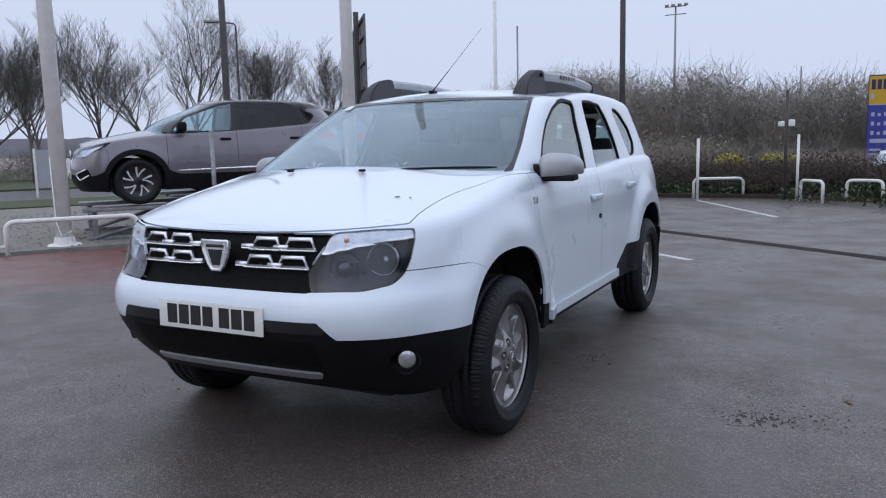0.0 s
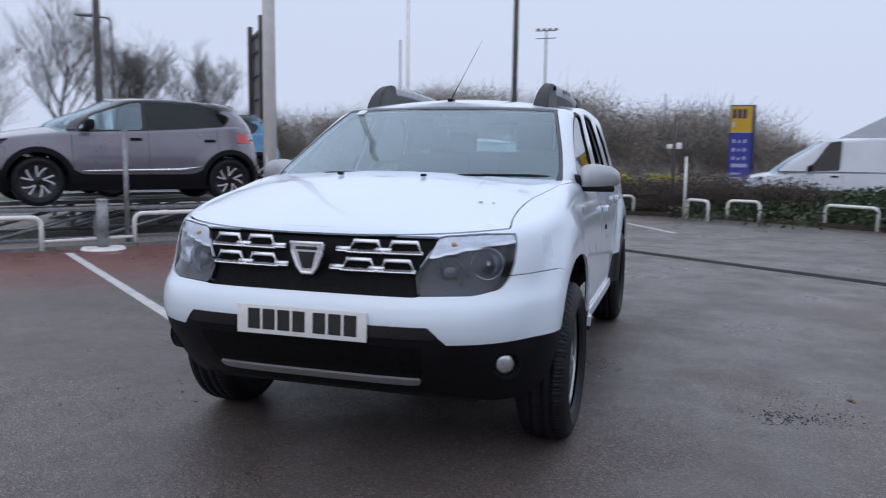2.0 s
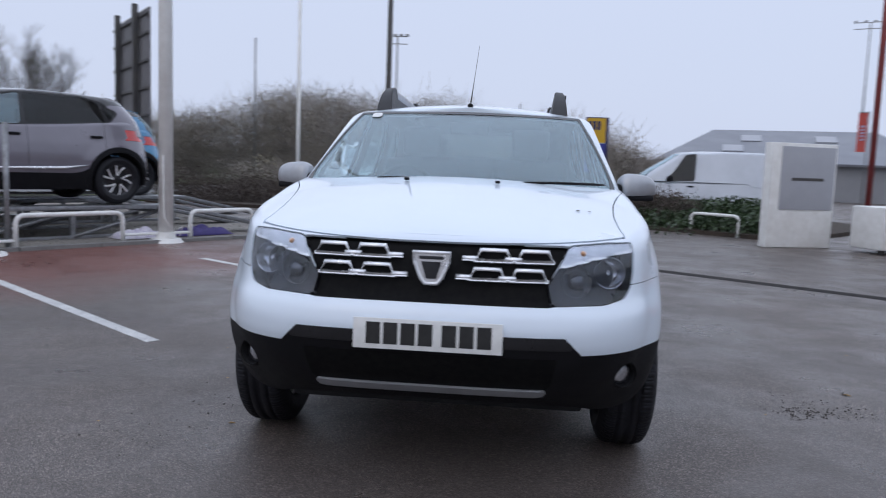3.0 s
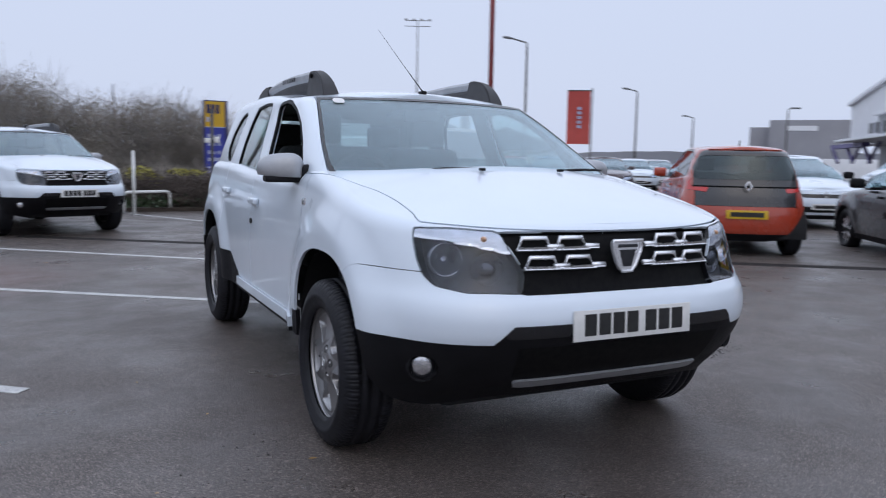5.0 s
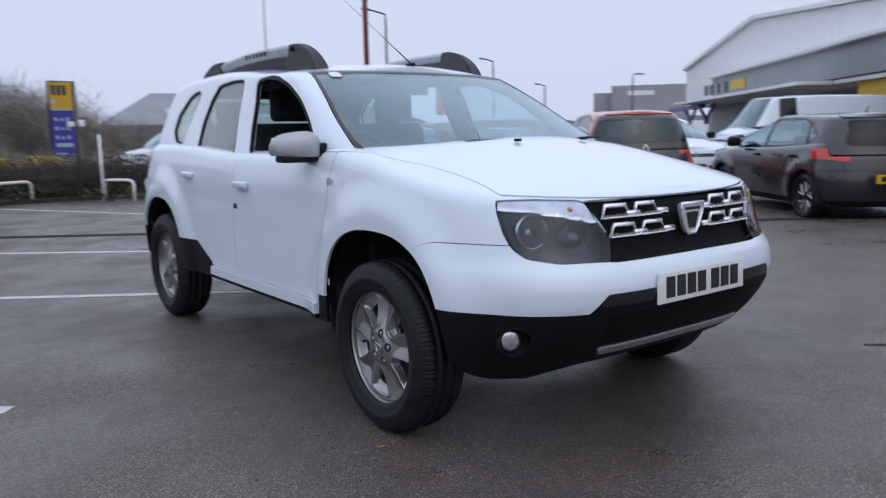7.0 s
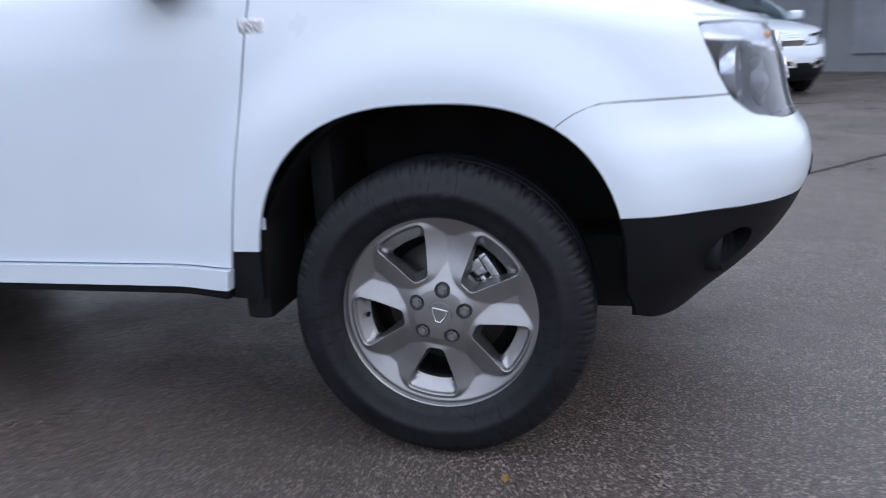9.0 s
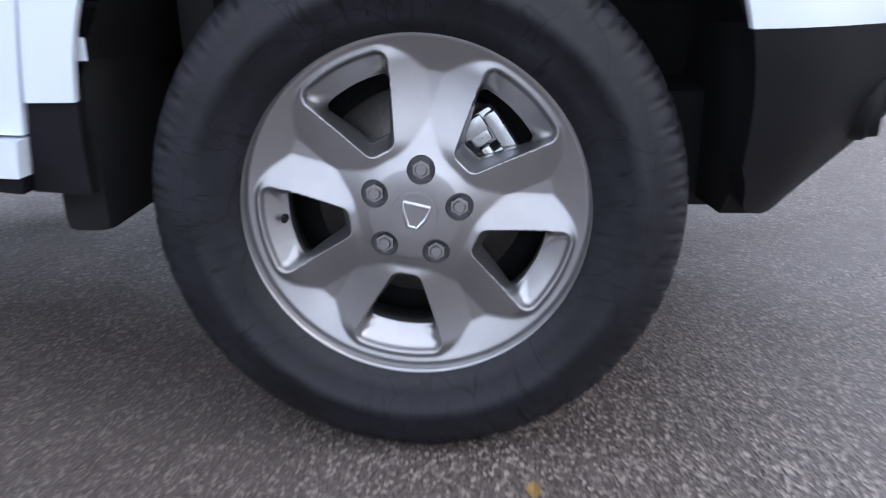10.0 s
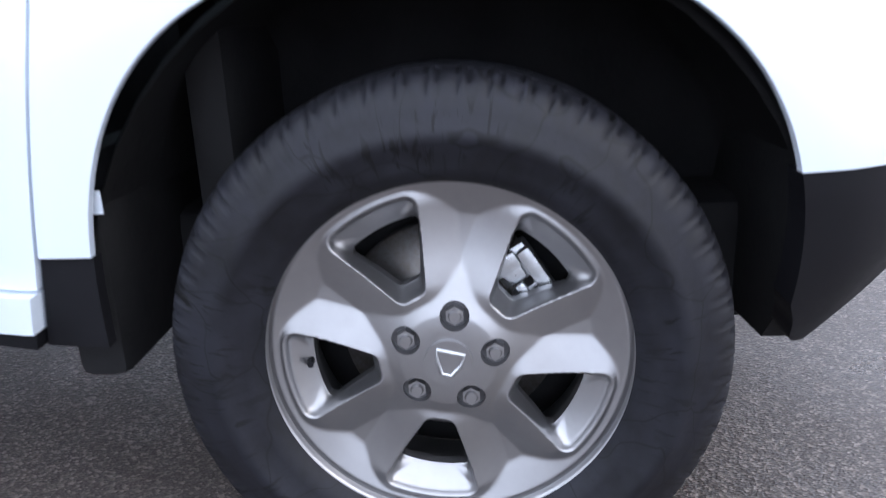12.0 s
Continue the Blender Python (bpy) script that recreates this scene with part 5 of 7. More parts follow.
        solid("tail_lamp", side_of(tails, s), (RED_LENS,), 0.012, "red tail lamp")
    # glass
    edge = curve((belt - 0.06, half * 0.86), (belt + 0.1, half * 0.80), (h - 0.08, half * 0.61), (h + 0.1, half * 0.55))
    sf = lambda x, y, z: np.minimum(np.minimum(edge(z) - A(x), h - 0.085 - z), 1.7 - y) + np.where(y < 1.7, 0, -5)
    screen, cab = split(cabin, sf, 0.004)
    o = solid("windscreen", screen, (SCREEN_GLASS,), 0.004, "windscreen", -0.003)
    o.visible_shadow = False
    if not van:
        gw, g0 = (0.84, 0.07) if rear_dark else (0.66, 0.09)
        gt = 0.20 if rear_dark else 0.16
        rf = lambda x, y, z: np.where(y > base * 0.8, poly_field(x, z, [(-half * gw + 0.05, belt + g0), (half * gw - 0.05, belt + g0), (half * gw - 0.12, h - gt), (-half * gw + 0.12, h - gt)], 0.045), -1.0)
        rg, cab = split(cab, rf, 0.004)
        if rear_dark:
            back, cab = split(cab, lambda x, y, z: np.minimum(np.minimum(y - tail + 0.42, half * 0.84 - A(x)), h - 0.085 - z), 0.004)
            solid("tailgate_frame", back, (rear_dark, DARK), 0.02, "gloss black tailgate surround")
        o = solid("rear_window", rg, (REAR_GLASS if rear_dark else DARK_GLASS,), 0.004, "tinted rear window", -0.002)
        if o:
            o.visible_shadow = False
        solid("spoiler", cut(cab, lambda x, y, z: np.minimum(np.minimum(y - tail + 0.46, z - h + 0.09), half * 0.6 - A(x))), (body_paint, DARK), 0.03, "roof spoiler", 0.015)
    a0, b0, top = belt + 0.045, belt + 0.06, h - 0.105
    sc0, sc1 = 0.42, float(c["yw"](h - 0.1)) + 0.24
    wins = [[(sc0 + 0.12, a0), (ym - 0.09, b0), (ym - 0.06, top), (sc1 + 0.05, top - 0.03), (sc0 + 0.30, belt + 0.22)]]
    if not van:
        rise = c.get("rise", 0.0)
        wins.append([(ym + 0.02, b0 + 0.3 * rise), (ydoor + 0.02, b0 + 0.03 + 0.7 * rise), (ydoor - 0.05, top - 0.06), (ydoor - 0.25, top), (ym + 0.03, top)])
        wins.append([(ydoor + 0.10, b0 + 0.05 + 0.8 * rise), (tail - 0.62, b0 + 0.12 + rise), (tail - 0.75, top - 0.12), (ydoor + 0.03, top - 0.06)])
    surround = None
    if not van:                                        # the pillars between the panes are black
        a, b, q = wins
        band = [a[0], a[1], b[0], b[1], q[0], q[1], q[2], q[3], b[2], b[3], b[4], a[2], a[3], a[4]]
        surround, cab = split(cab, lambda x, y, z: np.where(A(x) > half * 0.5, poly_field(y, z, band, 0.042), -1.0), 0.003)
    for pts in wins:
        f = lambda x, y, z: np.where(A(x) > half * 0.5, poly_field(y, z, pts, 0.02), -1.0)
        if van:
            g, cab = split(cab, f, 0.004)
        else:
            g, surround = split(surround, f, 0.002)
        for s in (1, -1):
            o = solid("side_window", side_of(g, s), (DARK_GLASS if van or (pts is not wins[0] and not c.get("clear")) else SCREEN_GLASS,), 0.004, "side window", -0.004)
            if o:
                o.visible_shadow = False
    if surround is not None:
        for s in (1, -1):
            solid("window_surround", side_of(surround, s), (GLOSS_BLACK, TRIM), 0.02, "black window surround")
    if c.get("roof_paint"):
        pillar, cab = split(cab, lambda x, y, z: np.minimum(np.minimum(y - ydoor - 0.04, top - 0.05 - z), 0.9 * (y - ydoor) - (z - belt) + 0.25), 0.004)
        for s in (1, -1):
            solid("rear_pillar", side_of(pillar, s), (body_paint, TRIM), 0.03)
    solid("roof", cut(cab, lambda x, y, z: np.maximum(z - belt - 0.02, y - 2.5)), (c.get("roof_paint", body_paint), TRIM), 0.03)
    # wheels, tubs, underside
    k = R / 0.343
    for s in (1, -1):
        for y in (0.0, base):
            w = new("wheel")
            w.parent = root
            w.matrix_local = pose(s * (half - 0.115), y, R, 0, 0, 0 if s > 0 else 180)
            for nm, me in SIMPLE.items():
                o = part(nm, TWIN_RIM if nm == "rim" and (c.get("clad") or dark) else me, None, w)
                o.scale = (0.95, k, k)
            tub = part("wheel_tub", cyl((s * (half - 0.35), y, R), (s * (half + 0.004), y, R), R + 0.05, None, 32), DARK, root)
            bmx = bmesh.new()
            bmx.from_mesh(tub.data)
            far = [f for f in bmx.faces if f.calc_center_median().x * s > half - 0.02]
            bmesh.ops.delete(bmx, geom=far, context="FACES")
            bmesh.ops.delete(bmx, geom=[v for v in bmx.verts if v.co.z < R - 0.12], context="VERTS")
            bmx.to_mesh(tub.data)
            bmx.free()
        mir = part("door_mirror", blob((0.20, 0.13, 0.14), (s * (half + 0.07), 0.62, belt + 0.09), 0.4), BLACK_PLASTIC if dark else body_paint, root)
        for y in (ym - 0.17, ydoor - 0.12):
            if van and y > 2:
                continue
            part("door_handle", blob((0.03, 0.16, 0.035), (s * (float(c["w"](belt - 0.10)) + 0.012), y, belt - 0.09), 0.4), BLACK_PLASTIC if dark or van else body_paint, root)
        if chrome_strip:
            part("side_strip", tube("side_strip", [(s * (half + 0.018), 0.55, 0.47), (s * (half + 0.020), base - 0.75, 0.49), (s * (half + 0.018), base - 0.45, 0.53)], [0.009, 0.020, 0.006], CHROME, 8), None, root, "chrome door strip")
    part("floor_pan", box((-half + 0.12, -fo * 0.55, 0.20), (half - 0.12, tail - 0.25, 0.40), 0.03), DARK, root)
    part("dashboard", blob((half * 1.6, 0.40, 0.26), (0, 0.70, belt - 0.08), 0.3), TRIM, root)
    for x in (-0.36, 0.36):
        st = part("front_seat", seat_mesh("front_seat"), CLOTH, root)
        st.location = (x, 1.45, 0.40)
        part("headrest", blob((0.25, 0.10, 0.19), (0, 0.345, 0.80)), CLOTH, st)
    if not van:
        part("rear_seat", seat_mesh("rear_seat", 1.2, 0.58), CLOTH, root).location = (0, 2.25, 0.42)
    pf = part("number_plate", box((-0.26, -fo - 0.012, 0.385), (0.26, -fo + 0.01, 0.495), 0.002), PLATE_WHITE, root, "white number plate")
    part("plate_mark", box((-0.21, -fo - 0.015, 0.41), (0.21, -fo - 0.008, 0.47)), PLATE_INK, pf)
    pb = part("rear_plate", box((-0.26, tail - 0.02, 0.50), (0.26, tail + 0.018, 0.61), 0.002), plate_back, root, "rear number plate")
    part("plate_mark", box((-0.21, tail + 0.014, 0.525), (0.21, tail + 0.0205, 0.585)), PLATE_INK, pb)
    # a plain diamond badge on nose and tail
    for y, z in ((-fo + 0.025, ln - 0.075), (tail - 0.005, belt - 0.06)):
        part("badge", tube("badge", [(0, y, z + 0.060), (0.042, y, z), (0, y, z - 0.060), (-0.042, y, z)], 0.011, CHROME, 6, True), None, root, "chrome diamond badge")
    if not van:
        part("rear_wiper", tube("rear_wiper", [(-0.05, tail - 0.12, belt + 0.06), (0.35, tail - 0.15, belt + 0.11)], 0.012, BLACK_PLASTIC, 6), None, root)
        part("aerial", tube("aerial", [(0, tail - 0.75, h - 0.03), (0, tail - 0.68, h + 0.06)], [0.012, 0.005], BLACK_PLASTIC, 6), None, root)
    return root


GREY_PAINT = paint("metallic_grey_paint", (0.185, 0.172, 0.200), 0.30, 0.25)
BLUE_PAINT = paint("bright_blue_paint", (0.03, 0.20, 0.38))
RED_PAINT = paint("orange_red_paint", (0.42, 0.050, 0.022))
SCARLET = paint("scarlet_paint", (0.46, 0.028, 0.018))
BLACK_PAINT = paint("black_pearl_paint", (0.012, 0.012, 0.015))
SILVER = paint("silver_paint", (0.47, 0.50, 0.55), 0.34, 0.15)
BROWN_PAINT = paint("dark_maroon_paint", (0.05, 0.025, 0.03))

cross = hatch_shape(0.885, 1.52, 2.606, 0.85, 0.62, 0.80, 1.07, 1.00, 0.33, (0.16, 0.95), 0.42, rise=0.07)
cross.update(clad=True, roof_paint=BLACK_PAINT)
build_car("grey_crossover", "metallic grey crossover with black roof on a steel ramp", cross, GREY_PAINT, pose(-7.48, 5.29, 0.50, 0, 0, -36), 0.42, dark=True, chrome_strip=True)
cross2 = dict(cross)
build_car("blue_crossover", "bright blue crossover on a second display ramp", cross2, BLUE_PAINT, pose(-8.48, 7.83, 0.48, 0, 0, -36), 0.42, plate_back=PLATE_WHITE, rear_dark=BLACK_PAINT)
twin = copy_thing(suv, pose(-1.93, 9.95, 0, 0, 0, 22))
twin["label"] = "second white SUV with black cladding beside the hedge"
for o in twin.children_recursive:                      # a simpler wheel face is enough for the far one
    if o.name.split(".")[0] == "rim":
        o.data = SIMPLE["rim"]
build_car("red_hatchback", "orange-red small hatchback with dark tailgate, rear to the SUV", hatch_shape(0.78, 1.47, 2.49, 0.62, 0.48, 0.78, 1.03, 0.98, 0.31, (0.05, 1.05), 0.22),
          RED_PAINT, pose(7.85, 6.71, 0, 0, 0, 145), 0.30, rear_dark=BLACK_PAINT)
clio = hatch_shape()
build_car("black_hatchback", "black hatchback with alloy wheels parked in a bay", dict(hatch_shape(h=1.40, belt=0.92), clear=True), BLACK_PAINT, pose(9.58, 4.42, -0.04, 0, 0, 146), 0.28, dark=True)
build_car("white_hatchback", "white hatchback with black grille facing the car park", dict(clio), WHITE, pose(11.6, 7.7, 0, 0, 0, -32), 0.28, dark=True)
build_car("scarlet_hatchback", "bright red hatchback parked before the showroom", dict(clio), SCARLET, pose(7.60, -0.50, 0, 0, 0, -75), 0.28)
cross3 = dict(cross, roof_paint=WHITE)
build_car("white_crossover", "white crossover parked next to the red hatchback", cross3, WHITE, pose(9.75, -2.30, 0, 0, 0, -75), 0.42)
van_c = hatch_shape(0.95, 1.95, 3.10, 0.93, 1.00, 0.95, 1.22, 1.15, 0.34, (-0.25, 0.75), 0.12)
build_car("silver_van", "silver panel van parked behind the planting", dict(van_c, h=1.95), SILVER, pose(3.50, 17.2, -0.16, 0, 0, -96), 0.40, van=True, dark=True, category="van")
build_car("white_van", "white panel van parked near the showroom", hatch_shape(1.0, 2.20, 3.5, 0.88, 1.1, 1.02, 1.36, 1.30, 0.35, (-0.20, 0.50), 0.08), WHITE, pose(18.6, 10.7, -0.1, 0, 0, -122), 0.40, van=True, dark=True, category="van")
build_car("maroon_hatchback", "dark maroon hatchback parked in a far bay", dict(clio), BROWN_PAINT, pose(16.1, 19.9, 0, 0, 0, -30), 0.28)
build_car("blue_hatchback", "blue hatchback parked in a far bay", dict(clio), BLUE_PAINT, pose(15.65, 22.9, 0, 0, 0, -30), 0.28)
build_car("far_red_hatchback", "red hatchback parked in a far bay", dict(clio), SCARLET, pose(15.7, 26.0, 0, 0, 0, -30), 0.28)
build_car("far_white_hatchback", "white hatchback parked in a far bay", dict(clio), WHITE, pose(21.4, 24.6, 0, 0, 0, -30), 0.28)
build_car("far_silver_hatchback", "silver hatchback parked in a far bay", dict(clio), SILVER, pose(24.3, 26.3, 0, 0, 0, -30), 0.28)


# ---- ground ----
def asphalt():
    m = bpy.data.materials.new("wet_asphalt")
    m.use_nodes = True
    n, l = m.node_tree.nodes, m.node_tree.links
    p = n["Principled BSDF"]
    tc = n.new("ShaderNodeTexCoord")

    def noise_node(scale, detail=5, rough=0.6):
        t = n.new("ShaderNodeTexNoise")
        t.inputs["Scale"].default_value, t.inputs["Detail"].default_value, t.inputs["Roughness"].default_value = scale, detail, rough
        l.new(tc.outputs["Object"], t.inputs["Vector"])
        return t.outputs["Fac"]

    def remap(v, a, b, c, d):
        r = n.new("ShaderNodeMapRange")
        for k, x in zip(("From Min", "From Max", "To Min", "To Max"), (a, b, c, d)):
            r.inputs[k].default_value = x
        l.new(v, r.inputs["Value"])
        return r.outputs["Result"]

    def mix(f, a, b, kind="MIX"):
        x = n.new("ShaderNodeMix")
        x.data_type, x.blend_type = "RGBA", kind
        l.new(f, x.inputs["Factor"])
        for k, v in (("A", a), ("B", b)):
            if isinstance(v, tuple):
                x.inputs[k].default_value = v
            else:
                l.new(v, x.inputs[k])
        return x.outputs["Result"]
    vor = n.new("ShaderNodeTexVoronoi")
    vor.inputs["Scale"].default_value = 190
    l.new(tc.outputs["Object"], vor.inputs["Vector"])
    sep = n.new("ShaderNodeSeparateColor")
    l.new(vor.outputs["Color"], sep.inputs["Color"])
    fine = n.new("ShaderNodeTexVoronoi")
    fine.inputs["Scale"].default_value = 330
    l.new(tc.outputs["Object"], fine.inputs["Vector"])
    sep2 = n.new("ShaderNodeSeparateColor")
    l.new(fine.outputs["Color"], sep2.inputs["Color"])
    tar = mix(remap(sep2.outputs["Green"], 0.30, 1.0, 0, 1), (0.037, 0.0300, 0.0270, 1), (0.148, 0.122, 0.108, 1))
    grain = mix(remap(sep.outputs["Red"], 0.70, 0.98, 0, 1), tar, (0.305, 0.258, 0.228, 1))
    stain = mix(remap(noise_node(0.9), 0.38, 0.66, 0, 0.6), grain, (0.066, 0.0540, 0.0485, 1), "MIX")
    # a band of old reddish surfacing along the display strip
    dot = n.new("ShaderNodeVectorMath")
    dot.operation = "DOT_PRODUCT"
    dot.inputs[1].default_value = (-0.82, 0.57, 0)
    l.new(tc.outputs["Object"], dot.inputs[0])
    add = n.new("ShaderNodeMath")
    add.operation = "MULTIPLY_ADD"
    add.inputs[1].default_value = 2.2
    l.new(noise_node(0.7), add.inputs[0])
    l.new(dot.outputs["Value"], add.inputs[2])
    dot2 = n.new("ShaderNodeVectorMath")
    dot2.operation = "DOT_PRODUCT"
    dot2.inputs[1].default_value = (0.57, 0.82, 0)
    l.new(tc.outputs["Object"], dot2.inputs[0])
    both = n.new("ShaderNodeMath")
    both.operation = "MULTIPLY"
    l.new(remap(add.outputs[0], 5.2, 6.7, 0, 0.9), both.inputs[0])
    l.new(remap(dot2.outputs["Value"], 2.0, 4.5, 1, 0), both.inputs[1])
    red = mix(both.outputs[0], stain, (0.155, 0.062, 0.050, 1))
    l.new(red, p.inputs["Base Color"])
    l.new(remap(noise_node(1.3, 6), 0.36, 0.62, 0.27, 0.58), p.inputs["Roughness"])
    p.inputs["Specular IOR Level"].default_value = 0.5
    bp = n.new("ShaderNodeBump")
    bp.inputs["Strength"].default_value, bp.inputs["Distance"].default_value = 0.40, 0.004
    l.new(vor.outputs["Distance"], bp.inputs["Height"])
    b2 = n.new("ShaderNodeBump")
    b2.inputs["Strength"].default_value, b2.inputs["Distance"].default_value = 0.3, 0.01
    l.new(noise_node(40, 4), b2.inputs["Height"])
    l.new(bp.outputs["Normal"], b2.inputs["Normal"])
    l.new(b2.outputs["Normal"], p.inputs["Normal"])
    return m


ASPHALT = asphalt()
bm = bmesh.new()
bmesh.ops.create_grid(bm, x_segments=40, y_segments=40, size=600)
tagged(part("ground", bm, ASPHALT), "wet grey asphalt of a car park", "ground", kind="structure")


def strip(name, a, b, width, mat, z=0.004, thick=0.0035):
    a, b = Vector((a[0], a[1], 0)), Vector((b[0], b[1], 0))
    d = (b - a).normalized()
    s = Vector((-d.y, d.x, 0)) * width / 2
    bm = bmesh.new()
    lo = [bm.verts.new(p + Vector((0, 0, 0.0005))) for p in (a - s, b - s, b + s, a + s)]
    hi = [bm.verts.new(p + Vector((0, 0, z))) for p in (a - s, b - s, b + s, a + s)]
    bm.faces.new(hi)
    for i in range(4):
        bm.faces.new((lo[i], lo[(i + 1) % 4], hi[(i + 1) % 4], hi[i]))
    return part(name, bm, mat)


for a, b in (((-0.65, 13.67), (1.18, 10.20)), ((0.72, 5.24), (-2.81, 8.08)), ((0.20, 2.80), (-3.4, 5.35)), ((-2.02, 1.25), (-5.80, 4.20)),):
    tagged(strip("bay_line", a, b, 0.09, PAINT_MARK), "worn white parking bay line on asphalt", "road marking", "bay lines", "structure")

# ---- edges of the car park ----
GRAVEL = material("pale_gravel", (0.13, 0.12, 0.105), 0.9, other=(0.27, 0.25, 0.225), scale=45, fine=0.5, bump=0.9, bump_scale=60)
GRASS = material("winter_grass", (0.035, 0.055, 0.018), 0.9, other=(0.075, 0.085, 0.035), scale=14, fine=0.4, bump=0.8, bump_scale=90)
SOIL = material("dark_soil", (0.030, 0.022, 0.017), 0.95, other=(0.06, 0.045, 0.034), scale=14, bump=0.8, bump_scale=50)
KERB = material("concrete_kerb", (0.22, 0.215, 0.205), 0.8, other=(0.15, 0.145, 0.14), scale=6, fine=0.3, bump=0.3, bump_scale=90)
ROAD = material("road_asphalt", (0.060, 0.060, 0.063), 0.55, other=(0.085, 0.083, 0.083), scale=3, fine=0.4, bump=0.3, bump_scale=120, rough_var=0.15)


def slab(name, pts, z, mat, base=0.0):
    bm = bmesh.new()
    top = [bm.verts.new((x, y, z)) for x, y in pts]
    low = [bm.verts.new((x, y, base)) for x, y in pts]
    bm.faces.new(top)
    for i in range(len(pts)):
        j = (i + 1) % len(pts)
        bm.faces.new((low[i], low[j], top[j], top[i]))
    bmesh.ops.recalc_face_normals(bm, faces=bm.faces[:])
    return part(name, bm, mat)


RAIL0, RAIL1 = Vector((-13.0, -5.5, 0)), Vector((-2.75, 9.2, 0))
along = (RAIL1 - RAIL0).normalized()
away = Vector((-along.y, along.x, 0))
corner = [RAIL0 + away * 0.15, RAIL1 + away * 0.15, RAIL1 + away * 9, RAIL0 + away * 9]
tagged(slab("gravel_bed", [p.xy for p in corner], 0.03, GRAVEL), "pale gravel display strip beside the car park", "gravel", kind="structure")
tagged(slab("verge", [p.xy for p in (RAIL0 + away * 9 - along * 40, RAIL1 + away * 9 + along * 8, RAIL1 + away * 12 + along * 8, RAIL0 + away * 12 - along * 40)], 0.06, GRASS), "winter grass verge", "grass", kind="structure")
tagged(slab("road", [p.xy for p in (RAIL0 + away * 12 - along * 60, RAIL1 + away * 12 + along * 20, RAIL1 + away * 19 + along * 20, RAIL0 + away * 19 - along * 60)], 0.02, ROAD), "grey road beyond the verge", "road", kind="structure")
tagged(slab("far_verge", [p.xy for p in (RAIL0 + away * 19 - along * 60, RAIL1 + away * 19 + along * 45, RAIL1 + away * 60 + along * 45, RAIL0 + away * 60 - along * 60)], 0.08, GRASS), "grass field beyond the road", "grass", kind="structure")
for i in range(18):
    a = RAIL0 + along * i * 1.0
    tagged(slab("kerb_stone", [p.xy for p in (a, a + along * 0.985, a + along * 0.985 + away * 0.13, a + away * 0.13)], 0.045, KERB), "low concrete edging stone", "kerb", "edging stones", "structure")

# loose stones on the gravel
rng = random.Random(4)
vs, fs = [], []
for i in range(2600):
    p = RAIL0 + along * rng.uniform(6, 17.5) + away * rng.uniform(0.2, 7)
    r = rng.uniform(0.012, 0.04)
    n = len(vs)
    a = rng.uniform(0, 6)
    for k in range(4):
        vs.append((p.x + r * math.cos(a + k * 1.57) * rng.uniform(0.7, 1.2), p.y + r * math.sin(a + k * 1.57) * rng.uniform(0.7, 1.2), 0.03))
    vs.append((p.x, p.y, 0.03 + r * rng.uniform(0.5, 0.9)))
    fs += [(n, n + 1, n + 4), (n + 1, n + 2, n + 4), (n + 2, n + 3, n + 4), (n + 3, n, n + 4)]
tagged(part("loose_gravel", mesh_of("loose_gravel", vs, fs, [GRAVEL], smooth=False), None), "scattered pale gravel stones", "gravel", kind="stuff")


def hoop(a, b, h=0.42, r=0.030, label="white painted steel hoop barrier at the edge", group="hoop barriers"):
    a, b = Vector((*a, 0)), Vector((*b, 0))
    up = Vector((0, 0, h))
    pts = rounded([a, a + up, b + up, b], 0.12, 6)
    root = thing("hoop_barrier", label, "barrier", Matrix.Translation(a), group)
    part("hoop", tube("hoop", [p - a for p in pts], r, POST_WHITE, 12), None, root)
    for p in (a, b):
        part("foot_plate", cyl(p - a, p - a + Vector((0, 0, 0.012)), 0.06), GALV, root)
    return root


for a, b in (((-7.06, 2.94), (-6.20, 4.20)), ((-5.66, 5.22), (-4.94, 6.40)), ((-8.5, 0.85), (-7.7, 2.0)), ((-4.35, 7.2), (-3.75, 8.1)), ((-3.4, 8.2), (-2.63, 8.75)), ((-3.6, 11.4), (-2.9, 12.4)),
             ((-0.72, 13.95), (0.22, 14.35)), ((1.36, 13.50), (1.76, 12.95)), ((2.15, 13.45), (2.74, 13.25)), ((3.85, 12.75), (4.60, 12.05)), ((2.2, 15.0), (2.9, 15.2))):
    hoop(a, b)
for i in range(3):
    a = Vector((-6.20, 4.20, 0.12)) if i == 0 else (Vector((-4.94, 6.40, 0.12)) if i == 1 else Vector((-7.7, 2.0, 0.12)))
    b = Vector((-5.66, 5.22, 0.12)) if i == 0 else (Vector((-4.35, 7.2, 0.12)) if i == 1 else Vector((-7.06, 2.94, 0.12)))
    tagged(part("low_rail", tube("low_rail", [a - Vector((0, 0, 0.12)), a, b, b - Vector((0, 0, 0.12))], 0.02, POST_WHITE, 8), None), "low white tubular rail between the hoops", "rail", "low rails")


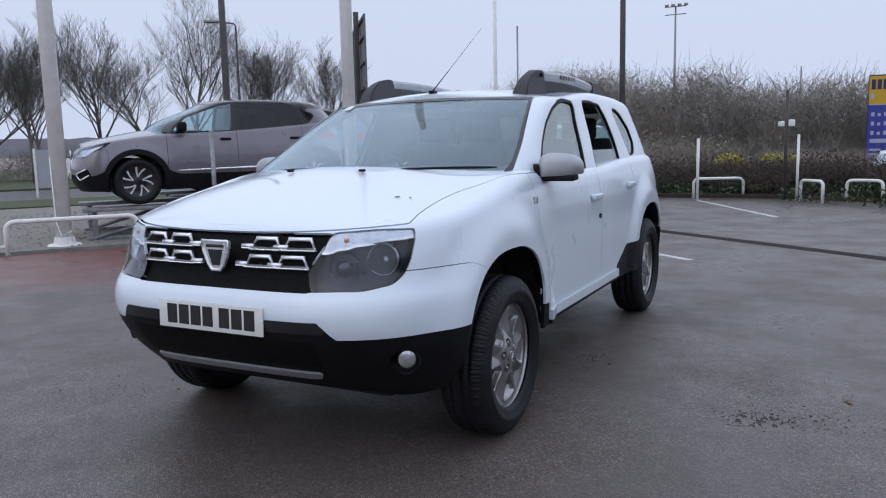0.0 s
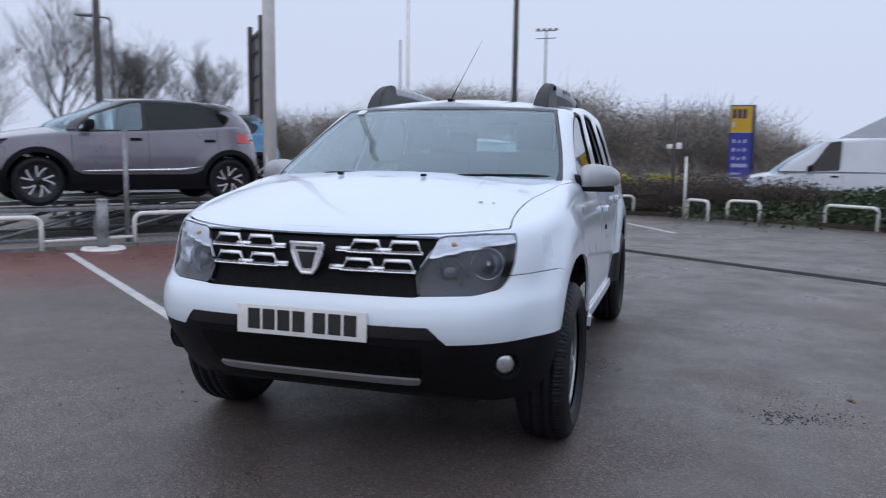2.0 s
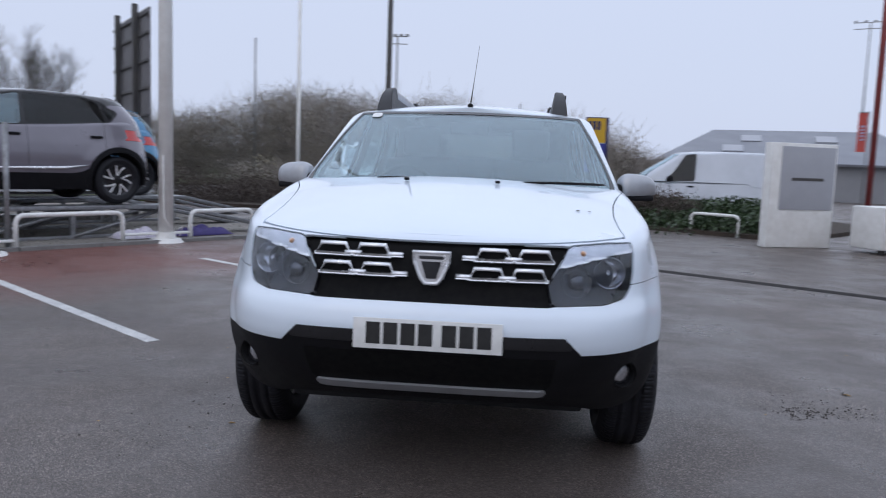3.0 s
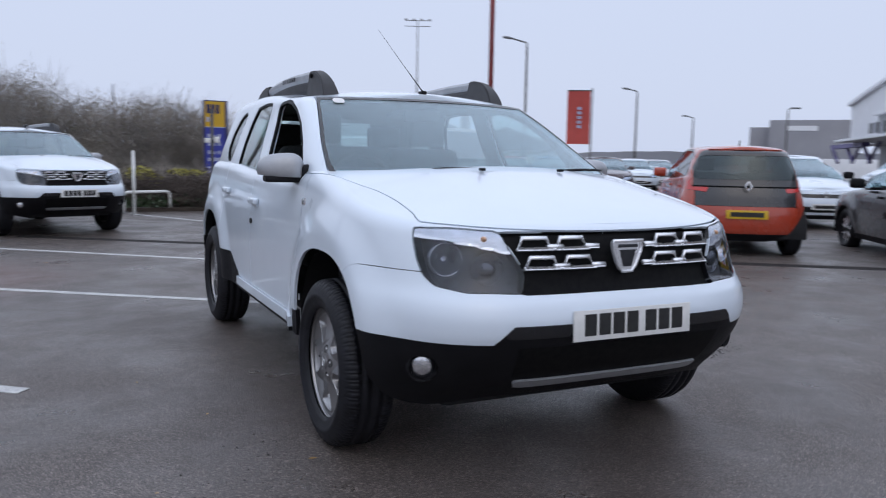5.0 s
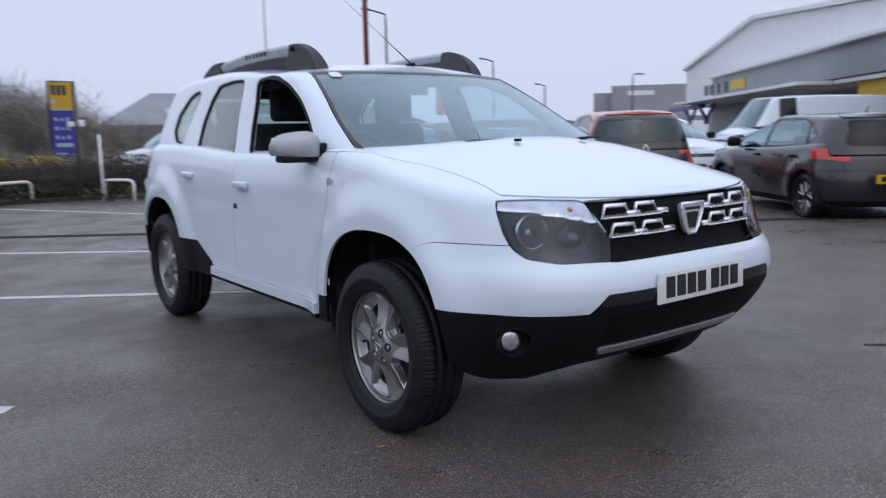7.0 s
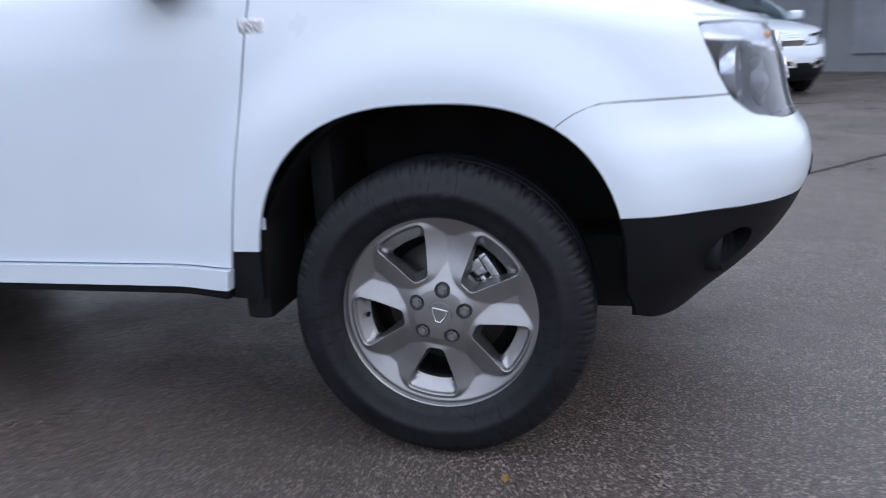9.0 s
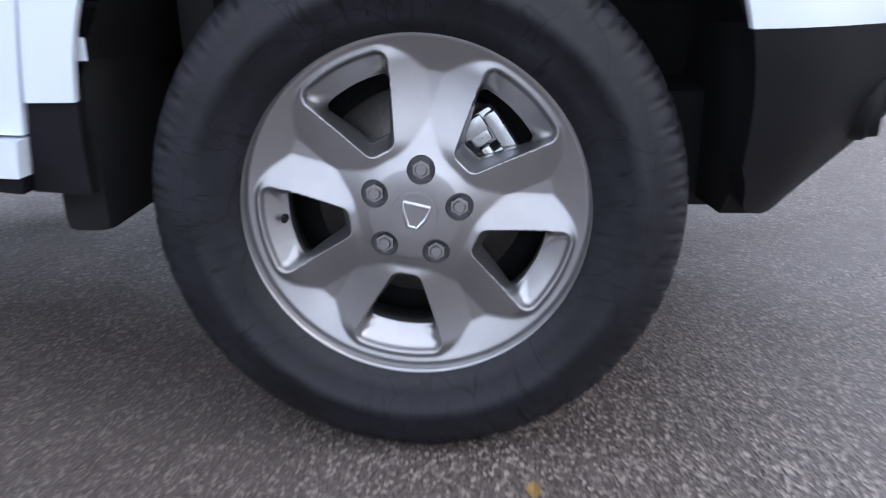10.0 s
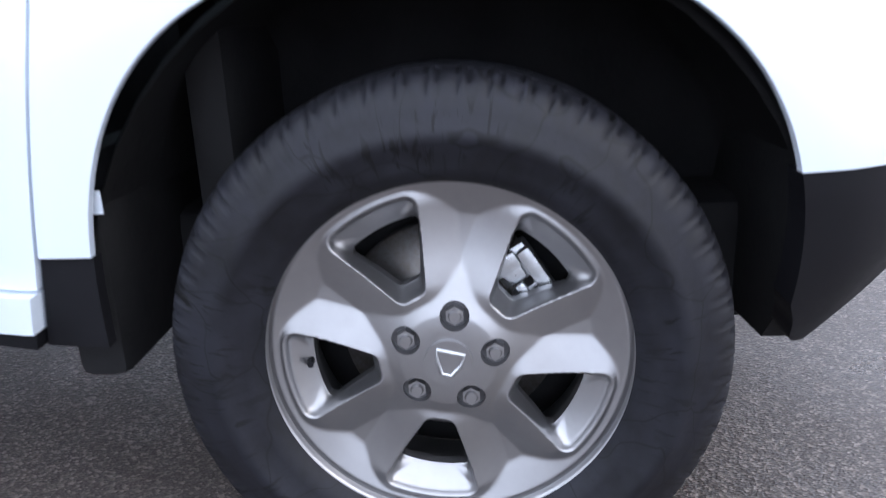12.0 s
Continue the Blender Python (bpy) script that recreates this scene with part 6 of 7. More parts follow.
def flag_pole(x, y, r0, r1, h, name="flag_pole", label="tall white flag pole with a round base"):
    root = thing(name, label, "pole", pose(x, y, 0), "flag poles")
    part("shaft", tube("shaft", [(0, 0, 0.04), (0, 0, h * 0.5), (0, 0, h)], [r0, (r0 + r1) / 2, r1], POST_WHITE, 20), None, root)
    part("base_flange", cyl((0, 0, 0), (0, 0, 0.05), 0.24, 0.20, 28), POST_WHITE, root)
    part("base_collar", cyl((0, 0, 0.05), (0, 0, 0.14), r0 + 0.035, r0 + 0.02, 24), POST_WHITE, root)
    part("halyard", tube("halyard", [(0.02, -r0 - 0.03, 1.2), (0.03, -r0 - 0.02, 0.35), (0.20, -r0 - 0.08, 0.16), (0.28, -0.1, 0.24), (0.22, -0.05, 0.10)], 0.007, POST_WHITE, 6), None, root)
    return root


flag_pole(-7.14, 3.80, 0.105, 0.08, 8.5)
flag_pole(-4.55, 6.85, 0.10, 0.075, 8.5)
flag_pole(-3.76, 10.56, 0.038, 0.032, 4.4, label="slim pale flag pole beside the parked SUV")


def post(name, x, y, h, r, mat, label, category="post", group="", tip=True):
    root = thing(name, label, category, pose(x, y, 0), group)
    part("shaft", tube("shaft", [(0, 0, 0), (0, 0, h)], r, mat, 12), None, root)
    if tip:
        part("cap", cyl((0, 0, h), (0, 0, h + 0.02), r * 1.1, r * 0.8), mat, root)
    return root


post("marker_post", -5.72, 5.16, 1.50, 0.032, GALV, "slim galvanised marker post beside a hoop", group="marker posts")
post("marker_post", -0.56, 13.45, 1.24, 0.030, POST_WHITE, "slim white marker post before the hedge", group="marker posts")
post("marker_post", 1.30, 13.35, 1.28, 0.026, POST_WHITE, "slim white marker post before the hedge", group="marker posts")
stub = post("stub_post", -5.72, 4.70, 0.62, 0.075, GALV, "short galvanised post with a round base plate")
part("base_plate", cyl((0, 0, 0), (0, 0, 0.03), 0.27, 0.25, 28), POST_WHITE, stub)

# the steel display ramp under the grey car
ramp = thing("display_ramp", "galvanised steel display ramp with diagonal braces", "ramp", pose(-7.48, 5.29, 0, 0, 0, -36))
for x in (-0.77, 0.77):
    part("runway", box((x - 0.17, -0.75, 0.43), (x + 0.17, 3.45, 0.485), 0.008), GALV, ramp)
    for yy in (-0.6, 0.7, 2.0, 3.3):
        part("leg", box((x - 0.035, yy - 0.035, 0.03), (x + 0.035, yy + 0.035, 0.43), 0.006), GALV, ramp)
    for yy in (-0.6, 0.7, 2.0):
        part("brace", tube("brace", [(x + 0.03, yy, 0.06), (x + 0.03, yy + 1.3, 0.41)], 0.028, GALV, 6), None, ramp)
    part("foot_rail", box((x - 0.04, -0.7, 0.03), (x + 0.04, 3.4, 0.075), 0.006), GALV, ramp)
    part("incline", box((-0.17, 0, -0.05), (0.17, 2.2, 0), 0.008, pose(x, 3.45, 0.485, -12)), GALV, ramp)
for yy in (-0.6, 0.7, 2.0, 3.3):
    part("cross_beam", box((-0.77, yy - 0.03, 0.34), (0.77, yy + 0.03, 0.40), 0.006), GALV, ramp)
copy_thing(ramp, pose(-8.48, 7.83, 0, 0, 0, -36))
# folded banners lying by the hoop
PURPLE = material("purple_banner_cloth", (0.030, 0.020, 0.11), 0.7, other=(0.05, 0.035, 0.16), scale=12, bump=0.3, bump_scale=200)
BANNER_WHITE = material("white_banner_cloth", (0.60, 0.58, 0.62), 0.7, other=(0.42, 0.38, 0.48), scale=16, bump=0.3, bump_scale=200)
for (x, y, w, d, mt, lab) in ((-4.98, 6.95, 0.75, 0.40, BANNER_WHITE, "crumpled white banner lying on the gravel"), (-4.42, 7.75, 0.9, 0.38, PURPLE, "folded purple banner lying on the gravel")):
    bm = bmesh.new()
    bmesh.ops.create_grid(bm, x_segments=26, y_segments=16, size=0.5)
    for v in bm.verts:
        e = max(0.0, 1 - (abs(v.co.x) * 2) ** 4) * max(0.0, 1 - (abs(v.co.y) * 2) ** 4)
        v.co.z = 0.01 + e * (0.09 + 0.07 * noise.noise(Vector((v.co.x * 5 + x, v.co.y * 7, 2.0))))
        v.co.x, v.co.y = v.co.x * w, v.co.y * d
    bmesh.ops.solidify(bm, geom=bm.faces[:], thickness=0.006)
    o = part("folded_banner", smooth_by_angle(bm, 60), mt)
    o.matrix_world = pose(x, y, 0.035, 0, 0, 55)
    tagged(o, lab, "banner")

# a strip of darker joint across the asphalt
TAR = material("tar_joint", (0.022, 0.020, 0.020), 0.9, other=(0.036, 0.033, 0.032), scale=10, bump=0.5, bump_scale=120, spec=0.12)
tagged(strip("asphalt_joint", (-2.4, 9.43), (4.1, 4.82), 0.22, TAR, 0.003), "dark tar joint across the asphalt", "joint", kind="structure")
tagged(strip("asphalt_joint", (4.1, 4.82), (9.5, 1.0), 0.25, TAR, 0.003), "dark tar joint across the asphalt", "joint", kind="structure")
tagged(strip("asphalt_joint", (1.8, -0.66), (4.0, -2.6), 0.03, TAR, 0.003), "narrow tar joint across the asphalt", "joint", kind="structure")

# fallen leaves and small stones
LEAF = material("fallen_leaf", (0.56, 0.38, 0.15), 0.7, other=(0.40, 0.25, 0.09), scale=60, random_tint=0.25)


def leaf(x, y, s, rz, mat=LEAF):
    bm = bmesh.new()
    ring = [bm.verts.new((s * a, s * b, s * (0.10 + 0.25 * abs(b)))) for a, b in ((-1, 0), (-0.5, 0.5), (0.1, 0.55), (0.6, 0.35), (1.1, 0.0), (0.6, -0.35), (0.1, -0.5), (-0.5, -0.45))]
    mid = bm.verts.new((0, 0, s * 0.05))
    for i in range(8):
        bm.faces.new((ring[i], ring[(i + 1) % 8], mid))
    bmesh.ops.solidify(bm, geom=bm.faces[:], thickness=0.0015)
    o = part("fallen_leaf", bm, mat)
    o.matrix_world = pose(x, y, 0.001, 0, 0, rz)
    return tagged(o, "curled yellow-brown leaf lying on the asphalt", "leaf", "fallen leaves")


for i, (x, y, s) in enumerate(((-0.962, -0.159, 0.018), (-1.25, 0.55, 0.010), (-1.5, 1.2, 0.012), (2.185, 0.961, 0.022), (-1.55, -0.25, 0.008), (1.6, 0.5, 0.010), (-2.4, 2.2, 0.012), (2.6, 2.0, 0.012), (-2.0, 6.3, 0.015))):
    leaf(x, y, s, i * 47)

GRIT = material("dark_wet_grit", (0.020, 0.017, 0.015), 0.6, other=(0.055, 0.045, 0.038), scale=70)
# two specks of dead leaf lie on the bonnet
for x, y, z, r in ((0.532, -0.349, 1.044, 0.010), (0.579, -0.326, 1.040, 0.006)):
    bm = bmesh.new()
    ring = [bm.verts.new((r * math.cos(k * 1.047) * (1.4 if k % 2 else 1), r * 0.6 * math.sin(k * 1.047), 0.001 + 0.002 * (k % 2))) for k in range(6)]
    bm.faces.new(ring)
    bmesh.ops.solidify(bm, geom=bm.faces[:], thickness=0.0015)
    speck = part("leaf_speck", bm, GRIT)
    speck.matrix_world = pose(x, y, z, 12, 0, 30)
    tagged(speck, "dark speck of dead leaf on the white bonnet", "leaf", "leaf specks")

# dark grit and leaf litter swept together on the asphalt
rng_g = random.Random(5)
vs, fs = [], []
for cx, cy, rx, ry, count in ((1.83, 0.57, 0.16, 0.12, 170), (2.01, 0.63, 0.24, 0.16, 70), (2.18, 0.98, 0.02, 0.02, 16), (1.88, 0.79, 0.30, 0.16, 60), (-1.25, -0.30, 0.4, 0.3, 40), (-1.05, 0.15, 0.3, 0.25, 40)):
    for _ in range(count):
        px_, py_, r_ = cx + rng_g.gauss(0, rx * 0.5), cy + rng_g.gauss(0, ry * 0.5), rng_g.uniform(0.002, 0.0075)
        o = len(vs)
        t0 = rng_g.uniform(0, 3)
        vs += [(px_ + r_ * math.cos(t0 + k * 1.5708) * rng_g.uniform(0.7, 1.3), py_ + r_ * math.sin(t0 + k * 1.5708) * rng_g.uniform(0.7, 1.3), 0.0005) for k in range(4)]
        vs.append((px_ + rng_g.uniform(-0.3, 0.3) * r_, py_, r_ * rng_g.uniform(0.5, 1.0)))
        fs += [(o + k, o + (k + 1) % 4, o + 4) for k in range(4)]
tagged(part("grit", mesh_of("grit", vs, fs, [GRIT], smooth=False), None), "dark wet grit scattered on the asphalt", "grit", kind="stuff")


# ---- planting: hedge, ground cover, trees ----
# hedge brown is raised a little for haze
HEDGE_TWIG = material("brown_hedge", (0.055, 0.042, 0.036), 0.9, other=(0.10, 0.078, 0.064), scale=6)
IVY = material("dark_ivy", (0.018, 0.040, 0.014), 0.45, other=(0.045, 0.075, 0.025), scale=7, fine=0.3, bump_scale=30)
YELLOW_LEAF = material("yellow_green_leaf", (0.30, 0.27, 0.04), 0.55, other=(0.46, 0.42, 0.10), scale=8)
# scrub and its leaves carry mist in a lighter, greyer base colour
SCRUB = material("winter_scrub_twigs", (0.20, 0.178, 0.160), 0.95, other=(0.31, 0.275, 0.240), scale=0.6)
SCRUB_LEAF = material("scrub_leaves", (0.145, 0.138, 0.100), 0.85, other=(0.24, 0.215, 0.150), scale=0.5)


def leaf_cloud(name, mat, centres, count, size, rng, flat=0.6):
    """Many small folded leaves thrown inside a row of round volumes (x, y, z, rx, ry, rz)."""
    vs, fs = [], []
    weights = [c[3] * c[4] * c[5] for c in centres]
    for c in rng.choices(centres, weights, k=count):
        while True:
            p = Vector((rng.uniform(-1, 1), rng.uniform(-1, 1), rng.uniform(-1, 1)))
            if 0.25 < p.length < 1:
                break
        p = Vector((c[0] + p.x * c[3], c[1] + p.y * c[4], c[2] + p.z * c[5]))
        if p.z < 0.02:
            continue
        s = size * rng.uniform(0.6, 1.4)
        a = Vector((rng.gauss(0, 1), rng.gauss(0, 1), rng.gauss(0, flat))).normalized() * s
        b = a.orthogonal().normalized() * s * 0.55
        b.rotate(Matrix.Rotation(rng.uniform(0, 6), 3, a.normalized()))
        n = len(vs)
        vs += [p - a, p + b, p + a, p - b]
        fs.append((n, n + 1, n + 2, n + 3))
    return mesh_of(name, vs, fs, [mat], smooth=False)


def twigs(name, mat, centres, count, length, radius, rng, up=0.9):
    vs, fs = [], []
    weights = [c[3] * c[4] for c in centres]
    for c in rng.choices(centres, weights, k=count):
        p = Vector((c[0] + rng.uniform(-1, 1) * c[3], c[1] + rng.uniform(-1, 1) * c[4], max(0.0, c[2] + rng.uniform(-1, 0.35) * c[5])))
        d = Vector((rng.gauss(0, 0.55), rng.gauss(0, 0.55), rng.uniform(0.2, 1) * up)).normalized()
        l = length * rng.uniform(0.5, 1.3)
        q = p + d * l * 0.5
        d2 = (d + Vector((rng.gauss(0, 0.3), rng.gauss(0, 0.3), rng.gauss(0.1, 0.2)))).normalized()
        e = q + d2 * l * 0.5
        n = len(vs)
        o1 = d.orthogonal().normalized()
        o2 = d.cross(o1)
        for pt, r in ((p, radius), (q, radius * 0.7), (e, radius * 0.25)):
            vs += [pt + o1 * r, pt - o1 * r * 0.5 + o2 * r * 0.87, pt - o1 * r * 0.5 - o2 * r * 0.87]
        for k in (0, 3):
            for j in range(3):
                fs.append((n + k + j, n + k + (j + 1) % 3, n + k + 3 + (j + 1) % 3, n + k + 3 + j))
    return mesh_of(name, vs, fs, [mat], smooth=False)


rng = random.Random(11)
kerb_line = [(-9.0, 15.2), (-4.5, 14.6), (-1.3, 14.2), (1.0, 14.25), (2.6, 13.6), (4.0, 12.6), (5.4, 11.4)]
bed = kerb_line + [(9.0, 16.0), (7.0, 30.0), (-12.0, 30.0)]
tagged(slab("planting_bed", bed, 0.08, SOIL), "dark soil planting bed behind a low edge", "soil", kind="structure")


def on_line(t):
    s = t * (len(kerb_line) - 1)
    i = min(int(s), len(kerb_line) - 2)
    a, b = Vector(kerb_line[i]), Vector(kerb_line[i + 1])
    return a + (b - a) * (s - i)


hedge = []
for i in range(40):
    p = on_line(i / 39 * 0.80)
    hedge.append((p.x + rng.uniform(-0.1, 0.1), p.y + 1.0 + rng.uniform(-0.15, 0.3), 0.42, 0.55, 0.6, 0.50 + rng.uniform(-0.06, 0.10)))
hedge += [(0.35 + 0.3 * k, 14.55 - 0.07 * k, 0.36, 0.35, 0.22, 0.34 + 0.05 * (k % 2)) for k in range(6)]
tagged(part("hedge", twigs("hedge", HEDGE_TWIG, hedge, 17000, 0.30, 0.006, rng), None), "bare brown hedge along the car park edge", "hedge", kind="stuff")
tagged(part("hedge_leaves", leaf_cloud("hedge_leaves", HEDGE_TWIG, hedge, 12000, 0.030, rng), None), "dead brown leaves held in the hedge", "hedge", kind="stuff")
ivy = []
for i in range(46):
    p = on_line(0.30 + i / 45 * 0.70)
    k = 0.10 + 0.16 * (i / 45)
    ivy.append((p.x + rng.uniform(-0.1, 0.1), p.y + 0.45 + rng.uniform(-0.1, 0.4), 0.10 + k * 0.6, 0.5, 0.5, k + rng.uniform(0, 0.08)))
    if i > 22:
        ivy.append((p.x + rng.uniform(0.2, 0.5), p.y + 1.3 + rng.uniform(-0.1, 0.5), 0.18 + k, 0.6, 0.6, k + rng.uniform(0.05, 0.15)))
ivy += [(1.2 + 0.28 * k, 13.55 - 0.22 * k, 0.14, 0.26, 0.24, 0.16 + 0.05 * (k % 3)) for k in range(9)]
tagged(part("ivy", leaf_cloud("ivy", IVY, ivy, 17500, 0.040, rng, 1.2), None), "dark green ivy covering the ground", "ivy", kind="stuff")
bush = [(-0.25, 15.7, 0.74, 0.32, 0.25, 0.20), (-0.02, 15.7, 0.60, 0.28, 0.2, 0.20), (0.75, 15.9, 0.80, 0.45, 0.2, 0.08)]
yb = thing("yellow_shrub", "yellow-green shrub growing above the brown hedge", "shrub")
part("leaves", leaf_cloud("leaves", YELLOW_LEAF, bush, 760, 0.045, rng, 1.2), None, yb)
part("stems", twigs("stems", BARK, [(-0.05, 15.9, 0.5, 0.25, 0.2, 0.5)], 40, 0.7, 0.008, rng), None, yb)

# the belt of scrub and small trees behind the hedge
tops = curve((-24, 3.4), (-16, 3.7), (-12.5, 5.1), (-9.5, 5.1), (-7, 4.5), (-5, 3.7), (-3, 4.3), (-1, 3.6), (1, 3.55), (3.3, 3.4), (4.8, 2.5), (5.8, 1.8), (9, 1.2))
belt = []
for i in range(150):
    t = i / 149
    x = -24 + 33 * t
    y = 31 + 5.5 * math.exp(-((x + 14) / 6) ** 2) + rng.uniform(-2.0, 2.5)
    h = 0.63 * float(tops(x)) * rng.uniform(0.78, 1.10)
    belt.append((x, y, h, 1.1, 1.2, h * 0.95))
tagged(part("scrub_belt", twigs("scrub_belt", SCRUB, belt, 46000, 1.05, 0.009, rng), None), "dense belt of leafless winter scrub and trees", "trees", kind="stuff")
tagged(part("scrub_foliage", leaf_cloud("scrub_foliage", SCRUB_LEAF, [(x, y, z * 0.80, rx, ry, rz * 0.80) for x, y, z, rx, ry, rz in belt], 60000, 0.038, rng, 1.0), None), "sparse olive-brown leaves in the scrub", "foliage", kind="stuff")
near = [(-7 + i * 1.15 + rng.uniform(-0.4, 0.4), 20.5 + rng.uniform(-1, 3.5), 0.65 if i < 6 else 0.42, 0.9, 0.9, (0.75 if i < 6 else 0.42) + rng.uniform(-0.1, 0.35 if i < 6 else 0.1)) for i in range(13)]
tagged(part("low_scrub", twigs("low_scrub", SCRUB, near, 7000, 0.55, 0.008, rng), None), "tangle of low brown brambles behind the hedge", "scrub", kind="stuff")
tagged(part("low_scrub_leaves", leaf_cloud("low_scrub_leaves", SCRUB_LEAF, near, 6000, 0.045, rng, 1.0), None), "thin olive leaves in the brambles", "foliage", kind="stuff")

far = [(-38.0 + 17.0 * k / 30 + rng.uniform(-1, 1), 8.0 + 28.0 * k / 30 + rng.uniform(-1, 1), 0.9, 0.9, 0.9, 0.9 + rng.uniform(-0.2, 0.3)) for k in range(31)]
tagged(part("far_scrub", twigs("far_scrub", SCRUB, far, 8000, 0.7, 0.012, rng), None), "thin brown scrub beyond the road", "scrub", kind="stuff")


def bare_tree(x, y, h, seed, spread=0.5, label="leafless winter tree with fine upright branches"):
    """A trunk that forks into limbs, boughs and fine twigs."""
    r = random.Random(seed)
    root = thing("bare_tree", label, "tree", pose(x, y, 0.05), "bare trees")
    trunk, crown = ([], []), ([], [])

    def limb(p, d, length, rad, level):
        n = 4 if level < 3 else 3
        pts, q, dd = [p], p.copy(), d.copy()
        for k in range(n):
            dd = (dd + Vector((r.gauss(0, 0.10), r.gauss(0, 0.10), 0.05 + 0.02 * level))).normalized()
            q = q + dd * length / n
            pts.append(q.copy())
        rads = [rad * (1 - 0.62 * k / n) for k in range(n + 1)]
        vs, fs = tube_arrays(pts, rads, 8 if level == 0 else (5 if level == 1 else 3))
        tgt = trunk if level == 0 else crown
        o = len(tgt[0])
        tgt[0].extend(vs)
        tgt[1].extend(tuple(i + o for i in f) for f in fs)
        if level >= 4:
            return
        kids = (12, 7, 6, 4)[level]
        for k in range(kids):
            t = (0.32 + 0.68 * (k + r.random() * 0.8) / kids) if level == 0 else (0.25 + 0.75 * (k + r.random()) / kids)
            i = min(int(t * n), n - 1)
            at = pts[i].lerp(pts[i + 1], t * n - i)
            ax = Vector((r.gauss(0, 1), r.gauss(0, 1), r.gauss(0, 0.3))).normalized()
            nd = (dd * 0.72 + ax * (spread + 0.22) + Vector((0, 0, 0.24))).normalized()
            limb(at, nd, length * r.uniform(0.46, 0.72) * (1.2 - 0.4 * t), max(rads[i] * r.uniform(0.42, 0.6), 0.006), level + 1)
    limb(Vector((0, 0, 0)), Vector((r.gauss(0, 0.04), r.gauss(0, 0.04), 1)).normalized(), h * 0.56, h * 0.0135, 0)
    part("trunk", mesh_of("trunk", trunk[0], trunk[1], [BARK]), None, root)
    part("crown", mesh_of("crown", crown[0], crown[1], [BARK]), None, root)
    return root


first = bare_tree(-27.4, 17.6, 6.8, 1, 0.42)
bare_tree(-25.9, 19.6, 7.4, 2, 0.42)
bare_tree(-23.6, 22.9, 8.4, 3, 0.44)
second = bare_tree(-22.9, 28.2, 7.6, 5, 0.55)
copy_thing(first, pose(-23.6, 26.6, 0.05, 0, 0, 75))
copy_thing(first, pose(-21.6, 30.2, 0.05, 0, 0, 140))
copy_thing(second, pose(-32.0, 19.0, 0.05, 0, 0, 60))
copy_thing(first, pose(-33.0, 12.0, 0.05, 0, 0, 230))
copy_thing(first, pose(-36.0, 24.0, 0.05, 0, 0, 20))
copy_thing(second, pose(-30.5, 27.0, 0.05, 0, 0, 300))


# ---- poles, signs and buildings further off ----
def lamp_column(x, y, h, r, arm=0.0, turn=0.0, mat=None, label="dark steel lamp column", name="lamp_column"):
    mat = mat or DARK_POST
    root = thing(name, label, "lamp post", pose(x, y, 0, 0, 0, turn), "lamp columns")
    part("column", tube("column", [(0, 0, 0), (0, 0, h * 0.25), (0, 0, h)], [r * 1.35, r, r * 0.75], mat, 12), None, root)
    part("base", cyl((0, 0, 0), (0, 0, 0.9), r * 1.7), mat, root)
    if arm:
        part("arm", tube("arm", rounded([(0, 0, h - 0.02), (0, 0, h + 0.22), (-arm, 0, h + 0.30)], 0.25, 5), r * 0.55, mat, 8), None, root)
        part("lantern", blob((0.55, 0.2, 0.10), (-arm - 0.15, 0, h + 0.29)), GALV, root)
    return root


lamp_column(-3.54, 18.96, 11.5, 0.080)
lamp_column(-18.3, 19.2, 11.0, 0.13)
lamp_column(-18.0, 19.55, 5.6, 0.05, 0.7, 40)
lamp_column(19.3, 30.9, 6.9, 0.07, 1.4, 20)
lamp_column(30.0, 35.2, 5.4, 0.07, 1.2, 20)
lamp_column(39.4, 40.2, 4.4, 0.07, 1.2, 20)
lamp_column(36.0, 29.1, 4.3, 0.06, 0.3, 160)


def flood_mast(x, y, h, w, turn):
    root = thing("floodlight_mast", "tall slender floodlight mast with a crossbar", "mast", pose(x, y, 0, 0, 0, turn), "floodlight masts")
    part("shaft", tube("shaft", [(0, 0, 0), (0, 0, h)], [0.13, 0.06], GALV, 10), None, root)
    for z in (h, h - 0.55):
        part("crossbar", box((-w, -0.04, z - 0.03), (w, 0.04, z + 0.03)), GALV, root)
    for k in range(4):
        part("floodlight", box((-w + k * w * 0.6, -0.12, h + 0.03), (-w + k * w * 0.6 + 0.25, 0.12, h + 0.18), 0.02), GALV, root)


flood_mast(-9.2, 55.7, 10.7, 0.75, 0)
flood_mast(30.7, 70.0, 15.1, 1.3, -25)
post("thin_mast", -12.7, 34.0, 7.0, 0.045, GALV, "thin grey mast rising behind the scrub", "mast")
post("thin_mast", 0.25, 34.0, 4.2, 0.03, GALV, "thin grey mast rising behind the scrub", "mast")
cam_post = post("camera_post", 1.04, 13.95, 2.15, 0.032, DARK_POST, "dark post with small white equipment boxes", "post")
part("equipment_box", box((-0.15, -0.06, 1.46), (-0.035, 0.06, 1.56), 0.015), POST_WHITE, cam_post)
part("equipment_box", box((0.035, -0.06, 1.46), (0.15, 0.06, 1.59), 0.015), POST_WHITE, cam_post)

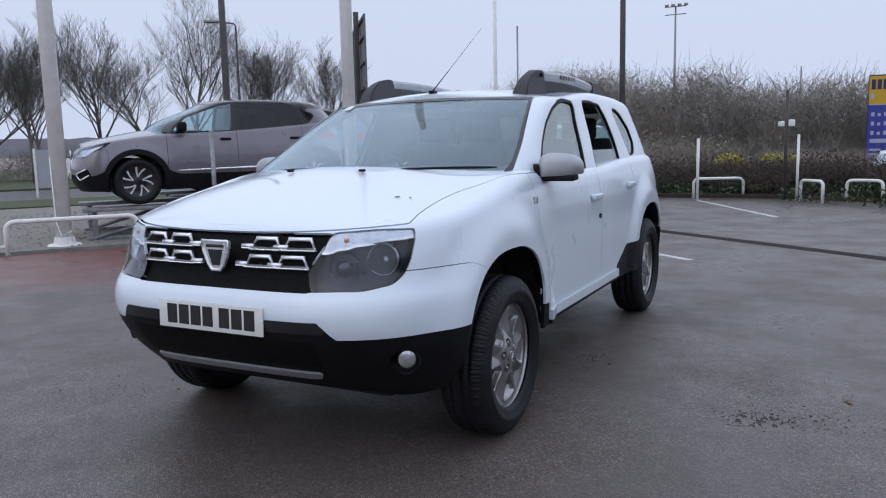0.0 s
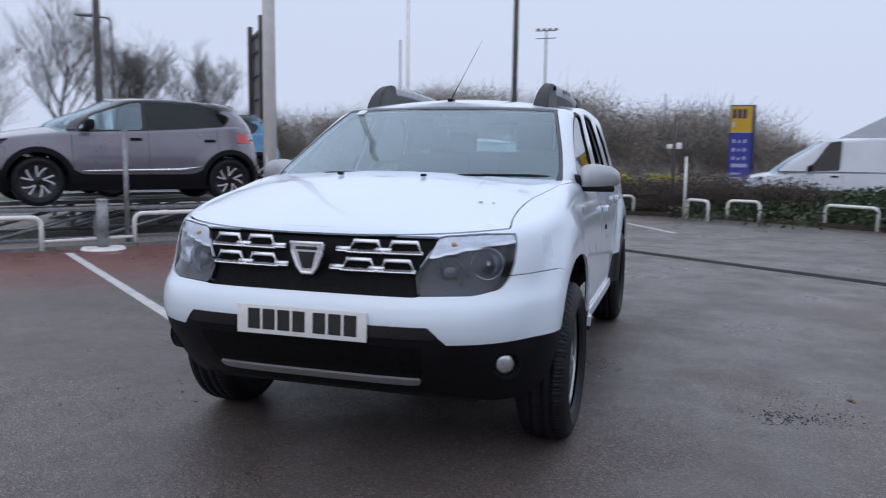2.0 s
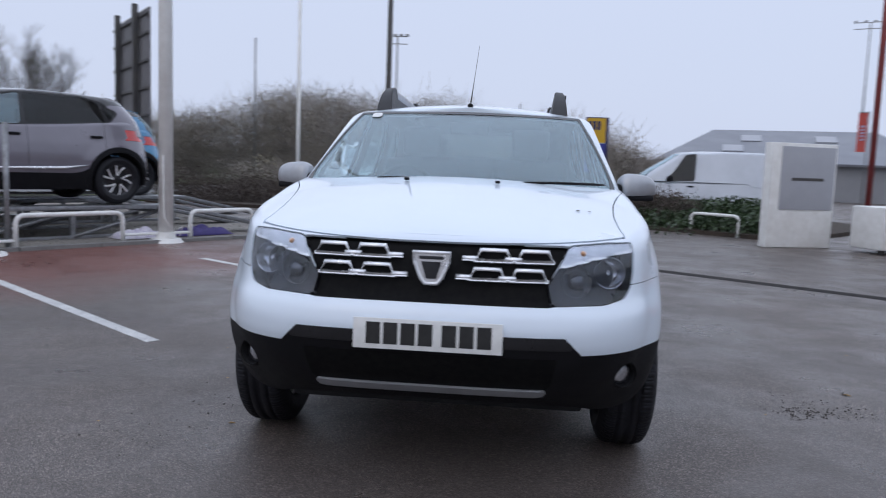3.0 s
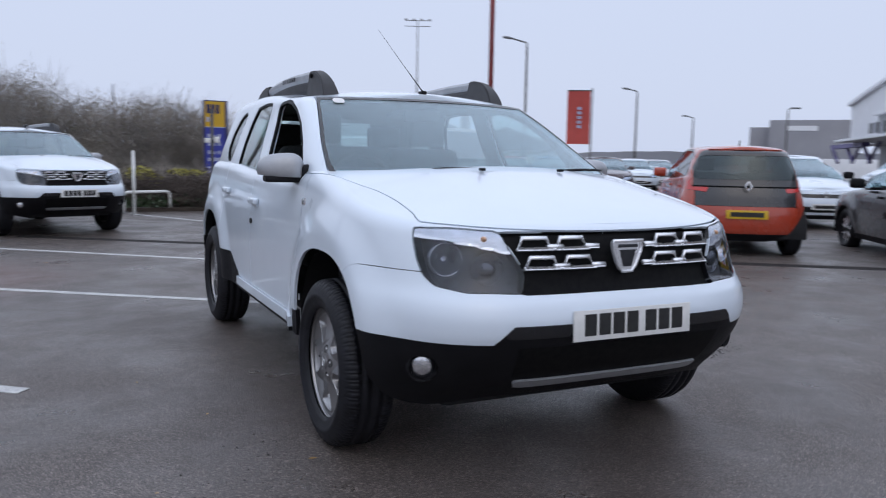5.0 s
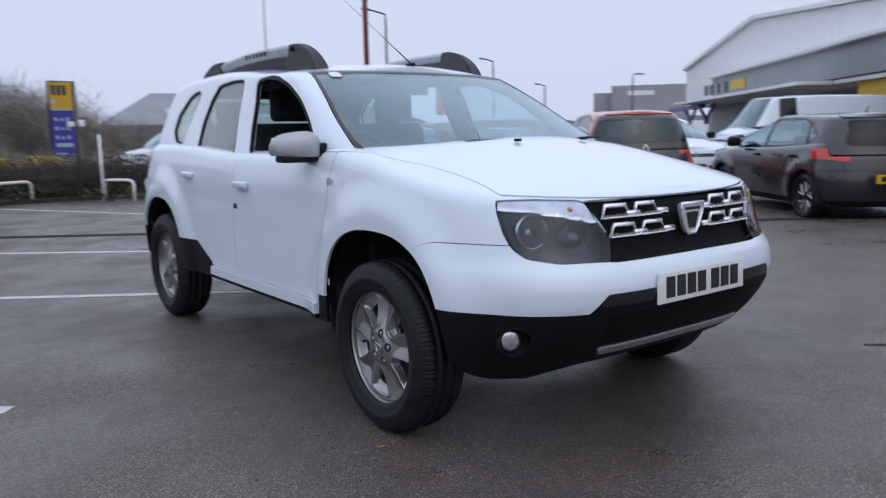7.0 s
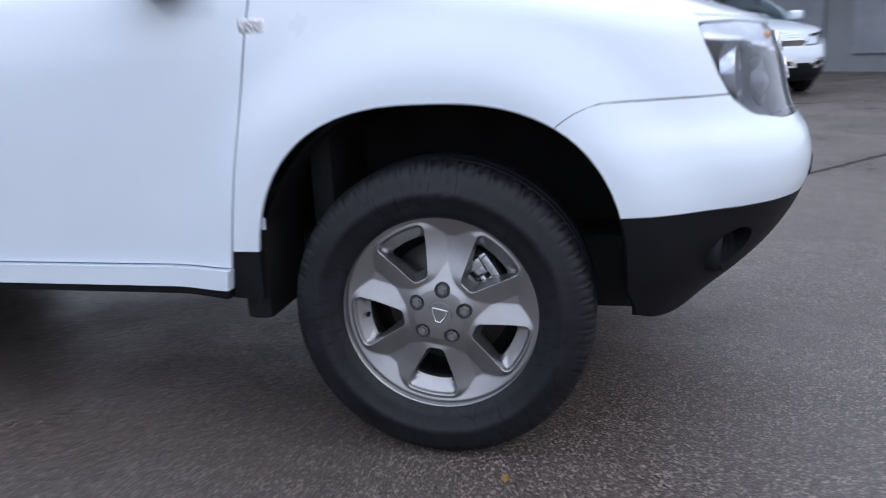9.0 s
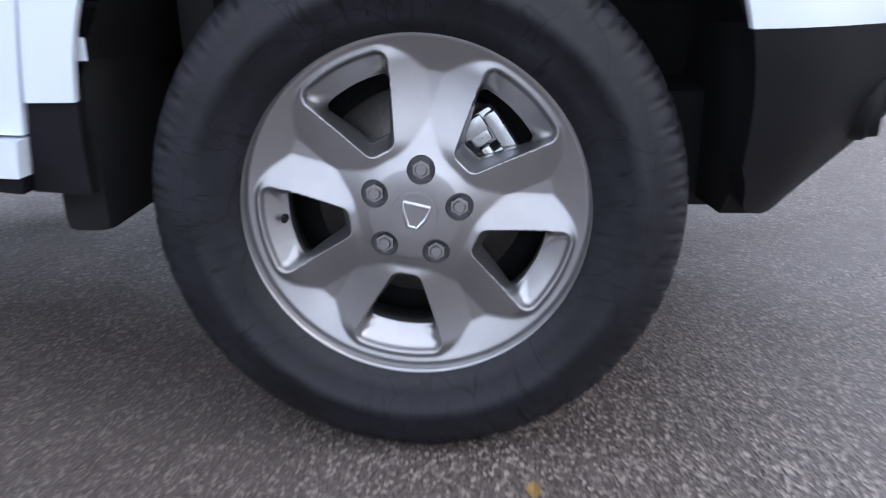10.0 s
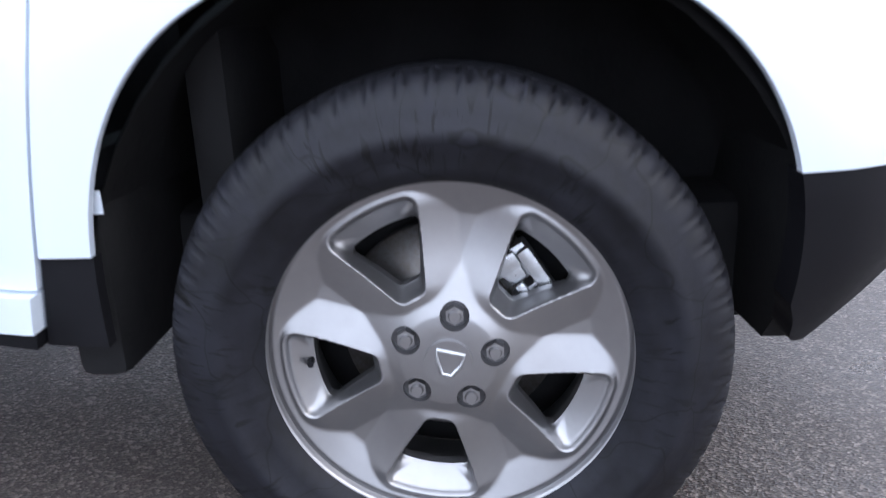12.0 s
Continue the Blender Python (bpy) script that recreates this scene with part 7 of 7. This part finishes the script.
# board on posts seen from behind
BOARD = material("grey_board_back", (0.11, 0.105, 0.11), 0.7, other=(0.15, 0.145, 0.15), scale=4, bump=0.1, bump_scale=80)
sign = thing("billboard", "large sign seen from behind on two steel posts", "sign", pose(-7.45, 11.6, 0, 0, 0, 129))
for x in (-0.75, 0.85):
    part("post", box((x - 0.06, 0.07, 0), (x + 0.06, 0.17, 4.02), 0.01), DARK_POST, sign)
part("panel", box((-1.5, 0.0, 1.3), (1.5, 0.04, 3.88), 0.01), BOARD, sign)
for z in (1.4, 1.9, 2.4, 2.9, 3.4, 3.75):
    part("rail", box((-1.5, 0.041, z), (1.5, 0.08, z + 0.05), 0.006), DARK_POST, sign)

# tall blue and yellow forecourt sign
SIGN_BLUE = material("sign_blue", (0.028, 0.036, 0.26), 0.4, other=(0.038, 0.048, 0.31), scale=2)
SIGN_NAVY = material("sign_edge_navy", (0.015, 0.016, 0.075), 0.4, other=(0.02, 0.02, 0.09), scale=2)
SIGN_YELLOW = material("sign_yellow", (0.62, 0.37, 0.015), 0.4, other=(0.55, 0.33, 0.015), scale=2)
SIGN_MARK = material("sign_pale_mark", (0.42, 0.44, 0.58), 0.5, other=(0.36, 0.38, 0.52), scale=3)
totem = thing("totem_sign", "tall blue totem sign with a yellow head panel", "sign", pose(3.05, 25.2, 0, 0, 0, 4))
totem.scale = (0.73, 1, 1.03)
part("body", box((-0.55, -0.14, 0.0), (0.55, 0.14, 3.02), 0.015), SIGN_NAVY, totem)
part("face", box((-0.54, -0.155, 0.2), (0.40, -0.141, 2.10)), SIGN_BLUE, totem)
part("head_panel", box((-0.54, -0.155, 2.14), (0.40, -0.141, 2.98)), SIGN_YELLOW, totem)
part("head_line", box((-0.54, -0.158, 2.11), (0.40, -0.1555, 2.14)), SIGN_MARK, totem)
for k in range(3):
    part("name_bar", box((-0.46 + k * 0.22, -0.162, 2.58), (-0.30 + k * 0.22, -0.1555, 2.88)), SIGN_NAVY, totem)
part("tag_bar", box((-0.47, -0.162, 2.30), (-0.34, -0.1555, 2.46)), SIGN_MARK, totem)
for r_ in range(3):
    for k in range(3):
        part("symbol", box((-0.42 + k * 0.24, -0.162, 1.78 - r_ * 0.28), (-0.30 + k * 0.24, -0.1555, 1.90 - r_ * 0.28 - 0.03 * (k % 2))), SIGN_MARK, totem)
part("line_mark", box((-0.44, -0.162, 0.98), (0.28, -0.1555, 1.10)), SIGN_MARK, totem)
for k in range(2):
    part("line_mark", box((-0.44, -0.162, 0.74 - k * 0.14), (0.0, -0.1555, 0.80 - k * 0.14)), SIGN_MARK, totem)

PANEL_GREY = material("panel_grey", (0.34, 0.35, 0.38), 0.5, other=(0.37, 0.38, 0.41), scale=3)
# glazed advertising panel at the roadside
hoarding = thing("roadside_panel", "glazed roadside panel in a white frame", "sign", pose(-17.3, 11.1, 0.06, 0, 0, 50))
for x in (-0.42, 0.10):
    part("post", box((x - 0.03, -0.03, 0), (x + 0.03, 0.03, 1.34), 0.006), POST_WHITE, hoarding)
part("panel", box((-0.39, -0.01, 0.25), (0.07, 0.01, 1.30)), PANEL_GREY, hoarding)
part("side_panel", box((0.13, -0.02, 0.55), (0.62, 0.02, 1.05), 0.005), POST_WHITE, hoarding)

# low grey and white dealer board at the corner of the planting
board = thing("dealer_board", "low grey sign board in a white frame", "sign", pose(5.15, 10.55, 0, 0, 0, 20))
part("frame", box((-0.66, -0.10, 0.0), (0.66, 0.10, 1.80), 0.02), POST_WHITE, board)
part("panel", box((-0.46, -0.115, 0.66), (0.62, -0.101, 1.74), 0.004), PANEL_GREY, board)
part("word_bar", box((-0.25, -0.121, 1.16), (0.40, -0.116, 1.21)), DARK_POST, board)
cab = thing("display_cabinet", "low white cabinet with a pale front panel", "cabinet", pose(6.6, 10.15, 0, 0, 0, 20))
part("body", box((-0.55, -0.35, 0.08), (0.55, 0.35, 0.78), 0.03), POST_WHITE, cab)
part("panel", box((-0.45, -0.362, 0.30), (0.45, -0.351, 0.68)), KERB, cab)
for x in (-0.4, 0.4):
    part("foot", cyl((x, -0.2, 0), (x, -0.2, 0.09), 0.05), DARK_POST, cab)

# red banner pole and flags
# red is brightened to put far haze into the cloth colour
RED_CLOTH = material("red_banner_cloth", (0.50, 0.075, 0.060), 0.7, other=(0.44, 0.068, 0.054), scale=3, bump=0.15, bump_scale=60)
RED_POST = material("red_post_paint", (0.26, 0.045, 0.045), 0.5, other=(0.20, 0.04, 0.04), scale=4)
post("red_pole", 7.98, 14.4, 10.0, 0.065, RED_POST, "tall dark red steel pole", "pole")
post("low_bollard", 13.9, 19.2, 1.15, 0.12, RED_CLOTH, "short orange-red bollard among parked cars", "bollard")


def flag(x, y, z0, z1, w, turn, mat, label):
    root = thing("banner_flag", label, "flag", pose(x, y, 0, 0, 0, turn), "banner flags")
    part("pole", tube("pole", [(w / 2 + 0.05, 0, 0), (w / 2 + 0.05, 0, z1 + 0.1)], 0.035, GALV, 10), None, root)
    part("arm", tube("arm", [(w / 2 + 0.05, 0, z1 + 0.02), (-w / 2, 0, z1 + 0.02)], 0.02, DARK_POST, 8), None, root)
    bm = bmesh.new()
    bmesh.ops.create_grid(bm, x_segments=10, y_segments=24, size=0.5)
    for v in bm.verts:
        v.co = Vector((v.co.x * w, 0.05 * math.sin(v.co.y * 5 + 1) * (0.5 - v.co.y), z0 + (v.co.y + 0.5) * (z1 - z0)))
    bmesh.ops.solidify(bm, geom=bm.faces[:], thickness=0.006)
    part("cloth", smooth_by_angle(bm, 60), mat, root)
    for k in range(5):
        part("word_bar", box((-0.05, -0.075, z0 + 0.55 + k * 0.16), (0.10, -0.060, z0 + 0.65 + k * 0.16)), SIGN_MARK, root)
    return root


flag(14.6, 19.8, 1.86, 3.70, 0.80, -35, RED_CLOTH, "hanging red banner on a pole")
fl = flag(18.5, 36.0, 2.5, 4.7, 0.46, -30, POST_WHITE, "white hanging banner with a yellow head")
part("head_panel", box((-0.20, -0.085, 3.75), (0.20, -0.062, 4.6)), SIGN_YELLOW, fl)
flag(17.1, 37.0, 2.6, 4.5, 0.40, -30, RED_CLOTH, "distant red hanging banner")

# showroom along the far side
CLADDING = material("pale_metal_cladding", (0.80, 0.81, 0.83), 0.5, other=(0.74, 0.75, 0.77), scale=1.5, bump=0.1, bump_scale=20)
DARK_CLAD = material("grey_metal_cladding", (0.25, 0.255, 0.27), 0.5, other=(0.28, 0.285, 0.30), scale=1.0)
YELLOW_CLAD = material("yellow_portal_panel", (0.66, 0.42, 0.02), 0.45, other=(0.58, 0.36, 0.02), scale=2)
LILAC = material("purple_steelwork", (0.09, 0.075, 0.20), 0.5, other=(0.12, 0.10, 0.25), scale=3)
# pale base colour paints reflection and indoor brightness onto the panes
SHOP_GLASS = material("pale_reflection_glass", (0.22, 0.24, 0.265), 0.08, other=(0.34, 0.36, 0.39), scale=0.8)
S0, S1 = Vector((46.2, 32.6, 0)), Vector((11.0, -7.0, 0))
sdir = (S1 - S0).normalized()
show = thing("showroom", "pale metal-clad showroom with grey fascia and yellow portals", "building", Matrix.Translation(S0) @ sdir.to_track_quat("X", "Z").to_matrix().to_4x4())
L = (S1 - S0).length
gable = [(0, 0), (0, 5.35), (15.5, 6.75), (28, 5.6), (28, 0)]


def prism(pts, y0, y1):
    bm = bmesh.new()
    a = [bm.verts.new((x, y0, z)) for x, z in pts]
    b = [bm.verts.new((x, y1, z)) for x, z in pts]
    bm.faces.new(a)
    bm.faces.new(list(reversed(b)))
    for i in range(len(pts)):
        j = (i + 1) % len(pts)
        bm.faces.new((a[j], a[i], b[i], b[j]))
    bmesh.ops.recalc_face_normals(bm, faces=bm.faces[:])
    return bm


part("upper_wall", prism([(0, 2.7), (0, 5.35), (15.5, 6.75), (30, 5.5), (30, 2.7)], 0.0, 14.0), CLADDING, show)
part("roof_edge", prism([(-0.2, 5.35), (15.5, 6.78), (30.1, 5.53), (30.1, 5.70), (15.5, 6.98), (-0.2, 5.55)], -0.25, 14.2), CLADDING, show, "pale roof edge")
part("lower_wall", box((1.5, 1.5, 0), (L, 12.0, 2.75)), DARK_CLAD, show)
part("long_wall", box((30, 1.0, 2.7), (L, 12.0, 4.6)), CLADDING, show)
part("canopy", box((6.5, -2.2, 2.72), (28.0, 0.6, 2.86), 0.02), CLADDING, show, "white canopy slab")
part("canopy", box((28.02, -0.9, 2.72), (L, 0.6, 2.86), 0.02), CLADDING, show, "white canopy slab")
part("fascia", box((11.2, -1.0, 2.9), (L, -0.2, 4.05), 0.02), DARK_CLAD, show, "grey fascia band")
part("fascia_cap", box((11.0, -1.3, 4.05), (L, 0.0, 4.22), 0.02), CLADDING, show)
for k in range(7):
    part("name_bar", box((9.6 + k * 0.72, -1.05, 3.15), (10.1 + k * 0.72, -0.99, 3.72)), PANEL_GREY if k % 2 else DARK_POST, show)
part("name_bar", box((15.2, -1.05, 3.2), (17.6, -0.99, 3.7)), YELLOW_CLAD, show)
for k in range(5):
    part("strut", box((-0.08, -0.08, 0), (0.08, 0.08, 2.4), 0.0, pose(1.8 + k * 2.1, -1.0 + 0.4 * (k % 2), 1.55, 0, 62 if k % 2 else -62, 0)), LILAC, show, "purple steel strut")
part("soffit_beam", box((0.5, -1.2, 2.45), (9.0, -0.8, 2.70)), LILAC, show, "purple steel beam")
for k in range(11):
    x = 9.0 + k * 4.0
    part("shop_window", box((x, 1.42, 0.35), (x + 3.4, 1.49, 2.45)), SHOP_GLASS, show, "shop window with a pale reflection in its colour")
    part("mullion", box((x + 1.66, 1.38, 0.3), (x + 1.74, 1.419, 2.5)), CLADDING, show)
for x in (29.5, 38.5, 42.5):
    part("yellow_portal", box((x, -0.6, 0), (x + 0.8, 1.3, 2.71), 0.02), YELLOW_CLAD, show, "yellow entrance portal")
    part("yellow_lintel", box((x + 0.8, -0.6, 2.1), (x + 3.4, 1.3, 2.71), 0.02), YELLOW_CLAD, show)
for k, (x, wd) in enumerate(((22, 3.0), (26, 2.4))):
    part("poster", box((x, 1.36, 0.6), (x + wd, 1.41, 2.2)), YELLOW_CLAD if k else CLADDING, show)

# dark distant block, low shed, grey roof behind the hedge
# cladding grey is raised, so the haze sits in the colour
HAZE_GREY = material("haze_lightened_cladding", (0.27, 0.27, 0.29), 0.7, other=(0.31, 0.31, 0.33), scale=0.3)
block = thing("distant_block", "distant dark grey commercial block", "building", pose(68, 53, 0, 0, 0, -52))
part("wall", box((-4.2, 0, 0), (4.2, 8, 6.1), 0.02), HAZE_GREY, block)
part("side_wall", box((-6.2, 1.0, 0), (-4.22, 7, 5.4), 0.02), HAZE_GREY, block)
part("name_bar", box((-2.4, -0.05, 5.0), (0.4, -0.01, 5.5)), CLADDING, block)
part("lower_fascia", box((-3.0, -2.0, 0), (6.0, -1.0, 2.1), 0.02), CLADDING, block)
ROOFING = material("grey_sheet_roof", (0.19, 0.20, 0.225), 0.55, other=(0.23, 0.24, 0.265), scale=0.6, bump=0.2, bump_scale=8)
shed = thing("grey_shed", "low industrial shed with a grey pitched sheet roof", "building", pose(7.9, 41.5, -0.3, 0, 0, -14))
part("wall", box((0.4, 0.4, 0), (14.1, 11.6, 2.35)), DARK_CLAD, shed)
bm = bmesh.new()
for pts in (((0, 0, 2.3), (14.5, 0, 2.3), (12, 6, 4.3), (3, 6, 4.3)), ((14.5, 12, 2.3), (0, 12, 2.3), (3, 6, 4.3), (12, 6, 4.3)), ((0, 12, 2.3), (0, 0, 2.3), (3, 6, 4.3)), ((14.5, 0, 2.3), (14.5, 12, 2.3), (12, 6, 4.3))):
    bm.faces.new([bm.verts.new(p) for p in pts])
bmesh.ops.remove_doubles(bm, verts=bm.verts[:], dist=0.001)
bmesh.ops.solidify(bm, geom=bm.faces[:], thickness=0.12)
part("roof", bm, ROOFING, shed, "grey pitched sheet roof")
for k in range(2):
    for j in range(2):
        part("roof_light", box((3.6 + k * 4.0 + j * 1.0, -0.03, 0.0), (4.7 + k * 4.0 + j * 1.0, 0.03, 1.2), 0, pose(0, 1.6 + j * 2.0, 2.3 + (1.6 + j * 2.0) * 0.333 + 0.05, -71.6, 0, 0)), PANEL_GREY, shed, "dull roof light")
shed2 = thing("far_shed", "far low shed with a pitched roof and a dark gable", "building", pose(26.0, 44.0, 0, 0, 0, -30))
part("wall", box((-4, 0, 0), (4, 9, 2.0)), CLADDING, shed2)
part("roof", prism([(-4.3, 2.0), (0, 3.6), (4.3, 2.0)], -0.3, 9.3), ROOFING, shed2)

# hazy far tree line round the horizon, haze painted into its grey-blue colour
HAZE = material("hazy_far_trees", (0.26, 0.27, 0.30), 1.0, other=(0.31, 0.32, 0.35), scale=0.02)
vs, fs = [], []
n = 360
for k in range(n):
    a = 2 * math.pi * k / n
    r = 330
    hgt = 4.5 + 4.0 * (0.5 + 0.5 * noise.noise(Vector((math.cos(a) * 6, math.sin(a) * 6, 0.3)))) + 1.5 * noise.noise(Vector((math.cos(a) * 40, math.sin(a) * 40, 3)))
    vs += [(r * math.cos(a), r * math.sin(a), -0.5), (r * math.cos(a), r * math.sin(a), hgt)]
for k in range(n):
    j = (k + 1) % n
    fs.append((2 * k, 2 * j, 2 * j + 1, 2 * k + 1))
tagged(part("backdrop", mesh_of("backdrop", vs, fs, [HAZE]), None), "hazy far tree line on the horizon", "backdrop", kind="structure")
